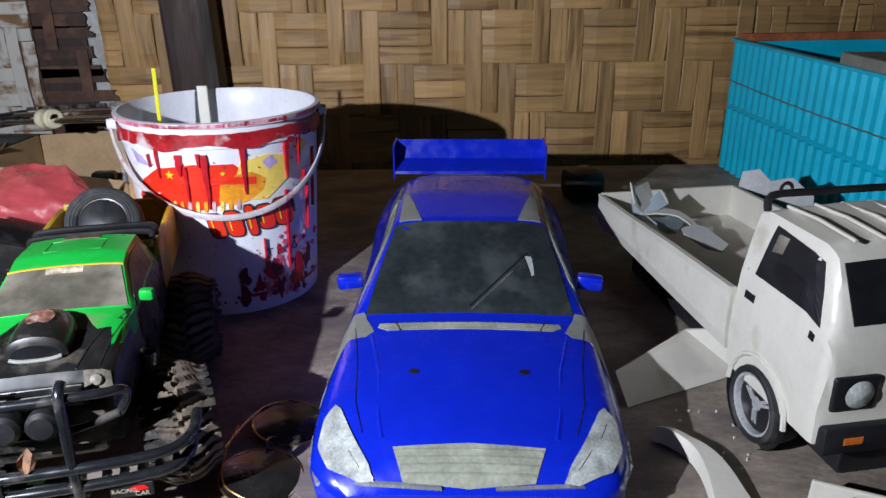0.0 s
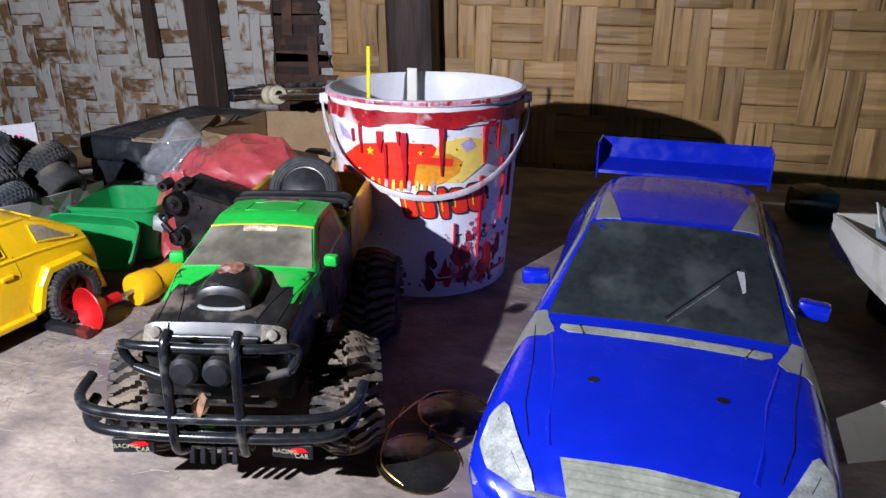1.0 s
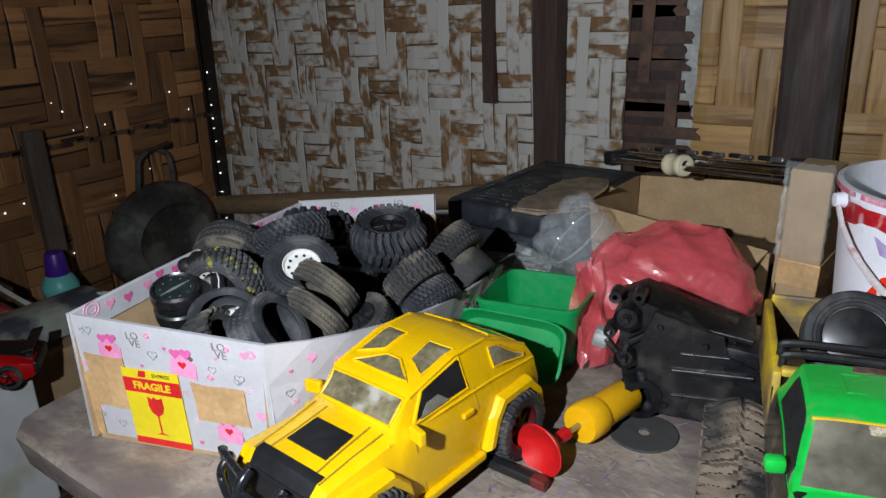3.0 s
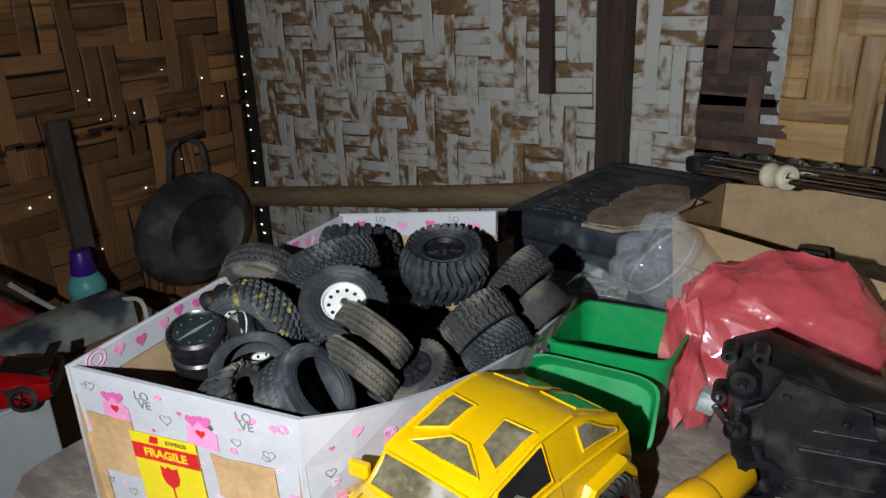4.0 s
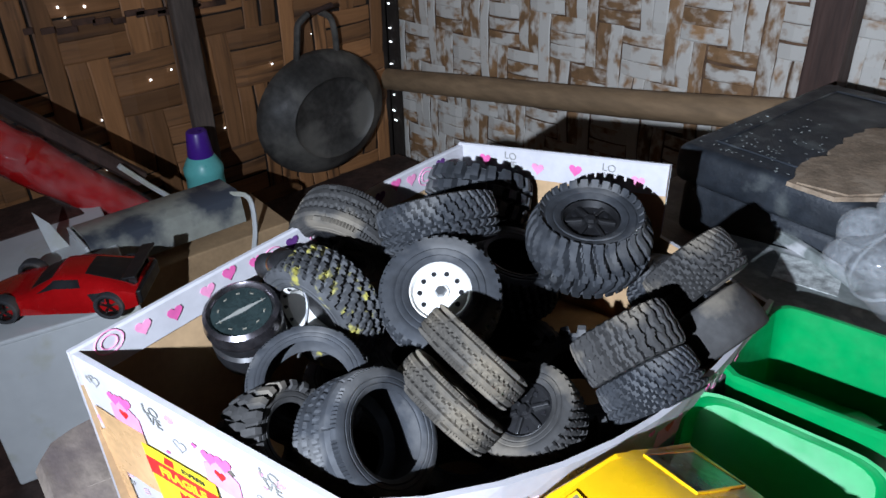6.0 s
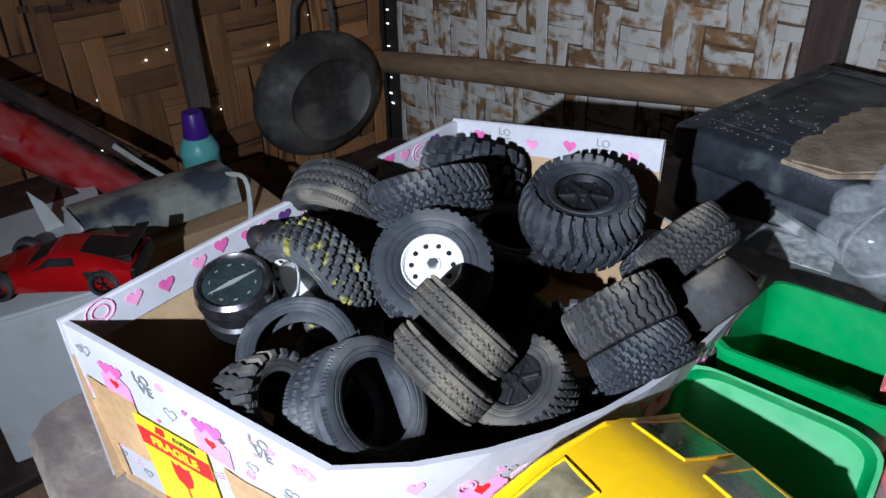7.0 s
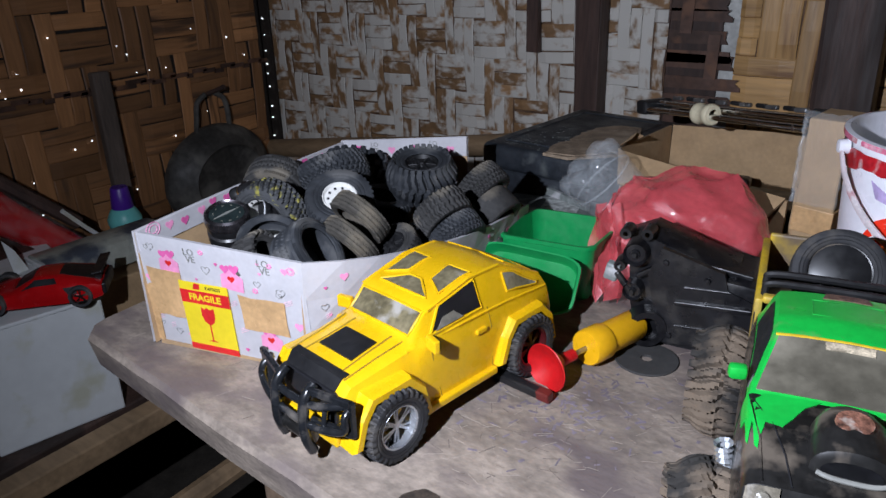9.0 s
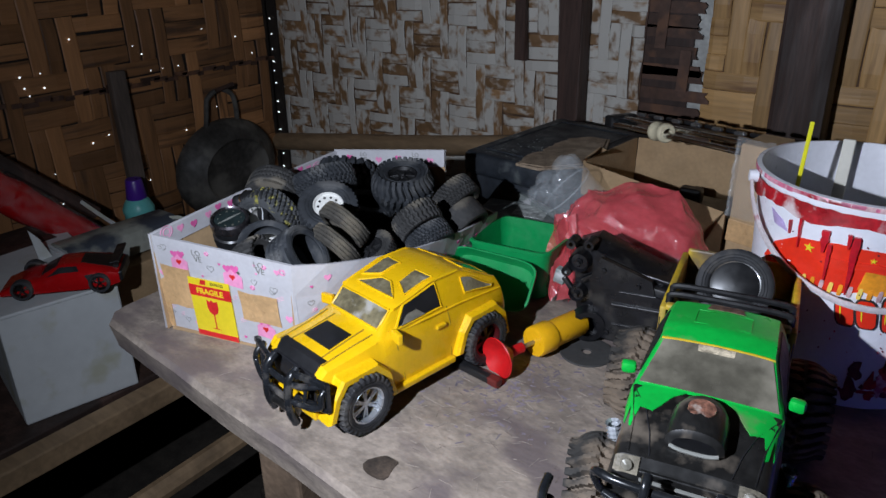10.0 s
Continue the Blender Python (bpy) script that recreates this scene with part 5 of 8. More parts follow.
for a, h, q in ((-34, 0.126, 1.2), (-4, 0.127, 0.7)):
    star = [(a + 2.4 * q * f * math.cos(i * math.pi / 5 + 0.3), h + 0.0036 * q * f * math.sin(i * math.pi / 5 + 0.3)) for i, f in enumerate((1, 0.4) * 5)]
    printed_on_pail(star, LABEL_YELLOW, "printed_star", "", 0.0014, 1)
printed_on_pail([(18, 0.134), (24, 0.139), (28, 0.131), (22, 0.126)], PRINT_LILAC, "printed_shape", "printed lilac shape", 0.0011)
printed_on_pail([(-62, 0.146), (-52, 0.140), (-48, 0.132), (-58, 0.134)], PRINT_LILAC, "printed_shape", "printed lilac shape", 0.0006)
printed_on_pail([(40, 0.142), (50, 0.146), (54, 0.138), (46, 0.133)], PRINT_YELLOW, "printed_shape", "printed pale yellow shape", 0.0006)
for k in range(9):
    printed_on_pail(rounded(-34 + 4.6 * k, 0.0965, 1.1, 0.0052, 0.3, 10), (PRINT_YELLOW, PRINT_ORANGE, PAINT_PALE)[k % 3], "printed_bar", "", 0.0014, 1)
# bold red mark with a black edge: plump slanted strokes
for k, (a, wide, high) in enumerate(((-11, 4.2, 0.0115), (-1, 4.6, 0.0125), (9, 2.6, 0.0150), (18, 5.0, 0.0120), (30, 6.2, 0.0135))):
    h = 0.0935 + 0.0012 * k
    pail_patch(rounded(F0 + a, h, wide + 0.8, high + 0.0013, -1.6), INK, "brand_mark", "", 0.0018, 1)
    pail_patch(rounded(F0 + a, h, wide, high, -1.6), PRINT_RED, "brand_mark", "bold red printed mark", 0.0023, 1)
    pail_patch(rounded(F0 + a - 0.5 * wide, h + 0.001, 0.35, high * 0.6, -0.8, 10), LABEL_YELLOW, "brand_mark", "", 0.0027, 1)
for a in (6, 30):
    pail_patch(rounded(F0 + a + 7.5, 0.0995 if a == 6 else 0.101, 0.9, 0.007, -0.6, 12), INK, "brand_mark", "", 0.0027, 1)
for k, ch in enumerate("TENG"):
    a = F0 + 19 + 6.4 * k
    p = on_pail(a, 0.0590, 0.0006)
    part("lettering", text_bm(ch, 0.0115, Matrix.Translation(p) @ pose(0, 0, 0, 0, 0, a + 90) @ pose(0, 0, 0, 90, 0, 0), 0.0002), INK, pail)
# streaks of red paint, drips and smears
for a, top, low, wide in ((-40, 0.166, 0.139, 0.8), (-27, 0.161, 0.142, 2.3), (-24, 0.150, 0.118, 1.2), (-13, 0.161, 0.110, 1.8), (-16, 0.162, 0.150, 1.2), (7.5, 0.166, 0.122, 1.6), (34, 0.164, 0.130, 1.7), (33, 0.118, 0.036, 1.1), (44, 0.168, 0.140, 1.0), (38, 0.1685, 0.1625, 4.0), (49, 0.132, 0.116, 0.7), (52, 0.12, 0.07, 0.4), (16, 0.075, 0.04, 0.5), (-46, 0.16, 0.148, 0.6), (60, 0.15, 0.09, 0.3)):
    a += F0
    n = 7
    left = [(a - wide * rng.uniform(0.6, 1.1) * (1 - 0.75 * (i / n) ** 2), top + (low - top) * i / n) for i in range(n + 1)]
    right = [(a + wide * rng.uniform(0.6, 1.1) * (1 - 0.75 * (i / n) ** 2), top + (low - top) * i / n) for i in range(n, -1, -1)]
    pail_patch(left + right, PAINT_RED, "paint_drip", "", 0.0030, 1)
for k in range(70):
    f = rng.random()
    a, h = F0 + 34 + rng.gauss(0, 15), 0.042 + rng.gauss(0, 0.016)
    if k > 48:
        a, h = F0 + rng.uniform(-45, 70), 0.012 + 0.012 * f
    h = max(h, 0.01)
    r = rng.uniform(0.5, 2.4)
    pail_patch([(a + r * rng.uniform(0.5, 1.5) * math.cos(q), h + 0.0016 * r * rng.uniform(0.5, 1.5) * math.sin(q)) for q in [i * math.pi / 5 for i in range(10)]], rng.choice((PAINT_PINK, PAINT_RED, PAINT_DARK, PAINT_PINK)) if k < 49 else PAINT_DARK, "paint_smear", "", 0.0013, 1)
for k in range(16):
    a, h = F0 + 20 + rng.uniform(-20, 32), 0.03 + rng.uniform(-0.012, 0.012)
    n = 12
    pail_patch([(a + rng.uniform(2.5, 5) * math.cos(q), h + rng.uniform(0.004, 0.016) * math.sin(q)) for q in [i * 2 * math.pi / n for i in range(n)]], rng.choice((PAINT_RED, PAINT_DARK, SMEAR)), "paint_smear", "", 0.0011 + 0.00002 * k, 1)
for k in range(60):
    a, h, r = F0 + rng.uniform(-60, 70), rng.uniform(0.03, 0.16), rng.uniform(0.12, 0.4)
    pail_patch([(a + r * math.cos(q), h + 0.0016 * r * math.sin(q)) for q in [i * math.pi / 3 for i in range(6)]], rng.choice((PAINT_RED, PAINT_DARK, INK)), "paint_speck", "", 0.0017, 1)
pail_patch([(F0 + 5 + 8 * i, 0.0195) for i in range(9)] + [(F0 + 69 - 8 * i, 0.0165) for i in range(9)], PAINT_RED, "printed_line", "", 0.0008, 1)
# bail handle and its ears
HL, HR = F0 - 84, F0 + 84
pts = []
for k in range(25):
    u = k / 24
    a = HL + (HR - HL) * u
    h = 0.178 - 0.075 * math.sin(math.pi * u) ** 0.75
    pts.append(on_pail(a, h, 0.0075))
bm = bmesh.new()
rings = []
for i, p in enumerate(pts):
    way = (pts[min(i + 1, 24)] - pts[max(i - 1, 0)]).normalized()
    out = Vector((p.x, p.y, 0)).normalized()
    side = way.cross(out).normalized()
    rings.append([p + side * s * 0.0027 + out * o * 0.0013 for s, o in ((-1, -0.6), (-1, 0.6), (-0.5, 1), (0.5, 1), (1, 0.6), (1, -0.6))])
add_rings(bm, rings)
part("bail_handle", bm, HANDLE, pail, "flat white carrying handle", True)
for a in (HL, HR):
    part("handle_ear", add_lathe(bmesh.new(), [(0, 0.008), (0.005, 0.0075), (0.006, 0.0)], 16, Matrix.Translation(on_pail(a, 0.178, 0.002)) @ pose(0, 0, 0, 0, 0, a) @ pose(0, 0, 0, 0, 90, 0)), PAIL_WHITE, pail, "", True)

stick = thing("yellow_stick", pose(-0.2405, 0.722, T + 0.118, 0, 2, 0), "thin bright yellow plastic stick standing in the pail", "stick")
part("rod", add_box(bmesh.new(), (0.0036, 0.0016, 0.11), (0, 0, 0.05), (0, 0, 20), 0.0005), material("lemon_plastic", (0.8, 0.75, 0.02), 0.4), stick)
brush = thing("plastic_spatula", pose(-0.213, 0.783, T + 0.055, -3, 0, 5), "white plastic stirring stick inside the pail", "stick")
part("blade", add_box(bmesh.new(), (0.011, 0.004, 0.14), (0, 0, 0.07), (0, 0, 0), 0.001), WHITE_ABS, brush)

# --- gift-print carton of tyres ---
C = [Vector(p) for p in ((-0.747, 0.368, 0), (-0.587, 0.410, 0), (-0.553, 0.702, 0), (-0.637, 0.711, 0), (-0.790, 0.673, 0))]
carton = thing("carton", pose(0, 0, T), "white carton printed with pink hearts, full of tyres", "box")


def wall_of(a, b, h0, h1, bulge=0.0, lean=0.006, skew=1.0):
    """A carton side of 2.5 mm board between two corners; heights at both ends, outside white, inside kraft."""
    way = (b - a).normalized()
    out = Vector((way.y, -way.x, 0))
    n = 10
    outer, inner, kraft = bmesh.new(), None, bmesh.new()
    grid = lambda off, dh=0.0: [[a + (b - a) * i / n + out * (off + bulge * math.sin(math.pi * (i / n) ** skew) * (0.35 + 0.65 * j / 3) - lean * (1 - j / 3)) + Vector((0, 0, 0.0015 + (h0 + (h1 - h0) * i / n - 0.0015 - dh) * j / 3)) for j in range(4)] for i in range(n + 1)]
    o, k = grid(0.0), grid(-0.003, 0.0)
    rows = [[outer.verts.new(p) for p in r] for r in o]
    tops = [outer.verts.new(r[-1]) for r in k]
    for i in range(n):
        for j in range(3):
            outer.faces.new((rows[i][j], rows[i + 1][j], rows[i + 1][j + 1], rows[i][j + 1]))
        outer.faces.new((rows[i][3], rows[i + 1][3], tops[i + 1], tops[i]))
    krows = [[kraft.verts.new(p) for p in r] for r in k]
    for i in range(n):
        for j in range(3):
            kraft.faces.new((krows[i][j], krows[i][j + 1], krows[i + 1][j + 1], krows[i + 1][j]))
    side = part("side", outer, BOX_WHITE, carton, "white printed board side")
    part("lining", kraft, CARD, side, "plain brown inner face")
    length = (b - a).length

    def face(u, v, lift=0.0006):
        """The pose of a print: u along the side, v up it, both 0 to 1."""
        h = h0 + (h1 - h0) * u
        p = a + (b - a) * u + out * (bulge * math.sin(math.pi * u ** skew) * (0.35 + 0.65 * v) - lean * (1 - v) + lift) + Vector((0, 0, h * v))
        bend = math.cos(math.pi * u) * math.pi * bulge / length
        z = (out - way * bend).normalized()
        tip = math.atan2(lean, h)
        y = (Vector((0, 0, 1)) * math.cos(tip) + out * math.sin(tip)).normalized()
        x = y.cross(z).normalized()
        z = x.cross(y)
        return Matrix(((x.x, y.x, z.x, p.x), (x.y, y.y, z.y, p.y), (x.z, y.z, z.z, p.z), (0, 0, 0, 1)))
    return side, face


def heart_line(r):
    return [(r * 16 * math.sin(t) ** 3 / 16, r * (13 * math.cos(t) - 5 * math.cos(2 * t) - 2 * math.cos(3 * t) - math.cos(4 * t)) / 16) for t in [2 * math.pi * i / 16 for i in range(16)]]


def printed(side, m, kind, s=1.0):
    if kind == "envelope":
        e = part("envelope_print", add_prism(bmesh.new(), [(-0.009 * s, -0.006 * s), (0.009 * s, -0.0075 * s), (0.0095 * s, 0.003 * s), (0, 0.010 * s), (-0.0085 * s, 0.0045 * s)], 0.0002, m), PALE_PINK, side, "pink envelope print")
        for x, y, r in ((-0.004, 0.0095, 0.0038), (0.0035, 0.010, 0.0042), (0.0, 0.002, 0.003)):
            part("heart_print", add_prism(bmesh.new(), heart_line(r * s), 0.0004, m @ Matrix.Translation((x * s, y * s, 0))), PINK if r != 0.003 else LABEL_RED, e)
    elif kind == "outline":
        part("heart_outline", add_tube(bmesh.new(), [m @ Vector((x, y, 0)) for x, y in heart_line(0.0042 * s)], 0.00022, 4, True), GREY_PRIMER, side)
    elif kind == "love":
        part("lettering", text_bm("LO", 0.0085 * s, m @ Matrix.Translation((0, 0.003, 0)), 0.0001), GREY_PRIMER, side)
        part("lettering", text_bm("VE", 0.0085 * s, m @ Matrix.Translation((0.001, -0.0035, 0)), 0.0001), GREY_PRIMER, side)
    elif kind == "swirl":
        for q in (0.0045, 0.0026):
            part("ring_print", add_tube(bmesh.new(), [m @ Vector((q * s * math.cos(a), 0.85 * q * s * math.sin(a), 0)) for a in [2 * math.pi * i / 14 for i in range(14)]], 0.0004, 4, True), PALE_PINK, side)
    elif kind == "scribble":
        for q in range(3):
            part("print_line", add_prism(bmesh.new(), [(-0.005 * s, 0), (0.005 * s, 0), (0.005 * s, 0.0006), (-0.005 * s, 0.0006)], 0.0002, m @ pose(0, 0.0018 * q, 0, 0, 0, 25)), FAINT_PINK, side)
    else:
        part("heart_print", add_prism(bmesh.new(), heart_line(0.0028 * s), 0.0002, m), {"heart": PINK, "dark": PURPLE, "lilac": PALE_PINK}[kind], side)


front, ff = wall_of(C[0], C[1], 0.109, 0.103)
right, fr = wall_of(C[1], C[2], 0.103, 0.070, 0.034, 0.006, 0.8)
wall_of(C[2], C[3], 0.068, 0.078)
back, fb = wall_of(C[3], C[4], 0.130, 0.113, 0, 0)
left, fl = wall_of(C[4], C[0], 0.112, 0.109, 0.004, 0)
part("base", add_prism(bmesh.new(), [(p.x, p.y) for p in (C[0] + Vector((0.005, 0.005, 0)), C[1] + Vector((-0.004, 0.006, 0)), C[2] - Vector((0.008, 0, 0)), C[3] - Vector((0, 0.006, 0)), C[4] + Vector((0.005, 0, 0)))], 0.003), CARD, carton)
for u, v, k, s in ((0.20, 0.76, "envelope", 1.1), (0.58, 0.72, "envelope", 1.2), (0.76, 0.22, "envelope", 1.15), (0.34, 0.88, "love", 1.0), (0.78, 0.90, "love", 1.05), (0.10, 0.9, "outline", 0.9), (0.43, 0.78, "outline", 1), (0.73, 0.74, "outline", 0.8), (0.86, 0.70, "outline", 1), (0.5, 0.85, "heart", 0.6), (0.9, 0.9, "lilac", 1.2), (0.05, 0.62, "lilac", 1.3), (0.94, 0.42, "lilac", 1.6), (0.64, 0.4, "heart", 0.7), (0.28, 0.62, "heart", 0.5), (0.85, 0.15, "love", 0.8), (0.66, 0.58, "lilac", 0.8), (0.6, 0.1, "heart", 0.7), (0.36, 0.68, "heart", 0.5)):
    printed(front, ff(u, v), k, s)
for u, v, k, s in ((0.20, 0.7, "envelope", 1.25), (0.58, 0.68, "envelope", 1.25), (0.33, 0.86, "love", 0.85), (0.42, 0.7, "outline", 0.9), (0.1, 0.86, "lilac", 1.4), (0.3, 0.55, "dark", 1.1), (0.5, 0.85, "heart", 0.8), (0.7, 0.88, "love", 0.8), (0.82, 0.8, "heart", 1), (0.9, 0.9, "heart", 0.8), (0.05, 0.6, "outline", 0.8)):
    printed(right, fr(u, v), k, s)
m180 = pose(0, 0, 0, 0, 180, 0)
for side, f, marks in ((left, fl, ((0.1, 0.96, "dark"), (0.2, 0.95, "lilac"), (0.3, 0.94, "dark"), (0.42, 0.95, "lilac"), (0.55, 0.95, "dark"), (0.64, 0.95, "heart"), (0.75, 0.94, "lilac"), (0.88, 0.94, "lilac"), (0.48, 0.93, "swirl"), (0.35, 0.92, "lilac"), (0.15, 0.92, "swirl"), (0.25, 0.97, "heart"), (0.6, 0.92, "swirl"), (0.7, 0.97, "heart"), (0.82, 0.92, "heart"), (0.94, 0.96, "swirl"))), (back, fb, ((0.12, 0.9, "lilac"), (0.25, 0.93, "love"), (0.4, 0.92, "heart"), (0.58, 0.9, "lilac"), (0.72, 0.93, "love"), (0.85, 0.92, "heart")))):
    # a white folded-over rim with its print on the inner face
    if side is left:
        a, b, h = C[4], C[0], (0.112, 0.109)
    else:
        a, b, h = C[3], C[4], (0.130, 0.113)
    way = (b - a).normalized()
    out = Vector((way.y, -way.x, 0))
    bulge = 0.004 if side is left else 0.0
    bm = bmesh.new()
    n = 10
    line = [a + (b - a) * i / n + out * (bulge * math.sin(math.pi * i / n) - 0.0036) + Vector((0, 0, h[0] + (h[1] - h[0]) * i / n)) for i in range(n + 1)]
    deep = 0.019 if side is left else 0.021
    add_rings(bm, [[p + Vector((0, 0, 0.001)), p - out * 0.0012, p - out * 0.0012 - Vector((0, 0, deep)), p - Vector((0, 0, deep))] for p in line])
    rim = part("folded_rim", bm, BOX_WHITE, carton, "white printed folded rim")
    for u, v, k in marks:
        m = f(u, v, -0.0052) @ m180
        printed(rim, m, k, 1.7 if k != "love" else 0.9)
rng = random.Random(31)
for side, f, count, low in ((front, ff, 34, 0.1), (right, fr, 30, 0.15)):
    for k in range(count):
        printed(side, f(0.03 + 0.94 * rng.random(), low + (0.93 - low) * rng.random(), 0.0004), rng.choice(("swirl", "scribble", "lilac", "heart", "outline", "scribble")), rng.uniform(0.45, 0.9))
# kraft tape and the fragile label
for f, side, u, v, w, h in ((ff, front, 0.16, 0.50, 0.036, 0.046), (ff, front, 0.74, 0.46, 0.044, 0.032), (ff, front, 0.035, 0.3, 0.011, 0.058), (fr, right, 0.14, 0.42, 0.05, 0.028)):
    rng2 = random.Random(int(u * 100))
    outline = [(w * (x - 0.5) + rng2.uniform(-1, 1) * 0.0012, h * (y - 0.5) + rng2.uniform(-1, 1) * 0.0012) for x, y in ((0, 0), (0.3, 0.02), (0.6, -0.02), (1, 0), (1, 0.4), (0.98, 1), (0.6, 1), (0.3, 0.97), (0, 1), (0.02, 0.5))]
    part("tape_patch", add_prism(bmesh.new(), outline, 0.0003, f(u, v, 0.0009)), TAPE, side, "brown peeled tape patch")
LM = ff(0.395, 0.335, 0.0014)
label = part("fragile_label", add_prism(bmesh.new(), [(-0.025, -0.034), (0.025, -0.034), (0.025, 0.034), (-0.025, 0.034)], 0.0003, LM), LABEL_YELLOW, front, "yellow warning label with a red band and glass")
part("label_band", add_prism(bmesh.new(), [(-0.025, 0.0135), (0.025, 0.0135), (0.025, 0.026), (-0.025, 0.026)], 0.0002, LM @ Matrix.Translation((0, 0, 0.0003))), LABEL_RED, label)
part("label_band", add_prism(bmesh.new(), [(-0.025, -0.034), (0.025, -0.034), (0.025, -0.028), (-0.025, -0.028)], 0.0002, LM @ Matrix.Translation((0, 0, 0.0003))), LABEL_RED, label)
part("lettering", text_bm("FRAGILE", 0.0088, LM @ Matrix.Translation((0, 0.0197, 0.0007)), 0.0001, 0.0003), LABEL_YELLOW, label)
part("lettering", text_bm("EXPRESS", 0.0042, LM @ Matrix.Translation((0.01, 0.030, 0.0006)), 0.0001), INK, label)
part("logo_shape", add_prism(bmesh.new(), [(-0.011, 0.0275), (-0.004, 0.0275), (-0.003, 0.033), (-0.009, 0.033)], 0.0002, LM @ Matrix.Translation((0, 0, 0.0003))), LABEL_RED, label)
goblet = [(-0.0065, 0.0105), (-0.003, 0.0085), (-0.001, 0.0108), (0.002, 0.0088), (0.0065, 0.0105), (0.0068, 0.002), (0.005, -0.0035), (0.0014, -0.006), (0.0007, -0.0068), (0.0007, -0.022), (0.0055, -0.0235), (-0.0055, -0.0235), (-0.0007, -0.022), (-0.0007, -0.0068), (-0.0014, -0.006), (-0.005, -0.0035), (-0.0068, 0.002)]
part("glass_symbol", add_prism(bmesh.new(), goblet, 0.0002, LM @ Matrix.Translation((0, 0, 0.0003))), LABEL_RED, label)

# --- the tyres in the carton ---
WORN = material("worn_grey_rubber", (0.034, 0.033, 0.032), 0.8, vary=0.35, bump=0.4, dirt=(0.14, 0.122, 0.095), dirt_amount=0.2, dirt_scale=30)
SLATE = material("slate_rubber", (0.024, 0.027, 0.032), 0.7, vary=0.35, bump=0.3, dirt=(0.09, 0.09, 0.09), dirt_amount=0.2, dirt_scale=30)
SLATE_YELLOW = material("yellow_scuffed_rubber", (0.045, 0.047, 0.05), 0.75, vary=0.3, bump=0.3, dirt=(0.3, 0.27, 0.05), dirt_amount=0.13, dirt_scale=110)
TAN_RUBBER = material("tan_dusted_rubber", (0.056, 0.05, 0.041), 0.85, vary=0.3, bump=0.4, dirt=(0.13, 0.11, 0.08), dirt_amount=0.3, dirt_scale=40)
WHITE_RIM = material("white_rim_plastic", (0.75, 0.74, 0.7), 0.35, vary=0.06)
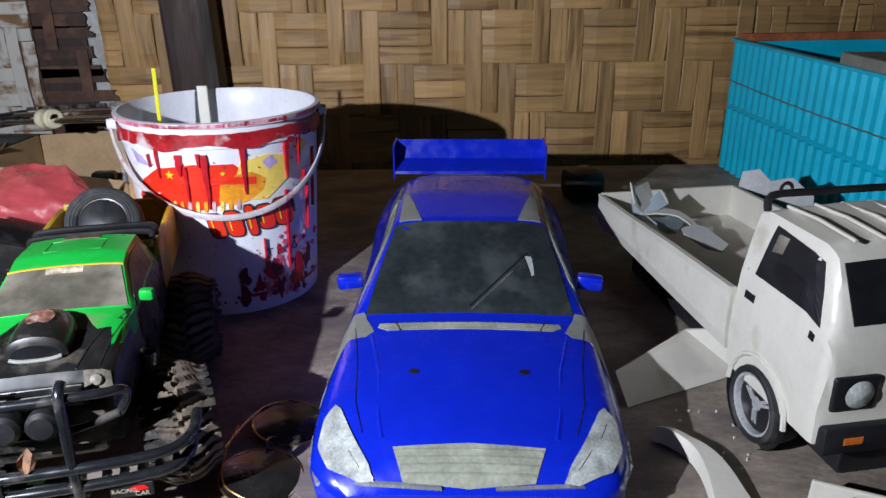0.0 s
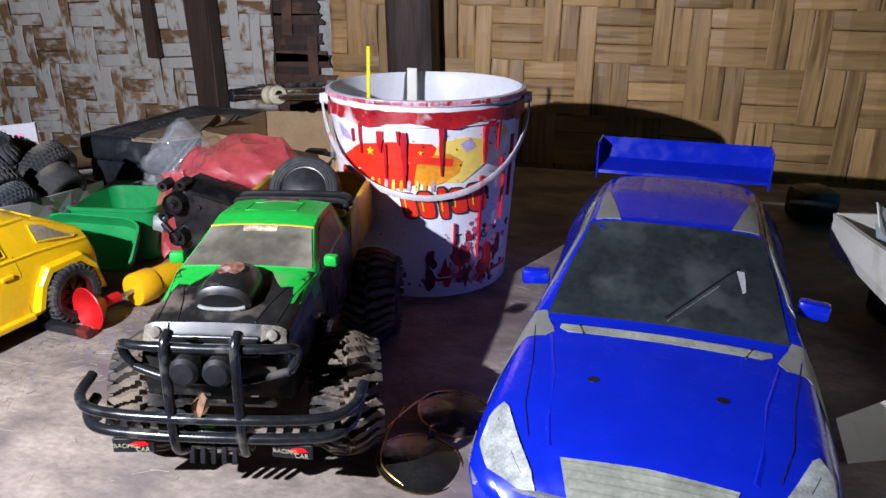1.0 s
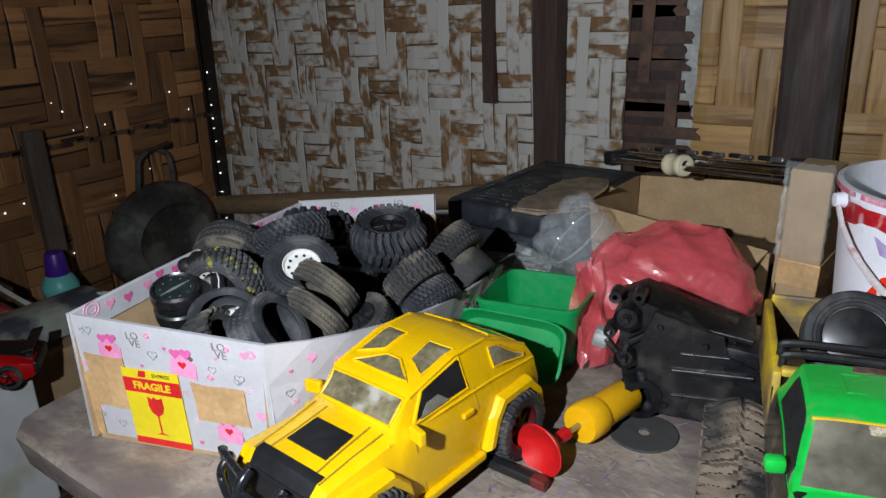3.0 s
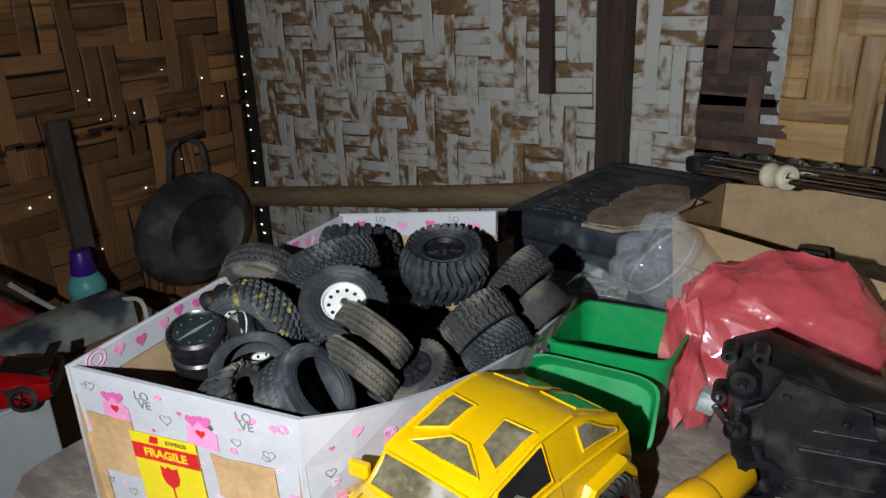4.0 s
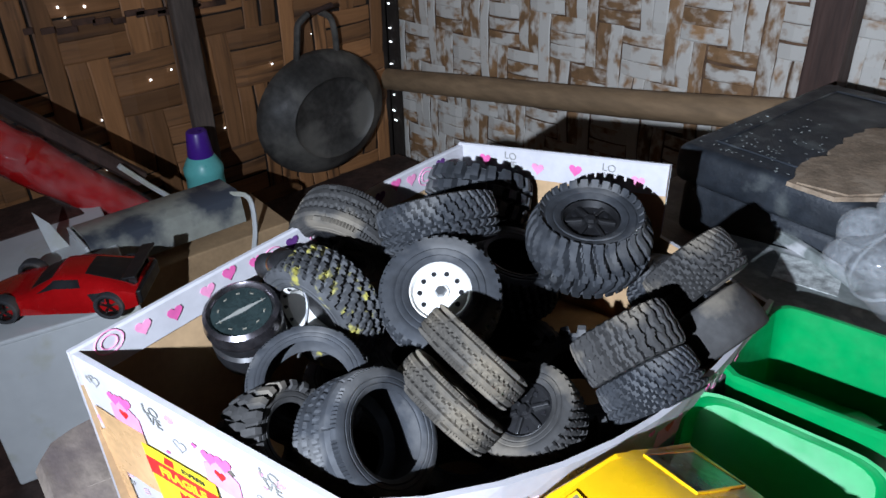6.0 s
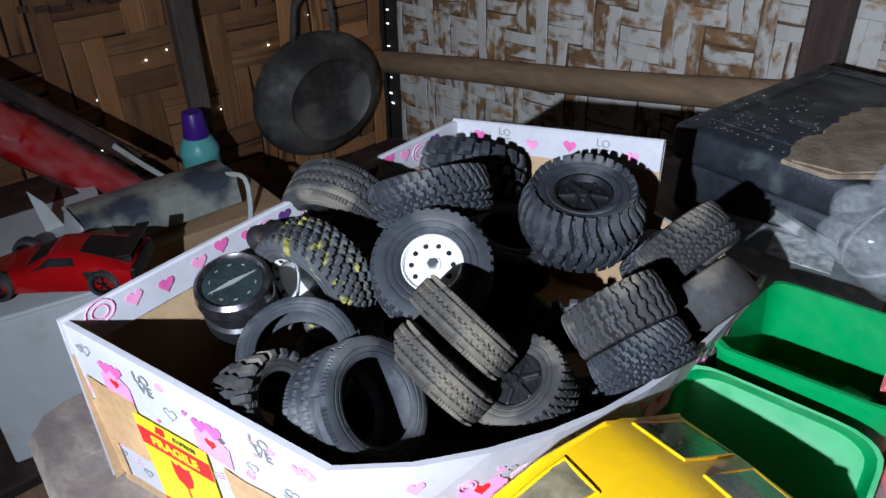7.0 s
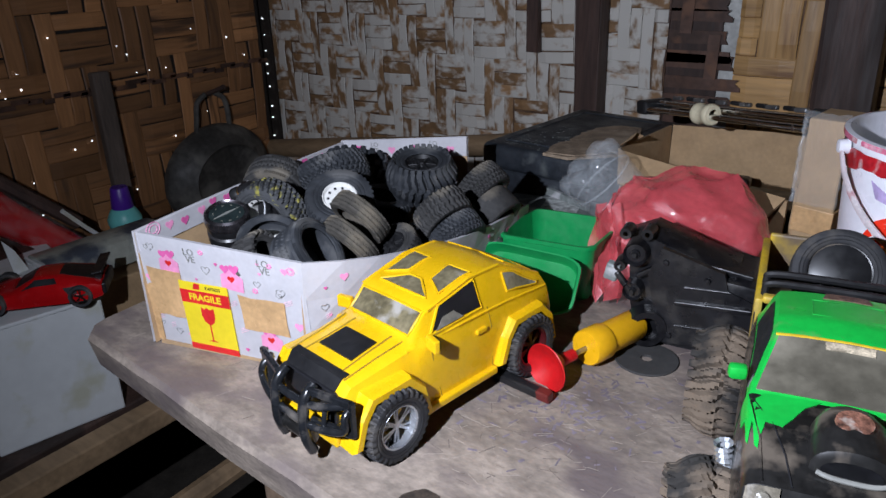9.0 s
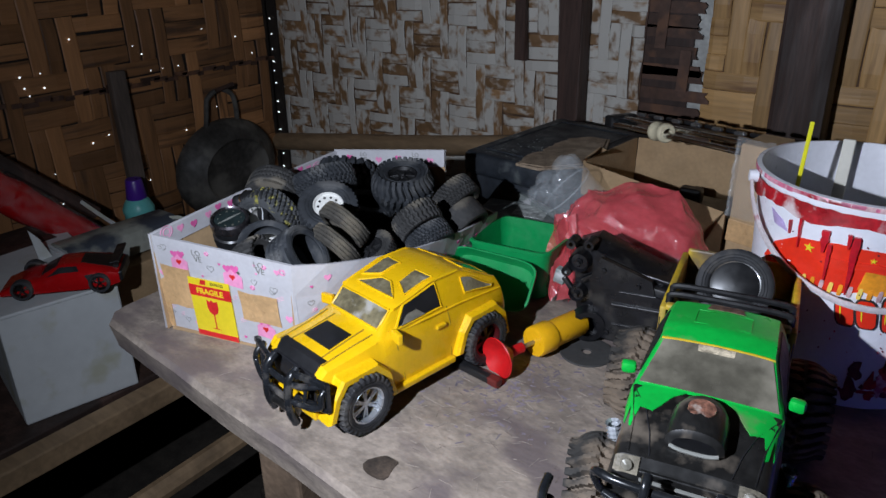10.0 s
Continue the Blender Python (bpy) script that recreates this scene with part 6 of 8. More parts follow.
TYRES = [
    # x, y, z, axis, radius, width, tread, bore, rim, surface, label
    (-0.708, 0.487, 0.844, (0.2, -0.95, -0.12), 0.035, 0.026, "block", 0.62, "ring", SLATE_YELLOW, "black toy tyre with yellow paint traces on a white rim"),
    (-0.759, 0.540, 0.848, (0.40, -0.80, -0.40), 0.034, 0.028, "rib", 0.6, "black", WORN, "worn toy tyre on a dark chrome rim"),
    (-0.710, 0.575, 0.861, (-0.50, 0.22, 0.80), 0.037, 0.027, "block", 0.6, "", SLATE, "grey block-tread toy tyre lying on the pile"),
    (-0.748, 0.648, 0.840, (0.30, -0.55, -0.78), 0.038, 0.026, "knob", 0.6, "", SLATE, "knobbly black toy tyre against the carton's back"),
    (-0.661, 0.531, 0.852, (0.43, -0.40, 0.81), 0.033, 0.024, "block", 0.5, "white", SLATE, "toy wheel with a white perforated rim"),
    (-0.642, 0.634, 0.855, (0.13, -0.16, 0.97), 0.0375, 0.034, "chevron", 0.46, "black", SLATE, "large black crawler tyre with deep lugs on a black rim"),
    (-0.586, 0.662, 0.843, (-0.84, 0.05, 0.54), 0.0285, 0.026, "block", 0.62, "", WORN, "grey toy tyre with a fine block tread"),
    (-0.561, 0.642, 0.826, (-0.84, 0.05, 0.54), 0.0285, 0.026, "slick", 0.62, "", WORN, "bald grey toy tyre standing by the carton side"),
    (-0.574, 0.577, 0.845, (-0.78, 0.15, 0.60), 0.0270, 0.023, "zigzag", 0.62, "", WORN, "worn toy tyre with a wavy tread"),
    (-0.557, 0.577, 0.827, (-0.78, 0.15, 0.60), 0.0265, 0.022, "block", 0.62, "", SLATE, "toy tyre with a diamond tread"),
    (-0.611, 0.505, 0.856, (0.17, 0.79, 0.585), 0.0285, 0.0165, "rib", 0.7, "", TAN_RUBBER, "narrow tan-dusted toy tyre with a ribbed tread"),
    (-0.612, 0.490, 0.837, (0.17, 0.79, 0.585), 0.0285, 0.0165, "rib", 0.7, "", TAN_RUBBER, "narrow tan-dusted toy tyre with a ribbed tread"),
    (-0.586, 0.520, 0.824, (-0.12, -0.50, 0.86), 0.026, 0.022, "block", 0.55, "black", WORN, "small toy tyre on a dark rim"),
    (-0.619, 0.447, 0.838, (0.75, 0.26, 0.61), 0.0300, 0.031, "rib", 0.64, "", SLATE, "empty wide toy tyre lying open side up"),
    (-0.667, 0.449, 0.838, (0.42, -0.25, 0.86), 0.0300, 0.014, "rib", 0.68, "", SLATE, "thin smooth grey toy tyre"),
    (-0.650, 0.420, 0.836, (0.75, 0.35, 0.55), 0.0240, 0.024, "knob", 0.55, "", WORN, "knobbly grey toy tyre against the carton's front"),
    # tyre added to cover lit lining and keep this back corner dark
    (-0.603, 0.680, 0.812, (0.1, 0.3, 0.95), 0.030, 0.028, "block", 0.5, "", SLATE, "black toy tyre deep in the carton"),
    (-0.690, 0.620, 0.815, (0.2, 0.1, 0.97), 0.035, 0.03, "block", 0.55, "", SLATE, "black toy tyre deep in the carton"),
    (-0.600, 0.580, 0.795, (0.1, -0.2, 0.97), 0.035, 0.03, "knob", 0.55, "", SLATE, "black toy tyre deep in the carton"),
    (-0.665, 0.520, 0.800, (0.0, 0.2, 0.97), 0.036, 0.03, "knob", 0.55, "", SLATE, "black toy tyre deep in the carton"),
    (-0.640, 0.450, 0.795, (0.1, 0.2, 0.97), 0.034, 0.03, "block", 0.55, "", SLATE, "black toy tyre deep in the carton"),
    (-0.665, 0.590, 0.775, (0.1, 0.1, 0.98), 0.036, 0.03, "block", 0.55, "", SLATE, "black toy tyre on the carton's floor"),
    (-0.625, 0.510, 0.768, (0.0, 0.1, 0.98), 0.036, 0.03, "block", 0.55, "", SLATE, "black toy tyre on the carton's floor"),
    (-0.700, 0.500, 0.780, (0.1, 0.0, 0.98), 0.034, 0.03, "block", 0.55, "", SLATE, "black toy tyre on the carton's floor"),
    (-0.735, 0.600, 0.785, (0.1, 0.0, 0.98), 0.036, 0.03, "block", 0.55, "", SLATE, "black toy tyre deep in the carton"),
]
for x, y, z, axis, r, w, tread, bore, rim, mat, lab in TYRES:
    m = Matrix.Translation((x, y, z)) @ Vector(axis).to_track_quat("Z", "Y").to_matrix().to_4x4()
    ob = tagged(part("loose_toy_tyre", tread_tyre(r, w, tread, r * bore), mat, None, "", True, m), lab, "tyre", "toy tyres in the carton")
    if rim == "ring":
        rr = r * bore
        hub = part("rim", add_lathe(bmesh.new(), [(rr * 1.03, -0.4 * w), (rr * 1.03, 0.38 * w), (rr * 0.97, 0.40 * w), (rr * 0.84, 0.32 * w), (rr * 0.82, -0.2 * w)], 40), WHITE_RIM, ob, "white perforated rim ring", True)
        part("rim_centre", add_lathe(bmesh.new(), [(rr * 0.83, -0.1 * w), (rr * 0.3, -0.12 * w), (rr * 0.28, 0.0), (0, 0)], 32), BLACK, hub, "dark rim centre", True)
        for k in range(14):
            a = 2 * math.pi * k / 14
            part("rim_hole", add_lathe(bmesh.new(), [(0, 0.0006), (rr * 0.05, 0.0006), (rr * 0.05, -0.001)], 8, pose(rr * 0.905 * math.cos(a), rr * 0.905 * math.sin(a), 0.363 * w)), BLACK_AND_SHADE, hub)
    elif rim:
        rr = r * bore
        disc = add_lathe(bmesh.new(), [(rr * 1.02, -0.4 * w), (rr * 1.02, 0.44 * w), (rr * 0.95, 0.46 * w), (rr * 0.86, 0.34 * w), (rr * 0.3, 0.36 * w), (rr * 0.26, 0.42 * w), (0, 0.42 * w)], 36)
        hub = part("rim", disc, WHITE_RIM if rim == "white" else BLACK, ob, "white perforated rim" if rim == "white" else "black rim", True)
        for k in range(10):
            a = 2 * math.pi * k / 10
            part("rim_hole", add_lathe(bmesh.new(), [(0, 0.0004), (rr * 0.085, 0.0004), (rr * 0.085, -0.001)], 10, pose(rr * 0.66 * math.cos(a), rr * 0.66 * math.sin(a), 0.352 * w)), BLACK_AND_SHADE, hub)
        part("hub_nut", add_lathe(bmesh.new(), [(0, 0.002), (rr * 0.16, 0.002), (rr * 0.2, 0)], 6, pose(0, 0, 0.42 * w)), GREY_METAL if rim == "white" else BLACK, hub)
        if rim == "black":
            for k in range(6):
                a = 60 * k
                part("spoke", box_bm((rr * 0.6, rr * 0.16, 0.003), tuple(pose(0, 0, 0, 0, 0, a) @ Vector((rr * 0.55, 0, 0.37 * w))), (0, 8, a), 0.0006), BLACK, hub)
dial = thing("round_gauge", Matrix.Translation((-0.724, 0.449, 0.842)) @ Vector((0.22, -0.20, 0.95)).to_track_quat("Z", "Y").to_matrix().to_4x4() @ Matrix.Scale(0.88, 4), "round black gauge with a chrome ring among the tyres", "gauge")
part("housing", add_lathe(bmesh.new(), [(0, -0.02), (0.021, -0.02), (0.0225, -0.012), (0.0225, -0.004), (0.0205, -0.002), (0.0225, 0.004), (0.0225, 0.012), (0.021, 0.016)], 40), BLACK, dial, "", True)
part("bezel", add_lathe(bmesh.new(), [(0.0215, 0.002), (0.0222, 0.004), (0.0218, 0.006), (0.0232, 0.008), (0.0236, 0.0115), (0.0225, 0.0175), (0.0200, 0.0195), (0.0185, 0.0178), (0.0180, 0.0165)], 48), material("dark_chrome", (0.13, 0.12, 0.13), 0.25, metal=0.9, vary=0.5), dial, "dark chrome bezel", True)
part("face", add_lathe(bmesh.new(), [(0, 0.0168), (0.0178, 0.0168)], 40), material("smoked_dial", (0.02, 0.03, 0.03), 0.12, vary=0.3, scale=60, coat=0.6), dial, "dark glossy dial face")
for k in range(10):
    a = 2 * math.pi * k / 10
    part("dial_mark", box_bm((0.0022, 0.0008, 0.0003), (0.0135 * math.cos(a), 0.0135 * math.sin(a), 0.0171), (0, 0, math.degrees(a) + 90)), CLOUDY, dial)
part("needle", add_prism(bmesh.new(), [(-0.016, 0), (0, -0.0016), (0.016, 0), (0, 0.0016)], 0.0004, pose(0, 0, 0.017, 0, 0, 35)), GREY_PRIMER, dial)
joint = thing("ball_joint", Matrix.Translation((-0.733, 0.477, 0.866)) @ pose(0, 0, 0, 20, 60, 30), "small black and brass ball joint lying on the tyres", "joint")
part("cap", add_lathe(bmesh.new(), [(0, 0.013), (0.006, 0.012), (0.008, 0.006), (0.0065, 0.0), (0.004, -0.002)], 20), BLACK, joint, "", True)
part("collar", add_lathe(bmesh.new(), [(0.0055, -0.0035), (0.006, -0.002), (0.006, 0.001), (0.005, 0.002)], 20), BRASS, joint, "brass collar", True)
part("shaft", add_lathe(bmesh.new(), [(0.0045, -0.003), (0.007, -0.006), (0.0075, -0.012), (0.004, -0.015), (0, -0.015)], 20), BLACK, joint, "", True)
tagged(part("wire", add_tube(bmesh.new(), smooth_line([(-0.722, 0.478, 0.866), (-0.708, 0.474, 0.868), (-0.698, 0.472, 0.860), (-0.696, 0.466, 0.842), (-0.698, 0.462, 0.83)], 5), 0.0009, 6), GREY_METAL), "thin bent grey wire across the tyres", "wire")

# --- green tub with a hinged half ---
tub = thing("green_tub", pose(0, 0, T), "empty green plastic tub with rounded corners beside the carton", "tub")
def tub_shell(a, b, c, d, z0, z1, taper, name):
    """An open moulded tray between four top corners."""
    mid = (a + b + c + d) / 4
    def ring(f, z):
        pts, cs = [], [mid + (p - mid) * f for p in (a, b, c, d)]
        for i in range(4):
            p, q, r = cs[i - 1], cs[i], cs[(i + 1) % 4]
            for t in (0.14, 0.06, 0.0):
                pts.append(q + (p - q) * t + (r - q) * (0.0 if t > 0.1 else 0.02 if t else 0.1))
            pts.append(q + (r - q) * 0.14)
        return [Vector((p.x, p.y, z)) for p in pts]
    return part(name, add_rings(bmesh.new(), [ring(taper * 0.98, z0), ring(taper, z0 + 0.002), ring(0.985, z1 - 0.005), ring(1.03, z1 - 0.004), ring(1.03, z1), ring(0.97, z1), ring(taper * 0.95, z0 + 0.006)]), GREEN, tub, "", True)


V2 = lambda x, y: Vector((x, y, 0))
tub_shell(V2(-0.549, 0.633), V2(-0.455, 0.648), V2(-0.459, 0.732), V2(-0.554, 0.717), 0.002, 0.061, 0.9, "rear_tray")
def lid_tray(a, b, c, d, depth, name):
    """A moulded tray with rounded corners and a rolled rim on four rim corners, a, b its upper edge."""
    a, b, c, d = (Vector(p) for p in (a, b, c, d))
    out = (c - b).cross(a - b).normalized()
    out = -out if out.y > 0 else out
    mid = (a + b + c + d) / 4

    def ring(f, o):
        pts, cs = [], [mid + (p - mid) * f + out * o for p in (a, b, c, d)]
        for i in range(4):
            p, q, r = cs[i - 1], cs[i], cs[(i + 1) % 4]
            p, r = q + (p - q) * 0.24, q + (r - q) * 0.24
            pts += [p * (1 - t) ** 2 + q * 2 * t * (1 - t) + r * t * t for t in (0, 0.2, 0.4, 0.6, 0.8, 1)]
        return pts
    rings = [ring(0.86, -depth), ring(0.93, -depth), ring(0.96, -depth + 0.002), ring(1.0, -0.004), ring(1.05, -0.003), ring(1.06, -0.001), ring(1.05, 0.001), ring(1.0, 0.001), ring(0.98, -0.001), ring(0.95, -depth + 0.004), ring(0.92, -depth + 0.002), ring(0.8, -depth + 0.002)]
    return part(name, add_rings(bmesh.new(), rings), GREEN, tub, "", True)


lid_tray((-0.551, 0.611, 0.061), (-0.456, 0.630, 0.055), (-0.449, 0.594, 0.017), (-0.538, 0.574, 0.017), 0.016, "lid")
part("loose_chip", box_bm((0.03, 0.012, 0.002), (-0.51, 0.69, 0.014), (4, 6, 30)), GREEN, tub)
part("loose_chip", box_bm((0.02, 0.016, 0.002), (-0.49, 0.70, 0.016), (-8, 6, 70)), GREEN, tub)

# --- black case, torn card on its lid ---
case = thing("tool_case", pose(-0.616, 0.966, T, 0, 0, -5), "dusty black plastic tool case, closed", "case")
part("base", add_box(bmesh.new(), (0.158, 0.235, 0.05), (0, 0, 0.025), (0, 0, 0), 0.008, 3), CASE_BLACK, case, "", True)
lid = part("lid", add_box(bmesh.new(), (0.170, 0.250, 0.034), (0, 0, 0.066), (0, 0, 0), 0.009, 3), CASE_BLACK, case, "", True)
part("lid_panel", add_tube(bmesh.new(), [(-0.062, -0.098, 0.0832), (-0.062, 0.098, 0.0832), (0.062, 0.098, 0.0832), (0.062, -0.098, 0.0832)], 0.0014, 6, True), CASE_BLACK, lid)
rng = random.Random(17)
bm = bmesh.new()
for k in range(170):
    x, y = rng.uniform(-0.08, 0.03), rng.gauss(-0.085, 0.045)
    if abs(y) < 0.118:
        add_prism(bm, [(rng.uniform(0.4, 1.5) * 0.0009 * math.cos(a), rng.uniform(0.4, 1.5) * 0.0009 * math.sin(a)) for a in (0, 1.3, 2.5, 3.8, 5.0)], 0.0003, pose(x, y, 0.083))
part("dust_flecks", bm, material("pale_dust", (0.22, 0.24, 0.23), 0.9, vary=0.4), lid, "pale specks of dust")["kind"] = "stuff"
scrap = thing("torn_card", pose(-0.567, 0.94, T + 0.0838), "torn piece of brown cardboard on the case", "cardboard")
rng = random.Random(7)
torn_line = [(-0.040, -0.109), (-0.046, -0.061), (-0.041, -0.032), (-0.043, 0.011), (-0.037, 0.045), (-0.006, 0.066)]
edge_a = []
for (x0, y0), (x1, y1) in zip(torn_line, torn_line[1:]):
    edge_a += [(x0 + (x1 - x0) * k / 6 + rng.uniform(-1, 1) * 0.0035, y0 + (y1 - y0) * k / 6 + rng.uniform(-1, 1) * 0.0022) for k in range(6)]
TORN = material("torn_greyish_card", (0.25, 0.185, 0.125), 0.9, vary=0.3, scale=60, bump=0.7, bump_scale=160, dirt=(0.36, 0.28, 0.2), dirt_amount=0.3, dirt_scale=45)
part("sheet", add_prism(bmesh.new(), edge_a + [(0.012, 0.068), (0.036, 0.0), (0.038, -0.07), (-0.006, -0.113)], 0.0035), TORN, scrap)
part("ply", add_prism(bmesh.new(), [(x + 0.007, y - 0.002 + rng.uniform(-1, 1) * 0.003) for x, y in edge_a[::2]] + [(0.010, 0.060), (0.034, -0.01), (0.034, -0.066), (0.0, -0.106)], 0.0015, pose(0, 0, 0.0037)), TORN, scrap)

# --- open cardboard box behind the bag ---
kbox = thing("cardboard_box", pose(0, 0, T), "open brown cardboard box with torn flaps", "box")


def board(name, corners, thick=0.0035, mat=CARD, label=""):
    """A cardboard sheet on four corners."""
    p = [Vector(c) for c in corners]
    n = (p[1] - p[0]).cross(p[3] - p[0]).normalized() * thick / 2
    return part(name, add_rings(bmesh.new(), [[c - n for c in p], [c + n for c in p]]), mat, kbox, label)


board("back_side", ((-0.518, 1.022, 0.002), (-0.325, 1.03, 0.002), (-0.325, 1.035, 0.100), (-0.518, 1.027, 0.092)))
board("left_side", ((-0.522, 0.88, 0.002), (-0.518, 1.018, 0.002), (-0.520, 1.022, 0.092), (-0.529, 0.874, 0.094)))
board("right_side", ((-0.325, 0.85, 0.002), (-0.325, 1.025, 0.002), (-0.322, 1.03, 0.098), (-0.322, 0.842, 0.09)))
board("front_side", ((-0.522, 0.876, 0.002), (-0.33, 0.846, 0.002), (-0.328, 0.836, 0.076), (-0.527, 0.870, 0.092)))
board("front_flap", ((-0.527, 0.868, 0.0935), (-0.33, 0.834, 0.0785), (-0.35, 0.806, 0.05), (-0.512, 0.836, 0.062)))
board("floor_board", ((-0.52, 0.88, 0.003), (-0.33, 0.85, 0.003), (-0.33, 1.02, 0.003), (-0.518, 1.018, 0.003)))
part("torn_edge", add_rings(bmesh.new(), [[(-0.531 + 0.004 * math.sin(9 * k) + 0.010 * j, 0.868 + 0.009 * k, 0.094 + 0.008 * j * (1 - 0.3 * math.sin(5 * k))) for j in range(3)] for k in range(5)], False), CARD, kbox)
clod = thing("black_bracket", pose(-0.42, 0.96, T + 0.005), "small black plastic block inside the cardboard box", "bracket")
part("block", add_box(bmesh.new(), (0.15, 0.08, 0.03), (0.01, 0.0, 0.015), (0, 0, 3), 0.006), BLACK, clod)
part("lug", add_box(bmesh.new(), (0.03, 0.02, 0.022), (0.01, 0.0, 0.040), (0, 0, 3), 0.004), BLACK, clod)

# --- steel rod carriage over the box ---
rods = thing("rod_carriage", pose(-0.43, 0.917, 0.886, 0, -7, -33.7), "steel rods with an ivory nylon slider and dark chain", "slide rail")
for y, z in ((-0.012, 0.0), (0.006, 0.006)):
    part("rod", add_tube(bmesh.new(), [(-0.13, y, z), (0.14, y, z)], 0.0036, 12), CHROME, rods, "", True)
for k in range(12):
    part("chain_link", add_box(bmesh.new(), (0.016, 0.006, 0.005), (-0.10 + 0.02 * k, 0.02 + 0.004 * (k % 2), 0.012), (0, 0, 6 * (-1) ** k), 0.0018), BLACK if k % 2 else GREY_METAL, rods)
part("slider", add_lathe(bmesh.new(), [(0.006, -0.014), (0.011, -0.014), (0.0125, -0.012), (0.0125, -0.007), (0.011, -0.005), (0.011, 0.005), (0.0125, 0.007), (0.0125, 0.012), (0.011, 0.014), (0.006, 0.014)], 20, pose(-0.012, -0.009, 0.002, 0, 90, 0)), IVORY, rods, "ivory nylon slider", True)
part("end_block", add_box(bmesh.new(), (0.02, 0.044, 0.018), (-0.128, 0.004, 0.002), (0, 0, 0), 0.004), BLACK, rods)
part("rail_base", add_box(bmesh.new(), (0.25, 0.012, 0.006), (0.01, 0.022, 0.004), (0, 0, 0), 0.001), BLACK, rods)

# --- crumpled red plastic bag ---
def crumple(bm, amount, scale, seed):
    off = Vector((seed * 7.3, seed * 3.1, 0))
    for v in bm.verts:
        d = noise.noise_vector((v.co + off * 0.1) * scale) + 0.5 * noise.noise_vector((v.co + off) * scale * 2.7)
        crease = abs(noise.noise((v.co + off) * scale * 1.5))
        v.co += amount * (d - Vector((0, 0, 0.6)) * crease)


def crease(bm, cuts, rough):
    """Cuts flat faces finer and shakes the new corners a little, so that the film keeps sharp folds."""
    bmesh.ops.subdivide_edges(bm, edges=bm.edges[:], cuts=cuts, use_grid_fill=True)
    for v in bm.verts:
        v.co += rough * noise.noise_vector(v.co * 55.0) + 0.5 * rough * noise.noise_vector(v.co * 120.0)


bag = thing("plastic_bag", pose(-0.396, 0.752, T), "crumpled translucent red plastic bag", "plastic bag")
rng = random.Random(17)
bm = bmesh.new()
peaks = [(-0.060, -0.012, 0.108), (-0.030, 0.004, 0.116), (0.0, 0.018, 0.121), (0.032, 0.020, 0.117), (0.048, -0.002, 0.092), (-0.080, -0.046, 0.072), (-0.074, 0.006, 0.094), (0.066, -0.022, 0.058), (0.074, 0.016, 0.060), (0.02, 0.050, 0.096), (-0.05, 0.046, 0.085), (-0.02, -0.040, 0.096), (0.022, -0.046, 0.078)]
hem = [(0.078 * math.cos(a) * rng.uniform(0.88, 1.12), 0.058 * math.sin(a) * rng.uniform(0.88, 1.12) - 0.004, rng.uniform(0.0, 0.004)) for a in [2 * math.pi * i / 14 for i in range(14)]]
for p in peaks + hem:
    bm.verts.new(p)
bmesh.ops.convex_hull(bm, input=bm.verts[:])
bmesh.ops.delete(bm, geom=[v for v in bm.verts if not v.link_faces], context="VERTS")
bmesh.ops.subdivide_edges(bm, edges=bm.edges[:], cuts=13, use_grid_fill=True)
bm.normal_update()
push = []
for v in bm.verts:
    c = v.co
    along = Vector((c.x * 9 + c.z * 6, c.y * 26 - c.x * 8, c.z * 30 + c.x * 12))
    ridge = 1 - 2 * abs(noise.noise(along))
    fine = 1 - 2 * abs(noise.noise(along * 2.3 + Vector((3, 1, 7))))
    crinkle = 1 - 2 * abs(noise.noise(along * 4.6 + Vector((9, 4, 2))))
    hollow = noise.noise(c * 16.0)
    push.append(v.normal * (0.0066 * ridge + 0.0026 * fine + 0.0012 * crinkle + 0.007 * hollow - 0.006))
for v, d in zip(bm.verts, push):
    v.co += d
for v in bm.verts:
    v.co.z = max(v.co.z, 0.001)
part("film", bm, FILM_RED, bag, "", True)
bm = bmesh.new()
rows = []
for i in range(7):
    u = i / 6
    rows.append([Vector((-0.070 + 0.022 * u + (0.0045 + 0.002 * u) * (k - 3) + rng.uniform(-0.004, 0.004), -0.046 - 0.056 * u + 0.010 * (k % 2) + rng.uniform(-0.004, 0.004), 0.072 * (1 - u) + 0.010 + rng.uniform(-0.005, 0.005) + 0.004 * (k % 2))) for k in range(7)])
add_rings(bm, rows, False)
bmesh.ops.triangulate(bm, faces=bm.faces[:])
crease(bm, 2, 0.002)
for v in bm.verts:
    v.co.z = max(v.co.z, 0.001)
part("tail", bm, FILM_RED, bag, "", True)
# --- tall taped carton between bag and pail ---
tall = thing("tall_carton", pose(-0.300, 0.838, T, 0, 0, -8), "tall narrow brown carton wrapped in tape and clear film", "box")
part("body", add_box(bmesh.new(), (0.036, 0.055, 0.168), (0.004, 0, 0.084), (0, 0, 0), 0.002), CARD, tall)
part("tape_band", add_box(bmesh.new(), (0.0375, 0.0565, 0.026), (0.004, 0, 0.068), (0, 1.5, 0), 0.001), TAPE, tall, "brown packing tape band")
bm = bmesh.new()
rng = random.Random(41)
rows = [[Vector((-0.018 + 0.0042 * k + rng.uniform(-1, 1) * 0.0012, -0.0292 - 0.0012 * (k % 2) + rng.uniform(-1, 1) * 0.0008, 0.085 + 0.0045 * n + rng.uniform(-1, 1) * 0.001)) for k in range(11)] for n in range(21)]
add_rings(bm, rows, False)
part("film", bm, FILM_CLEAR, tall, "crinkled clear film", True)
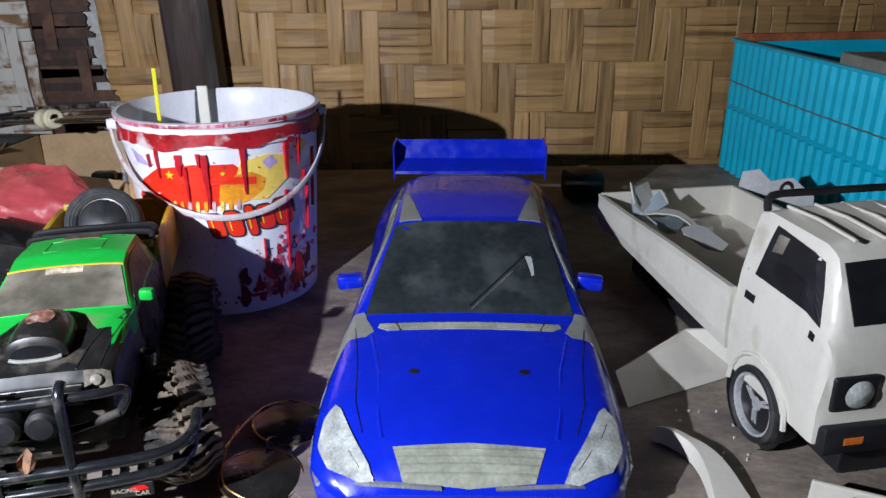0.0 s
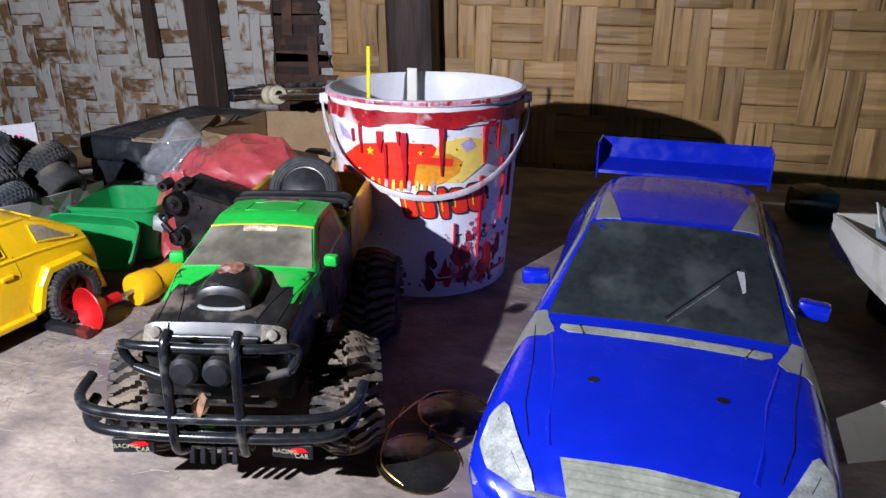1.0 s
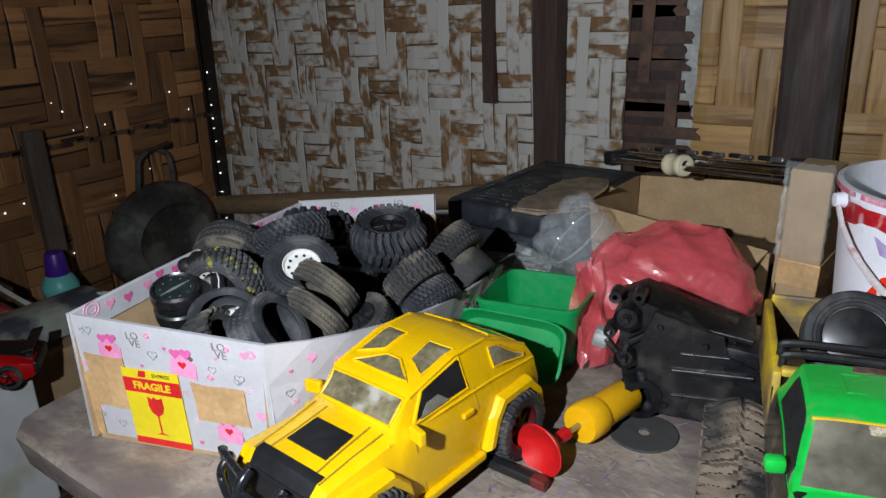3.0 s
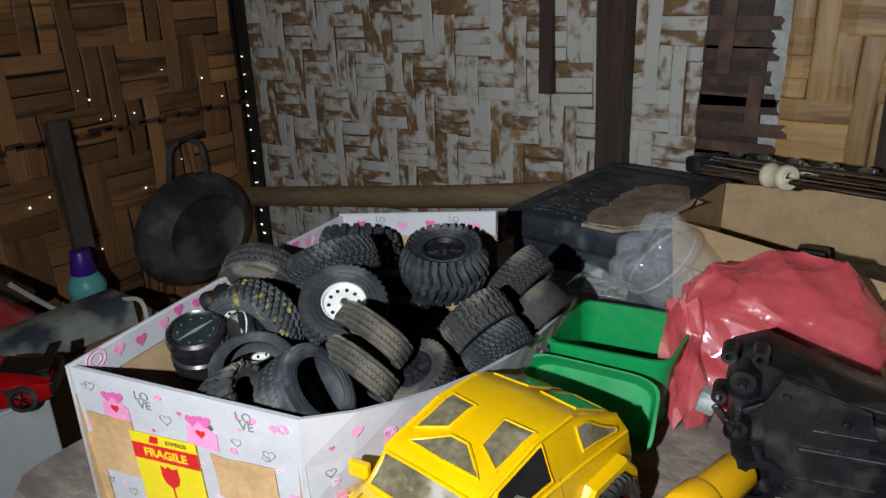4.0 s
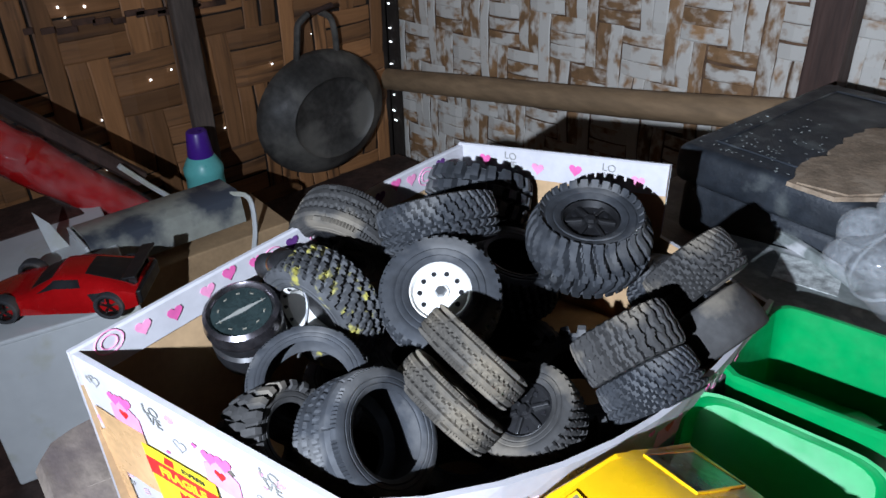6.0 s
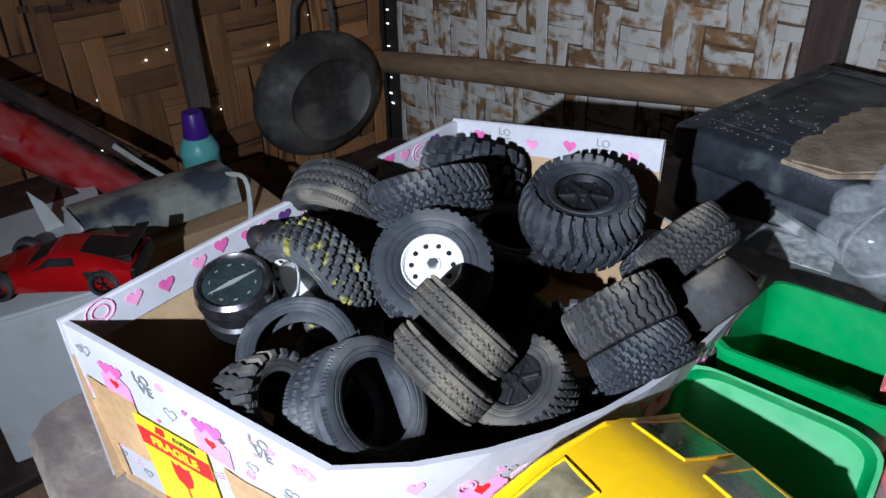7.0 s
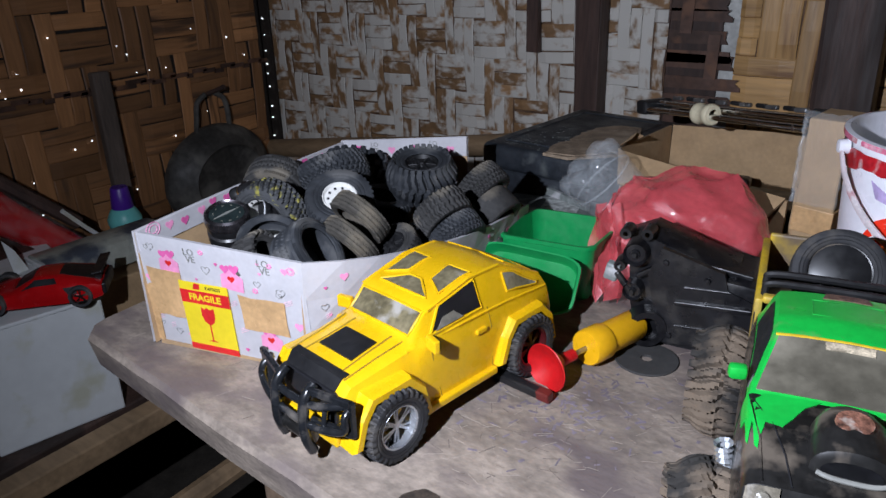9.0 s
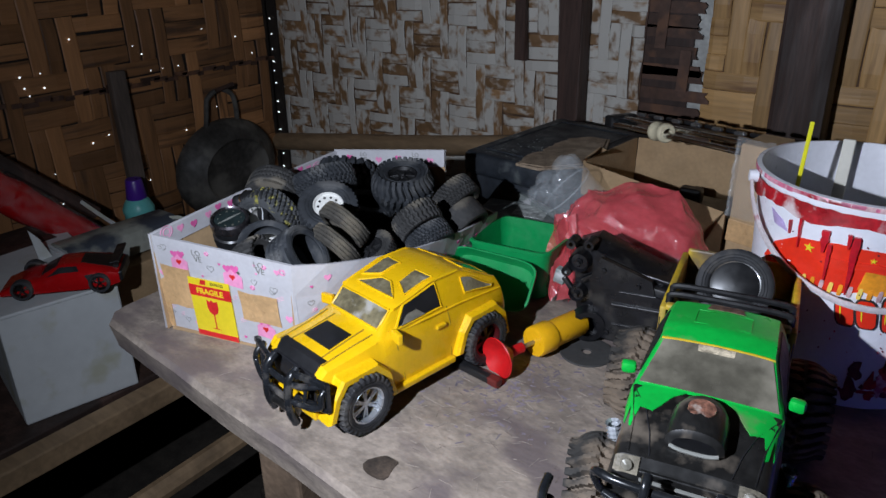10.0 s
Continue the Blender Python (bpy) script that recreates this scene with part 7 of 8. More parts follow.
part("film_edge", add_tube(bmesh.new(), [Vector((-0.017 + rng.uniform(-1, 1) * 0.001, -0.029 + rng.uniform(-1, 1) * 0.001, 0.085 + 0.0044 * n)) for n in range(20)], [0.0012 + 0.0012 * rng.random() for n in range(20)], 7), FILM_CLEAR, tall, "bunched shiny film edge")

# --- clear plastic cup with a scalloped rim ---
cup = thing("cut_bottle", Matrix.Translation((-0.510, 0.793, 0.827)) @ Vector((-0.62, -0.34, 0.70)).to_track_quat("Z", "Y").to_matrix().to_4x4() @ Matrix.Scale(1.08, 4), "cut-off clear plastic bottle base with rounded petals", "bottle")
n = 120
rings = []
for r, z, lobe in ((0.0345, -0.085, 0.0), (0.0335, -0.05, 0.0), (0.0335, -0.02, 0.0), (0.0345, 0.0, 0.0), (0.0355, 0.012, 0.02), (0.0365, 0.020, 0.05), (0.0355, 0.027, 0.09), (0.031, 0.032, 0.12), (0.024, 0.033, 0.12), (0.016, 0.029, 0.08), (0.009, 0.025, 0.02), (0.002, 0.024, 0.0)):
    rings.append([(r * (1 - lobe + 1.6 * lobe * abs(math.sin(3 * a)) ** 0.7) * math.cos(a), r * (1 - lobe + 1.6 * lobe * abs(math.sin(3 * a)) ** 0.7) * math.sin(a), z - 0.05 * lobe * (1 - abs(math.sin(3 * a)) ** 0.7)) for a in [2 * math.pi * i / n for i in range(n)]])
part("wall", add_rings(bmesh.new(), rings, True, False), BOTTLE_CLEAR, cup, "", True)
part("ring", add_tube(bmesh.new(), [(0.0347 * math.cos(a), 0.0347 * math.sin(a), 0.003) for a in [2 * math.pi * i / 48 for i in range(48)]], 0.0012, 6, True), BOTTLE_CLEAR, cup, "", True)
part("cut_edge", add_tube(bmesh.new(), [(0.0345 * math.cos(a), 0.0345 * math.sin(a), -0.085) for a in [2 * math.pi * i / 48 for i in range(48)]], 0.0009, 6, True), BOTTLE_CLEAR, cup, "", True)

# --- flat grey tray between tub and case ---
tray = thing("grey_tray", pose(-0.575, 0.80, T + 0.0015, 0, 0, 12), "dusty grey plastic tray with a pale label", "tray")
part("plate", add_box(bmesh.new(), (0.13, 0.09, 0.028), (0, 0, 0.014), (0, 0, 0), 0.003), GREY_PLATE, tray)
part("lip", add_box(bmesh.new(), (0.082, 0.007, 0.010), (0.006, 0.034, 0.031), (0, 0, -36), 0.0015), GREY_PLATE, tray, "raised grey lip")
part("sticker", add_prism(bmesh.new(), [(-0.02, -0.018), (0.025, -0.02), (0.022, 0.018), (-0.022, 0.02)], 0.0006, pose(0.004, 0.013, 0.028)), material("worn_label", (0.5, 0.52, 0.5), 0.5, vary=0.5, scale=160), tray, "worn pale label")

# --- black gearbox casting ---
GEAR_BLACK = material("oily_black_plastic", (0.0075, 0.0075, 0.009), 0.33, vary=0.45, scale=45, bump=0.3, bump_scale=150, dirt=(0.03, 0.028, 0.026), dirt_amount=0.2, dirt_scale=40)
gear = thing("gearbox_casing", pose(-0.372, 0.645, T, 0, 0, 8), "black plastic gearbox casing with screw bosses", "gearbox")
part("casing", add_rings(bmesh.new(), [[(x * s + o, y, z * h) for x, z in ((-0.03, 0.0), (0.04, 0.0), (0.045, 0.45), (0.04, 0.78), (0.0, 0.92), (-0.022, 1.0), (-0.04, 0.9), (-0.036, 0.4))] for y, s, h, o in ((-0.024, 1.1, 0.096, 0.006), (-0.008, 1.15, 0.103, 0.004), (0.012, 1.15, 0.103, 0.004), (0.026, 1.0, 0.094, 0.0))]), GEAR_BLACK, gear, "", True)
part("housing", add_box(bmesh.new(), (0.062, 0.054, 0.058), (0.036, -0.006, 0.045), (0, 5, 0), 0.003), GEAR_BLACK, gear, "", True)
for x, z, r in ((-0.030, 0.084, 0.010), (-0.030, 0.050, 0.008)):
    boss = part("boss", add_lathe(bmesh.new(), [(0, 0.004), (r * 0.35, 0.004), (r * 0.4, 0.002), (r * 0.8, 0.002), (r, 0.006), (r * 1.05, 0.0), (r * 1.1, -0.012)], 20, pose(x, -0.03, z, 90, 0, 0)), GEAR_BLACK, gear, "", True)
    part("screw", add_lathe(bmesh.new(), [(0, 0.0065), (0.002, 0.0065), (0.0028, 0.004)], 10, pose(x, -0.031, z, 90, 0, 0)), GREY_METAL if z > 0.07 and r > 0.01 else BLACK, boss)
for x, z in ((-0.040, 0.100), (-0.022, 0.102), (-0.043, 0.070)):
    part("lug", add_lathe(bmesh.new(), [(0.0022, 0.006), (0.005, 0.006), (0.0055, -0.01), (0.0022, -0.01)], 14, pose(x, -0.026, z, 90, 0, 0)), GEAR_BLACK, gear, "", True)
part("side_plate", add_prism(bmesh.new(), [(-0.006, 0.008), (0.060, 0.010), (0.074, 0.034), (0.072, 0.056), (0.044, 0.066), (0.040, 0.080), (-0.010, 0.094), (-0.020, 0.070)], 0.005, pose(0.002, -0.030, 0, 90, 0, 0)), GEAR_BLACK, gear, "plain black side plate")
part("plate_ridge", add_box(bmesh.new(), (0.060, 0.004, 0.004), (0.036, -0.036, 0.050), (0, -4, 0), 0.001), GEAR_BLACK, gear)
part("grey_tab", add_box(bmesh.new(), (0.012, 0.010, 0.016), (-0.050, -0.026, 0.062), (0, 12, 0), 0.002), GREY_PLATE, gear, "grey plastic tab")
part("top_plate", add_box(bmesh.new(), (0.07, 0.045, 0.004), (0.028, -0.002, 0.0795), (0, 7, 0), 0.001), GEAR_BLACK, gear)
for x, z, l in ((-0.036, 0.052, 0.03), (-0.018, 0.070, 0.025), (-0.02, 0.028, 0.03)):
    part("web", add_box(bmesh.new(), (l, 0.006, 0.005), (x, -0.030, z), (0, 50 if x < -0.03 else -35, 0), 0.0015), GEAR_BLACK, gear)
part("red_shaft", add_lathe(bmesh.new(), [(0, 0.004), (0.005, 0.003), (0.006, -0.01)], 14, pose(-0.02, -0.034, 0.02, 90, 0, 20)), RED, gear, "red plastic shaft end", True)
part("shaft_ring", add_lathe(bmesh.new(), [(0.011, 0.008), (0.0165, 0.008), (0.0175, -0.006), (0.011, -0.006)], 28, pose(-0.016, -0.034, 0.020, 90, 0, 20)), GEAR_BLACK, gear, "", True)
for z in (0.028, 0.064):
    part("rib", add_box(bmesh.new(), (0.052 - 0.25 * z, 0.002, 0.002), (0.030, -0.0355, z), (0, -4, 0), 0.0006), GEAR_BLACK, gear)
for x, z in ((0.004, 0.016), (0.058, 0.018), (0.062, 0.052), (0.030, 0.072), (-0.004, 0.082)):
    part("screw", add_lathe(bmesh.new(), [(0, 0.0022), (0.0022, 0.002), (0.0028, 0.0), (0.0028, -0.002)], 10, pose(x, -0.0352, z, 90, 0, 0)), GEAR_BLACK, gear)

# --- yellow hand pump and red suction cup ---
pump = thing("toy_plunger", pose(-0.415, 0.532, T, 0, 0, 74), "toy plunger with a red suction cup and yellow handle", "plunger")
RX = pose(0, 0, 0.0175, 0, 90, 0)
part("handle", add_lathe(bmesh.new(), [(0, 0.018), (0.0145, 0.018), (0.0155, 0.02), (0.0155, 0.038), (0.0145, 0.04), (0.0135, 0.041), (0.0135, 0.080), (0.0125, 0.082), (0, 0.082)], 28, RX), material("amber_plastic", (0.85, 0.44, 0.008), 0.35, vary=0.06), pump, "yellow cylindrical handle", True)
part("rod", add_tube(bmesh.new(), [RX @ Vector((0, 0, -0.01)), RX @ Vector((0, 0, 0.02))], 0.0022, 8), GREY_METAL, pump, "grey metal rod", True)
part("suction_cup", add_lathe(bmesh.new(), [(0.0035, 0.004), (0.005, 0.003), (0.005, -0.012), (0.007, -0.014), (0.014, -0.021), (0.0204, -0.028), (0.0198, -0.0288), (0.010, -0.022), (0.004, -0.019), (0, -0.0185)], 36, RX), RED, pump, "red rubber suction cup", True)
disc = tagged(part("rubber_disc", add_lathe(bmesh.new(), [(0.005, 0.0), (0.026, 0.0), (0.0265, 0.001), (0.026, 0.002), (0.005, 0.002), (0.005, 0.0)], 40, pose(-0.372, 0.588, T)), material("grey_rubber", (0.04, 0.039, 0.038), 0.8, vary=0.2, scale=30), None, "", True), "flat grey rubber disc with a centre hole", "disc")
driver = thing("broken_handle", pose(-0.438, 0.490, T + 0.0055, 0, 0, -6), "short dark stick with a red tip on the bench", "stick")
part("stem", add_box(bmesh.new(), (0.05, 0.008, 0.008), (0, 0, 0), (10, 0, 0), 0.0015), BLACK, driver)
part("tip", add_box(bmesh.new(), (0.012, 0.0085, 0.0085), (0.024, 0, 0), (10, 0, 0), 0.0015), material("maroon_plastic", (0.12, 0.015, 0.012), 0.4), driver, "dark red tip")

# --- dark round sunglasses on the bench ---
shades = thing("sunglasses", pose(-0.086, 0.426, T, 8, 0, 82), "round dark-lensed sunglasses lying on the bench", "sunglasses")
for x, s in ((-0.0295, 1.2), (0.0305, 1.15)):
    part("lens", add_lathe(bmesh.new(), [(0, 0.0052), (0.012, 0.0045), (0.0225 * s, 0.002), (0.0225 * s, 0.001), (0, 0.003)], 36, pose(x, 0, 0.001)), GLASSES, shades, "", True)
    part("lens_rim", add_tube(bmesh.new(), [(x + 0.0228 * s * math.cos(a), 0.0228 * s * math.sin(a), 0.003) for a in [2 * math.pi * i / 36 for i in range(36)]], 0.0007, 6, True), BRASS, shades, "thin gilt wire rim", True)
    part("temple", add_tube(bmesh.new(), smooth_line([(x + (0.024 if x > 0 else -0.024), 0, 0.003), (x * 1.5, 0.02, 0.004), (x * 0.6, 0.03, 0.003), (-x * 0.6, 0.034, 0.002)], 4), 0.0007, 6), BRASS, shades, "thin gilt temple", True)
part("bridge", add_tube(bmesh.new(), smooth_line([(-0.006, 0.004, 0.004), (0.002, 0.007, 0.007), (0.011, 0.004, 0.004)], 4), 0.0008, 6), BRASS, shades, "", True)

# --- white plastic scraps round the pickup ---
tagged(part("leaning_panel", add_rings(bmesh.new(), [[(0.172, 0.468, T + 0.001), (0.275, 0.512, T + 0.001), (0.278, 0.508, T + 0.012)], [(0.165, 0.485, T + 0.022), (0.235, 0.535, T + 0.030), (0.262, 0.52, T + 0.038)], [(0.166, 0.487, T + 0.022), (0.236, 0.537, T + 0.030), (0.263, 0.522, T + 0.038)], [(0.174, 0.471, T + 0.001), (0.277, 0.515, T + 0.001), (0.28, 0.511, T + 0.012)]], False), WHITE_ABS), "white plastic panel leaning under the pickup", "panel")
bm = bmesh.new()
arc = smooth_line([(0.180, 0.428, 0.012), (0.187, 0.424, 0.013), (0.196, 0.412, 0.013), (0.2, 0.398, 0.012), (0.2, 0.38, 0.01), (0.197, 0.36, 0.008), (0.195, 0.34, 0.006)], 4)
rings = []
for i, p in enumerate(arc):
    u = i / (len(arc) - 1)
    w = 0.006 + 0.03 * max(u - 0.3, 0)
    rings.append([Vector((p.x - 0.002, p.y - 0.002, T + 0.001)), Vector((p.x, p.y, T + p.z)), Vector((p.x + w, p.y + w * 0.3, T + p.z * 0.9)), Vector((p.x + w, p.y + w * 0.3 - 0.001, T + 0.001))])
add_rings(bm, rings)
tagged(part("plastic_fender", bm, WHITE_ABS, None, "", True), "curved white plastic wheel-arch piece on the bench", "plastic part")
skirt = thing("plastic_skirt", pose(0.268, 0.352, T, 0, 0, -25), "white moulded plastic skirt with cut openings", "plastic part")
part("wall", add_box(bmesh.new(), (0.09, 0.003, 0.022), (0.03, 0, 0.011), (8, 0, 0), 0.001), WHITE_ABS, skirt)
part("shelf", add_box(bmesh.new(), (0.09, 0.03, 0.003), (0.03, -0.014, 0.0035), (0, 0, 0), 0.001), WHITE_ABS, skirt)
for x in (0.018, 0.048):
    part("opening", box_bm((0.02, 0.002, 0.010), (x, -0.0025, 0.012), (8, 0, 0)), BLACK_AND_SHADE, skirt)
crumb = bmesh.new()
rng = random.Random(5)
for k in range(14):
    add_box(crumb, (rng.uniform(0.001, 0.003), rng.uniform(0.001, 0.002), 0.001), (0.225 + rng.uniform(-0.02, 0.02), 0.43 + rng.uniform(-0.035, 0.035), T + 0.0006), (0, 0, rng.uniform(0, 90)))
tagged(part("plastic_crumbs", crumb, WHITE_ABS), "small white plastic crumbs on the bench", "crumbs", kind="stuff")
WALL_GREY = material("pale_grey_plastic", (0.5, 0.5, 0.48), 0.4, vary=0.08)
load = thing("plastic_offcuts", Matrix.Translation((0.264, 0.65, T + 0.057)) @ pose(0, 0, 0, 0, 0, 20) @ Matrix.Scale(0.82, 4), "jagged grey and white plastic offcuts in the pickup bed", "offcuts")
GREY_BLUE = material("grey_blue_plastic", (0.28, 0.34, 0.38), 0.35, vary=0.1)
def scrap_piece(outline, m, mat, thick=0.0016, bend=0.0):
    bm = add_prism(bmesh.new(), outline, thick)
    bmesh.ops.subdivide_edges(bm, edges=bm.edges[:], cuts=2, use_grid_fill=True)
    for v in bm.verts:
        v.co.z += bend * v.co.x * v.co.x
    bm.transform(m)
    part("offcut", bm, mat, load, "", True)


scrap_piece([(-0.022, -0.006), (-0.02, 0.02), (-0.004, 0.016), (0.016, 0.021), (0.018, 0.004), (0.022, -0.014), (0.0, -0.018)], pose(-0.02, 0.055, 0.045, 62, 10, 15), WHITE_ABS, 0.0016, 14)
scrap_piece([(-0.02, -0.012), (-0.015, 0.012), (0.004, 0.006), (0.02, 0.012), (0.022, -0.01)], pose(-0.012, 0.052, 0.036, 40, -15, -20), GREY_BLUE, 0.0016, 18)
scrap_piece([(-0.026, -0.01), (-0.02, 0.012), (0.02, 0.014), (0.03, -0.004), (0.01, -0.014)], pose(-0.012, 0.02, 0.02, 20, 12, 10), GREY_BLUE, 0.002, 16)
scrap_piece([(-0.036, -0.009), (-0.03, 0.005), (0.0, 0.010), (0.03, 0.004), (0.036, -0.009), (0.0, -0.002)], pose(0.012, 0.022, 0.03, 12, 18, -40), WHITE_ABS, 0.002, -8)
scrap_piece([(-0.014, -0.02), (-0.016, 0.01), (-0.008, 0.02), (0.008, 0.02), (0.016, 0.008), (0.014, -0.03), (0.0, -0.034)], pose(0.012, -0.018, 0.018, 14, -6, 8), WALL_GREY, 0.002, 10)
tagged(part("dark_tool", add_box(bmesh.new(), (0.05, 0.05, 0.045), (0.24, 0.98, T + 0.0225), (0, 0, 20), 0.012), BLACK, None, "", True), "dark rounded thing at the back of the bench", "tool")

# --- teal container behind the pickup ---
crate = thing("teal_container", pose(0.498, 1.146, T, 0, 0, -88), "teal corrugated plastic container with a rusty rim", "container")
CH, CL, CW = 0.196, 0.46, 0.28
n = 92
out_low, out_top = [], []
for i in range(n + 1):
    u = i / n
    d = -0.004 if (i // 2) % 2 else 0.0
    out_low.append((CL * u, d))
bm = bmesh.new()
rows = []
for z in (0.0, CH * 0.5 - 0.004, CH * 0.5 - 0.003, CH * 0.5 + 0.003, CH * 0.5 + 0.004, CH):
    f = 0.0 if abs(z - CH * 0.5) < 0.0035 else 1.0
    rows.append([(x, y * f + 0.0008 * (1 - f), z) for x, y in out_low])
rows += [[(x, 0.006, CH) for x, y in out_low], [(x, 0.006, 0.004) for x, y in out_low]]
add_rings(bm, rows, False)
part("long_side", bm, TEAL, crate, "teal ribbed side")
for name, size, at in (("end_side", (0.006, CW, CH), (0.003, CW / 2 + 0.006, CH / 2)), ("end_side", (0.006, CW, CH), (CL - 0.003, CW / 2 + 0.006, CH / 2)), ("far_side", (CL, 0.006, CH), (CL / 2, CW + 0.009, CH / 2)), ("bottom", (CL, CW, 0.004), (CL / 2, CW / 2, 0.004))):
    part(name, add_box(bmesh.new(), size, at, (0, 0, 0), 0.001), TEAL, crate)
part("top_lip", add_box(bmesh.new(), (CL, 0.012, 0.004), (CL / 2, -0.001, CH + 0.001), (0, 0, 0), 0.001), TEAL, crate)
RUST = material("rusty_board", (0.42, 0.12, 0.05), 0.75, vary=0.3)
for size, at in (((CL * 0.95, 0.008, 0.012), (CL / 2, CW + 0.009, CH + 0.004)), ((0.008, CW, 0.012), (0.004, CW / 2 + 0.006, CH + 0.004))):
    part("rust_rim", add_box(bmesh.new(), size, at, (0, 0, 0), 0.002), RUST, crate, "red-brown rusty rim")
part("wire_line", add_tube(bmesh.new(), [(CL * k / 24, -0.0052, CH * 0.70 - 0.003 * math.sin(math.pi * k / 24) + 0.0006 * (k % 2)) for k in range(25)], 0.001, 5), GREY_METAL, crate, "thin grey wire along the side")
part("grey_lid_piece", add_box(bmesh.new(), (0.12, 0.05, 0.014), (0.345, 0.022, CH + 0.009), (0, 0, 0), 0.002), GREY_PRIMER, crate, "grey board across the rim")
tagged(part("torn_plastic", add_prism(bmesh.new(), [(0, 0), (0.016, 0.006), (0.03, -0.004), (0.05, 0.004), (0.075, -0.01), (0.08, -0.03), (0.0, -0.03)], 0.002, Matrix.Translation((0.365, 0.76, T + 0.10)) @ pose(0, 0, 0, 80, 8, -20)), material("grey_white_film", (0.5, 0.5, 0.5), 0.5)), "torn grey-white plastic edge behind the cab", "plastic part")
# ---- low shelf beyond the bench ----
BOTTLE_TEAL = material("mint_plastic", (0.16, 0.55, 0.52), 0.35, vary=0.05)
BOTTLE_PURPLE = material("violet_plastic", (0.08, 0.02, 0.3), 0.35, vary=0.05)
GLOSS_RED = material("glossy_red", (0.45, 0.006, 0.008), 0.18, vary=0.1, coat=0.5)
SOOT = material("sooty_metal", (0.06, 0.056, 0.05), 0.6, metal=0.1, vary=0.5, scale=14, bump=0.4, dirt=(0.16, 0.15, 0.13), dirt_amount=0.3, dirt_scale=11)
WALLWHITE = material("off_white_card", (0.62, 0.64, 0.64), 0.7, vary=0.06, scale=8, dirt=(0.5, 0.5, 0.4), dirt_amount=0.15)
shelf = thing("low_shelf", pose(0, 0, 0), "dark wooden low shelf beside the bench", "shelf")
part("board", box_bm((0.45, 1.5, 0.025), (-1.36, 0.5, 0.4275), (0, 0, 0), 0.003), DARK_WOOD, shelf)
for y in (-0.1, 1.1):
    for x in (-1.2, -1.52):
        part("leg", box_bm((0.05, 0.05, 0.415), (x, y, 0.2075)), DARK_WOOD, shelf)
part("front_rail", box_bm((0.035, 1.5, 0.035), (-1.1, 0.48, 0.425), (0, 0, 0), 0.003), POLE, shelf, "pale wooden front rail")
wbox = thing("white_carton", pose(-1.305, 0.485, 0.44, 0, 0, -15), "plain off-white carton standing on the shelf", "box")
part("body", add_box(bmesh.new(), (0.33, 0.17, 0.185), (0, -0.02, 0.0925), (0, 0, 3), 0.003), WALLWHITE, wbox)
part("lid_edge", add_box(bmesh.new(), (0.334, 0.174, 0.006), (0, -0.02, 0.186), (0, 0, 3), 0.002), WALLWHITE, wbox)
rcar = thing("toy_sports_car", pose(-1.178, 0.462, 0.632, 0, 0, 140), "red toy sports car with black tail on a carton", "toy car")
RC = skin([
    (0.085, [(0, 0.012), (0.025, 0.012), (0.03, 0.011), (0.032, 0.009), (0.032, 0.006)]),
    (0.05, [(0, 0.025), (0.026, 0.025), (0.034, 0.022), (0.036, 0.016), (0.036, 0.007)]),
    (0.03, [(0, 0.029), (0.026, 0.028), (0.035, 0.024), (0.037, 0.017), (0.037, 0.007)]),
    (0.0, [(0, 0.044), (0.022, 0.042), (0.034, 0.028), (0.037, 0.018), (0.037, 0.007)]),
    (-0.03, [(0, 0.044), (0.024, 0.042), (0.035, 0.031), (0.038, 0.02), (0.038, 0.007)]),
    (-0.07, [(0, 0.035), (0.026, 0.034), (0.036, 0.031), (0.039, 0.02), (0.038, 0.009)]),
    (-0.083, [(0, 0.03), (0.026, 0.029), (0.035, 0.027), (0.036, 0.02), (0.035, 0.012)]),
], 0.3)
part("body", shell(RC, -0.083, 0.085, 30, 24), GLOSS_RED, rcar, "", True)
part("engine_cover", patch(RC, [(-0.03, -0.7), (-0.03, 0.7), (-0.08, 0.9), (-0.08, -0.9)], 0.0006), BLACK, rcar, "black slatted engine cover")
part("windscreen", patch(RC, [(0.026, -0.85), (0.026, 0.85), (0.003, 0.85), (0.003, -0.85)], 0.0005), BLACK_AND_SHADE, rcar, "", True)
part("tail", box_bm((0.064, 0.006, 0.016), (0, -0.084, 0.02), (0, 0, 0), 0.002), BLACK, rcar, "black tail panel")
part("rear_wing", box_bm((0.07, 0.014, 0.003), (0, -0.08, 0.045), (-8, 0, 0), 0.001), BLACK, rcar)
for s in (-1, 1):
    part("wing_strut", box_bm((0.003, 0.008, 0.014), (s * 0.02, -0.078, 0.038)), BLACK, rcar)
    part("side_window", patch(RC, [(0.018, s * 1.6), (0.0, s * 1.15), (-0.025, s * 1.15), (-0.028, s * 1.7)], 0.0004), BLACK_AND_SHADE, rcar)
    part("side_intake", patch(RC, [(-0.035, s * 2.2), (-0.05, s * 2.1), (-0.052, s * 3.0), (-0.04, s * 3.0)], 0.0004), BLACK_AND_SHADE, rcar)
    for y in (0.052, -0.055):
        wheel(rcar, s * 0.036, y, 0.0155, 0.0155, 0.012, "slick", DUSTY, RUBBER, 5, 0.72)

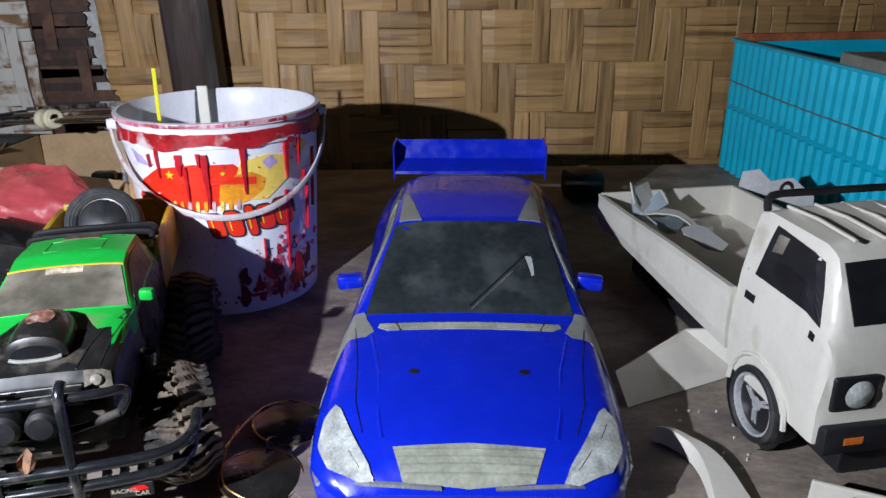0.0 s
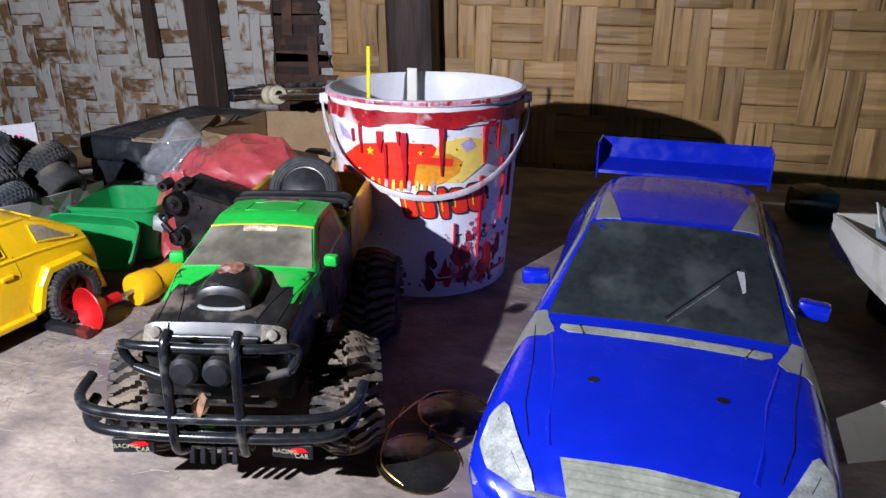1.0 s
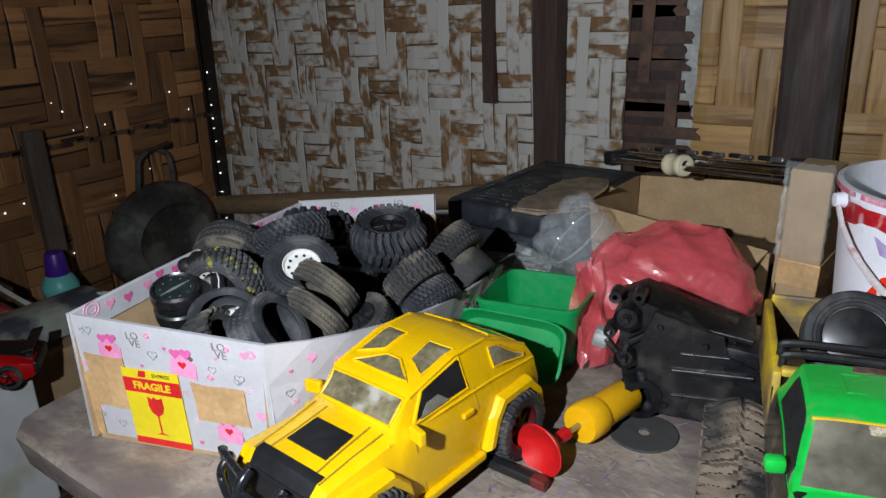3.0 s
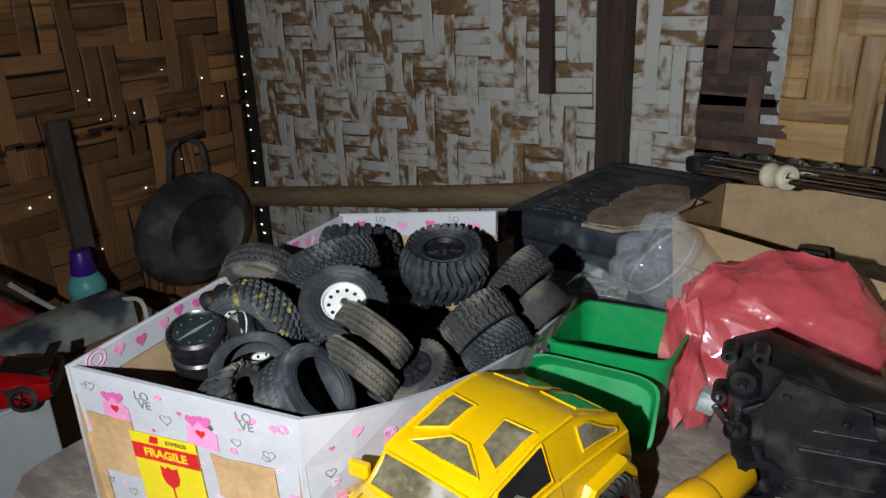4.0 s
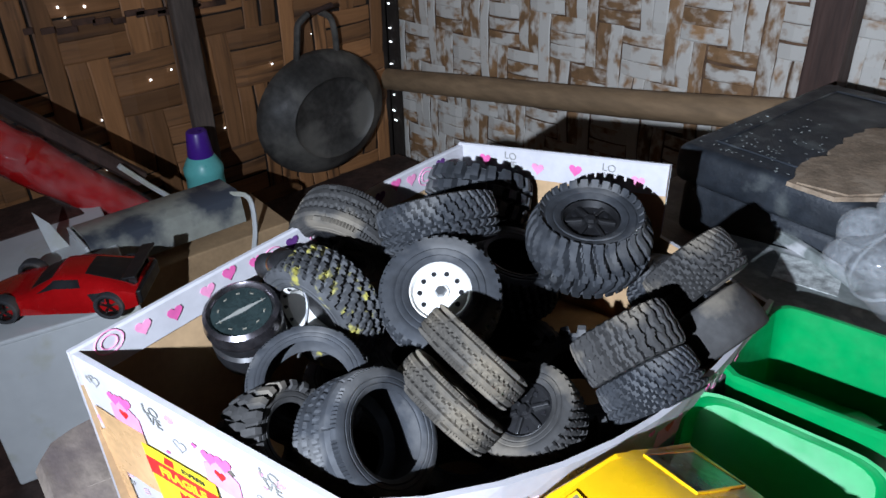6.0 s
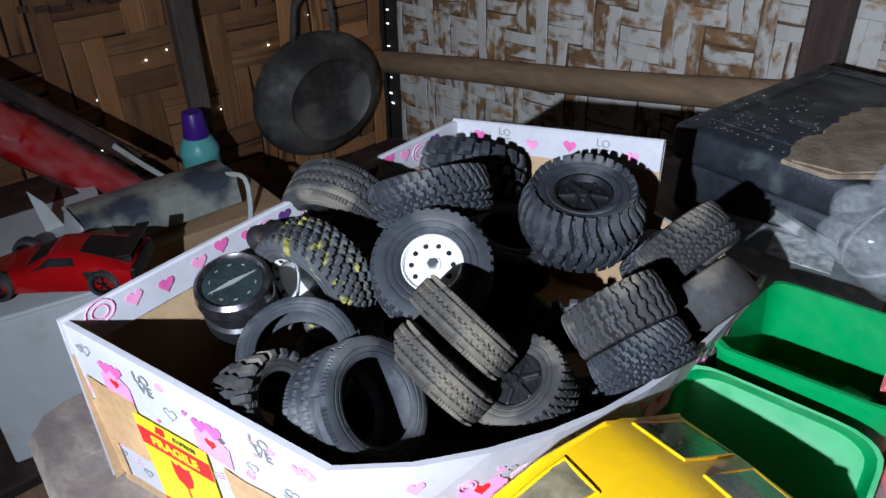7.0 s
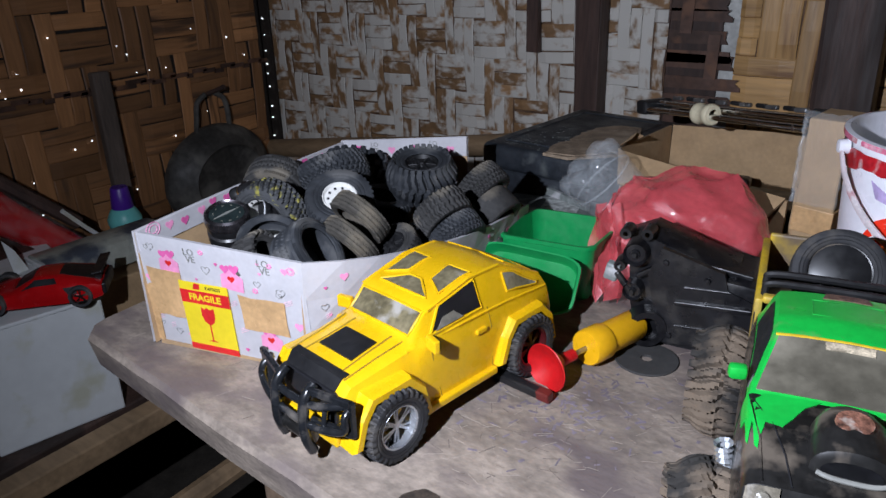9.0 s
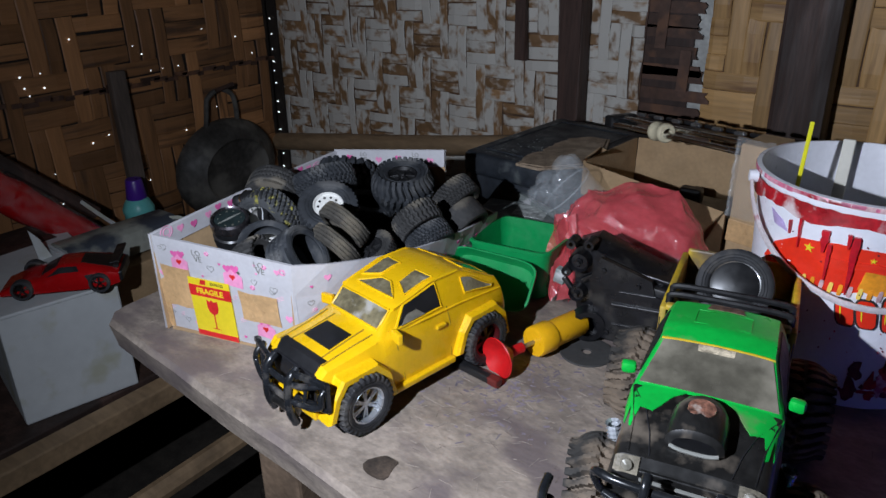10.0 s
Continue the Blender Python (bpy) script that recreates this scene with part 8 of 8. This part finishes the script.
trim = thing("plastic_trough", pose(-1.298, 0.616, 0.620, 0, 0, -2), "worn grey plastic trough, paint flaking, upside down", "trough")
part("shell", add_rings(bmesh.new(), [[(x, y, z) for x, z in ((-0.045, -0.02), (-0.04, 0.016), (-0.03, 0.022), (0.02, 0.024), (0.03, 0.018), (0.035, -0.02), (0.031, -0.02), (0.027, 0.015), (0.018, 0.02), (-0.03, 0.018), (-0.037, 0.013), (-0.041, -0.02))] for y in (-0.1, -0.05, 0.0, 0.05, 0.1)]), material("flaking_grey", (0.36, 0.37, 0.32), 0.5, vary=0.15, scale=14, dirt=(0.06, 0.07, 0.09), dirt_amount=0.4, dirt_scale=14), trim, "", True)
part("end_lip", box_bm((0.07, 0.004, 0.036), (-0.005, -0.1, 0.0), (12, 0, 0), 0.001), WALLWHITE, trim, "pale folded end")
part("wire_leg", add_tube(bmesh.new(), smooth_line([(0.02, 0.09, 0.02), (0.045, 0.105, 0.018), (0.06, 0.10, -0.02), (0.06, 0.09, -0.06)], 4), 0.0035, 6), WALLWHITE, trim, "bent pale wire leg")
under = thing("brown_carton", pose(-1.30, 0.66, 0.44), "brown cardboard box under the trough", "box")
part("body", add_box(bmesh.new(), (0.12, 0.22, 0.150), (0, 0, 0.075), (0, 0, -4), 0.002), CARD, under)
bottle = thing("bottle", pose(-1.487, 0.766, 0.44) @ Matrix.Scale(0.93, 4), "mint bottle with a violet cap standing upside-up", "bottle")
part("body", add_lathe(bmesh.new(), [(0, 0), (0.03, 0), (0.033, 0.006), (0.033, 0.13), (0.032, 0.15), (0.034, 0.155), (0.034, 0.165), (0.026, 0.182), (0.02, 0.188)], 28), BOTTLE_TEAL, bottle, "", True)
part("cap", add_lathe(bmesh.new(), [(0.021, 0.186), (0.022, 0.19), (0.0175, 0.23), (0.016, 0.232), (0, 0.232)], 24), BOTTLE_PURPLE, bottle, "violet cap", True)
stake = thing("wooden_stake", pose(-1.535, 0.800, 0.44, -3, -6, 0), "grey weathered wooden stake leaning on the wall", "stake")
part("shaft", add_box(bmesh.new(), (0.02, 0.036, 0.42), (0, 0, 0.21), (0, 0, 0), 0.004), material("grey_wood", (0.10, 0.075, 0.06), 0.8, vary=0.35, bump=0.5, stretch=(1, 1, 0.15)), stake)
pan = thing("frying_pan", pose(-1.577, 1.066, 0.583, 0, 90, 0), "sooty round cooking pan hanging on the bamboo wall", "pan")
part("bowl", add_lathe(bmesh.new(), [(0.0, 0.030), (0.08, 0.032), (0.088, 0.036), (0.092, 0.040), (0.096, 0.036), (0.115, 0.026), (0.140, 0.006), (0.143, -0.004), (0.143, -0.010), (0.11, 0.006), (0.08, 0.020), (0, 0.024)], 48, Matrix.Diagonal((0.84, 1, 1, 1))), SOOT, pan, "", True)
for s in (-1, 1):
    part("handle", add_tube(bmesh.new(), smooth_line([(-0.11, s * 0.045, -0.004), (-0.145, s * 0.042, 0.0), (-0.175, s * 0.035, 0.0), (-0.19, s * 0.012, 0.0)], 4), 0.006, 8), SOOT, pan, "", True)
part("peg", add_tube(bmesh.new(), [(-0.18, 0.0, -0.03), (-0.205, 0.02, 0.03)], 0.005, 8), DARK_WOOD, pan)
wrap = thing("wrapped_roll", pose(0, 0, 0), "long red roll wrapped in clear film", "roll")
line = smooth_line([(-1.53, 0.10, 1.08), (-1.47, 0.36, 0.86), (-1.44, 0.49, 0.725), (-1.40, 0.625, 0.59)], 7)
bm = add_tube(bmesh.new(), line, [0.05 - 0.0012 * i for i in range(22)], 20)
crumple(bm, 0.005, 30.0, 9)
part("roll", bm, GLOSS_RED, wrap, "", True)
bm = add_tube(bmesh.new(), line, [0.054 - 0.0012 * i for i in range(22)], 20)
crumple(bm, 0.007, 25.0, 11)
part("film", bm, clear("wrap_film", (0.8, 0.8, 0.8), 0.08, 0.05, 0.4), wrap, "crinkled clear film", True)
part("dark_edge", add_tube(bmesh.new(), [p + Vector((-0.02, 0.02, 0.045)) for p in line], 0.012, 8), DARK_WOOD, wrap, "dark strip along the roll")
prop = thing("support_block", pose(-1.43, 0.25, 0.44), "dark wooden block under the roll", "block")
part("block", add_box(bmesh.new(), (0.1, 0.5, 0.19), (0, 0.05, 0.095), (0, 0, 0), 0.004), DARK_WOOD, prop)
tagged(part("white_strip", add_tube(bmesh.new(), smooth_line([(-1.40, 0.612, 0.672), (-1.40, 0.645, 0.632), (-1.40, 0.674, 0.600)], 4), 0.004, 6), WALLWHITE), "thin white plastic strip on the trough", "strip")
tagged(part("white_wedge", add_prism(bmesh.new(), [(-0.008, 0.075), (0.006, 0.055), (0.026, 0.0), (0.0, 0.0)], 0.002, Matrix.Translation((-1.31, 0.483, 0.61)) @ pose(0, 0, 0, 90, 0, 90)), WALLWHITE), "white plastic wedge behind the sports car", "plastic part")
tagged(part("floor_pole", add_tube(bmesh.new(), [(-1.02, -0.2, 0.30), (-0.98, 0.9, 0.36)], 0.018, 10), POLE), "weathered pole under the shelf", "pole", kind="structure")
block = thing("floor_rubble", pose(-0.9, 0.5, 0), "dark rubble on the floor under the bench", "rubble", kind="stuff")
bm = bmesh.new()
rng = random.Random(8)
for k in range(40):
    s = rng.uniform(0.02, 0.06)
    add_box(bm, (s, s * rng.uniform(0.5, 1), s * 0.6), (rng.uniform(-0.3, 0.5), rng.uniform(-0.4, 0.5), s * 0.3), (0, 0, rng.uniform(0, 90)), s * 0.1, 1)
part("rubble", bm, EARTH, block)
# ---- the woven walls, piece by piece ----
woven("wall_back", pose(-0.518, 1.285, 0.55, 90, 0, 0), 2.2, 0.93, 0.029, BAMBOO_NEW, "pale new bamboo matting wall woven in blocks", (0, 1.05, 0.05, 0.55), 1, gap=0.99, widths=(0.95, 0.98, 1.0, 1.0, 1.03), back=MAT_BACK)
woven("wall_back_old", pose(-1.62, 1.277, 0.3, 90, 0, 0), 0.92, 1.0, 0.0235, BAMBOO_WHITEWASH, "old bamboo matting wall with flaking whitewash", (0.0, 0.92, 0.12, 0.75), 2, gap=1.0, tilt=2, widths=(0.85, 0.93, 1.0, 1.0, 1.05), back=MAT_BACK)
woven("wall_back_flaked", pose(-0.735, 1.273, 0.45, 90, 0, 0), 0.108, 0.85, 0.0215, BAMBOO_WHITEWASH, "flaking whitewashed strip of bamboo matting wall", (0, 0.2, 0.1, 0.6), 3, gap=0.99, widths=(0.85, 0.95, 1.0, 1.05), back=MAT_BACK)
# a smoke-dark patch of ragged strips on a whitewashed lining
lining = tagged(part("wall_lining", box_bm((0.15, 0.006, 0.95), (-0.566, 1.2915, 0.925)), LINING), "whitewashed lining behind the ragged dark matting", "wall", kind="structure")
rng = random.Random(9)
# dark sheet added behind the strips, so that their gaps look unlit
part("bamboo_sheet", box_bm((0.112, 0.002, 0.95), (-0.598, 1.2828, 0.925)), DARK_WOOD, lining, "dark sheet added so the gaps between strips look unlit")
for k in range(26):
    z = 0.56 + 0.0245 * k
    x0, x1 = -0.652 + rng.uniform(-0.012, 0.012), -0.504 + rng.uniform(-0.020, 0.005) - 0.17 * (z - 0.835)
    h = 0.0114 * rng.uniform(0.85, 1.12) * (0.92 if k % 4 == 2 else 1)
    ends = [(x1, -h * 0.8), (x1 + rng.uniform(-0.006, 0.003), -h * 0.2), (x1 + rng.uniform(-0.01, 0.004), h * 0.4), (x1 - 0.003, h)]
    part("bamboo_strip", add_prism(bmesh.new(), [(x0, -h)] + ends + [(x0, h)], 0.002, pose(0, 1.281, z, 90, rng.uniform(-1, 1), 0)), BAMBOO_DARK, lining)
for x, z0, z1 in ((-0.637, 0.55, 1.2), (-0.615, 0.55, 0.81), (-0.596, 0.93, 1.2), (-0.573, 0.56, 0.64), (-0.552, 0.86, 0.93)):
    part("bamboo_strip", box_bm((0.019, 0.002, z1 - z0), (x, 1.2765, (z0 + z1) / 2), (0, 1.2, 0)), BAMBOO_DARK, lining)
woven("wall_left", pose(-1.61, -1.2, 0.15, 90, 0, 90), 2.46, 1.3, 0.034, BAMBOO_BROWN, "brown bamboo matting wall with small gaps", (1.75, 2.46, 0.2, 0.85), 4, gap=0.99, drop=0.006, widths=(0.85, 0.95, 1.0, 1.0))
# a dark seam where two mats overlap
bm = bmesh.new()
for k in range(26):
    add_box(bm, (0.003, rng.uniform(0.012, 0.05), 0.009), (-1.6025, 0.6 + 0.026 * k, 0.822 - 0.004 * (k % 3)), (0, 0, 0))
tagged(part("seam", bm, BAMBOO_DARK), "dark broken seam between two bamboo mats", "wall seam", kind="structure")
# small glowing chips stand in for daylight through pinholes of the matting
DAY = bpy.data.materials.new("daylight")
DAY.use_nodes = True
DAY.node_tree.nodes["Principled BSDF"].inputs["Emission Color"].default_value = (0.9, 0.95, 1.0, 1)
DAY.node_tree.nodes["Principled BSDF"].inputs["Emission Strength"].default_value = 2.0
bm = bmesh.new()
for k in range(26):
    y, z = rng.uniform(0.6, 1.25), rng.choice((0.835, 0.85, 0.9, 0.88, 0.92, 0.6, 0.68, 0.72)) + rng.uniform(-0.012, 0.012)
    r = rng.uniform(0.001, 0.0022)
    bmesh.ops.create_cone(bm, cap_ends=True, segments=7, radius1=r, radius2=r * 0.8, depth=0.001, matrix=pose(-1.6045, y, z, 0, 90, 0))
for k in range(13):
    z = 0.5 + 0.035 * k + rng.uniform(-0.012, 0.012)
    add_box(bm, (rng.uniform(0.002, 0.008), 0.002, rng.uniform(0.0008, 0.0026)), (-1.598 + rng.uniform(-0.003, 0.003), 1.258, z), (0, rng.uniform(-20, 20), 0))
tagged(part("glow_specks", bm, DAY), "glowing specks standing in for daylight pinholes in the matting", "light gap", kind="stuff")
# solid near-black strip paints the unlit gap where the walls meet
tagged(part("corner_gap", box_bm((0.03, 0.006, 0.7), (-1.597, 1.266, 0.75)), SHADE), "solid near-black strip for the unlit corner gap", "wall", kind="structure")
# sheets added behind the matting to stop sky light leaking at its edges
tagged(part("wall_backing", box_bm((4.6, 0.03, 2.6), (0.45, 1.325, 1.28)), SHADE), "near-black sheet added behind the matting to block the sky", "wall", kind="structure")
tagged(part("wall_left_upper", box_bm((0.03, 4.2, 2.6), (-1.66, -0.69, 1.28)), SHADE), "near-black sheet added beyond the left wall to block the sky", "wall", kind="structure")
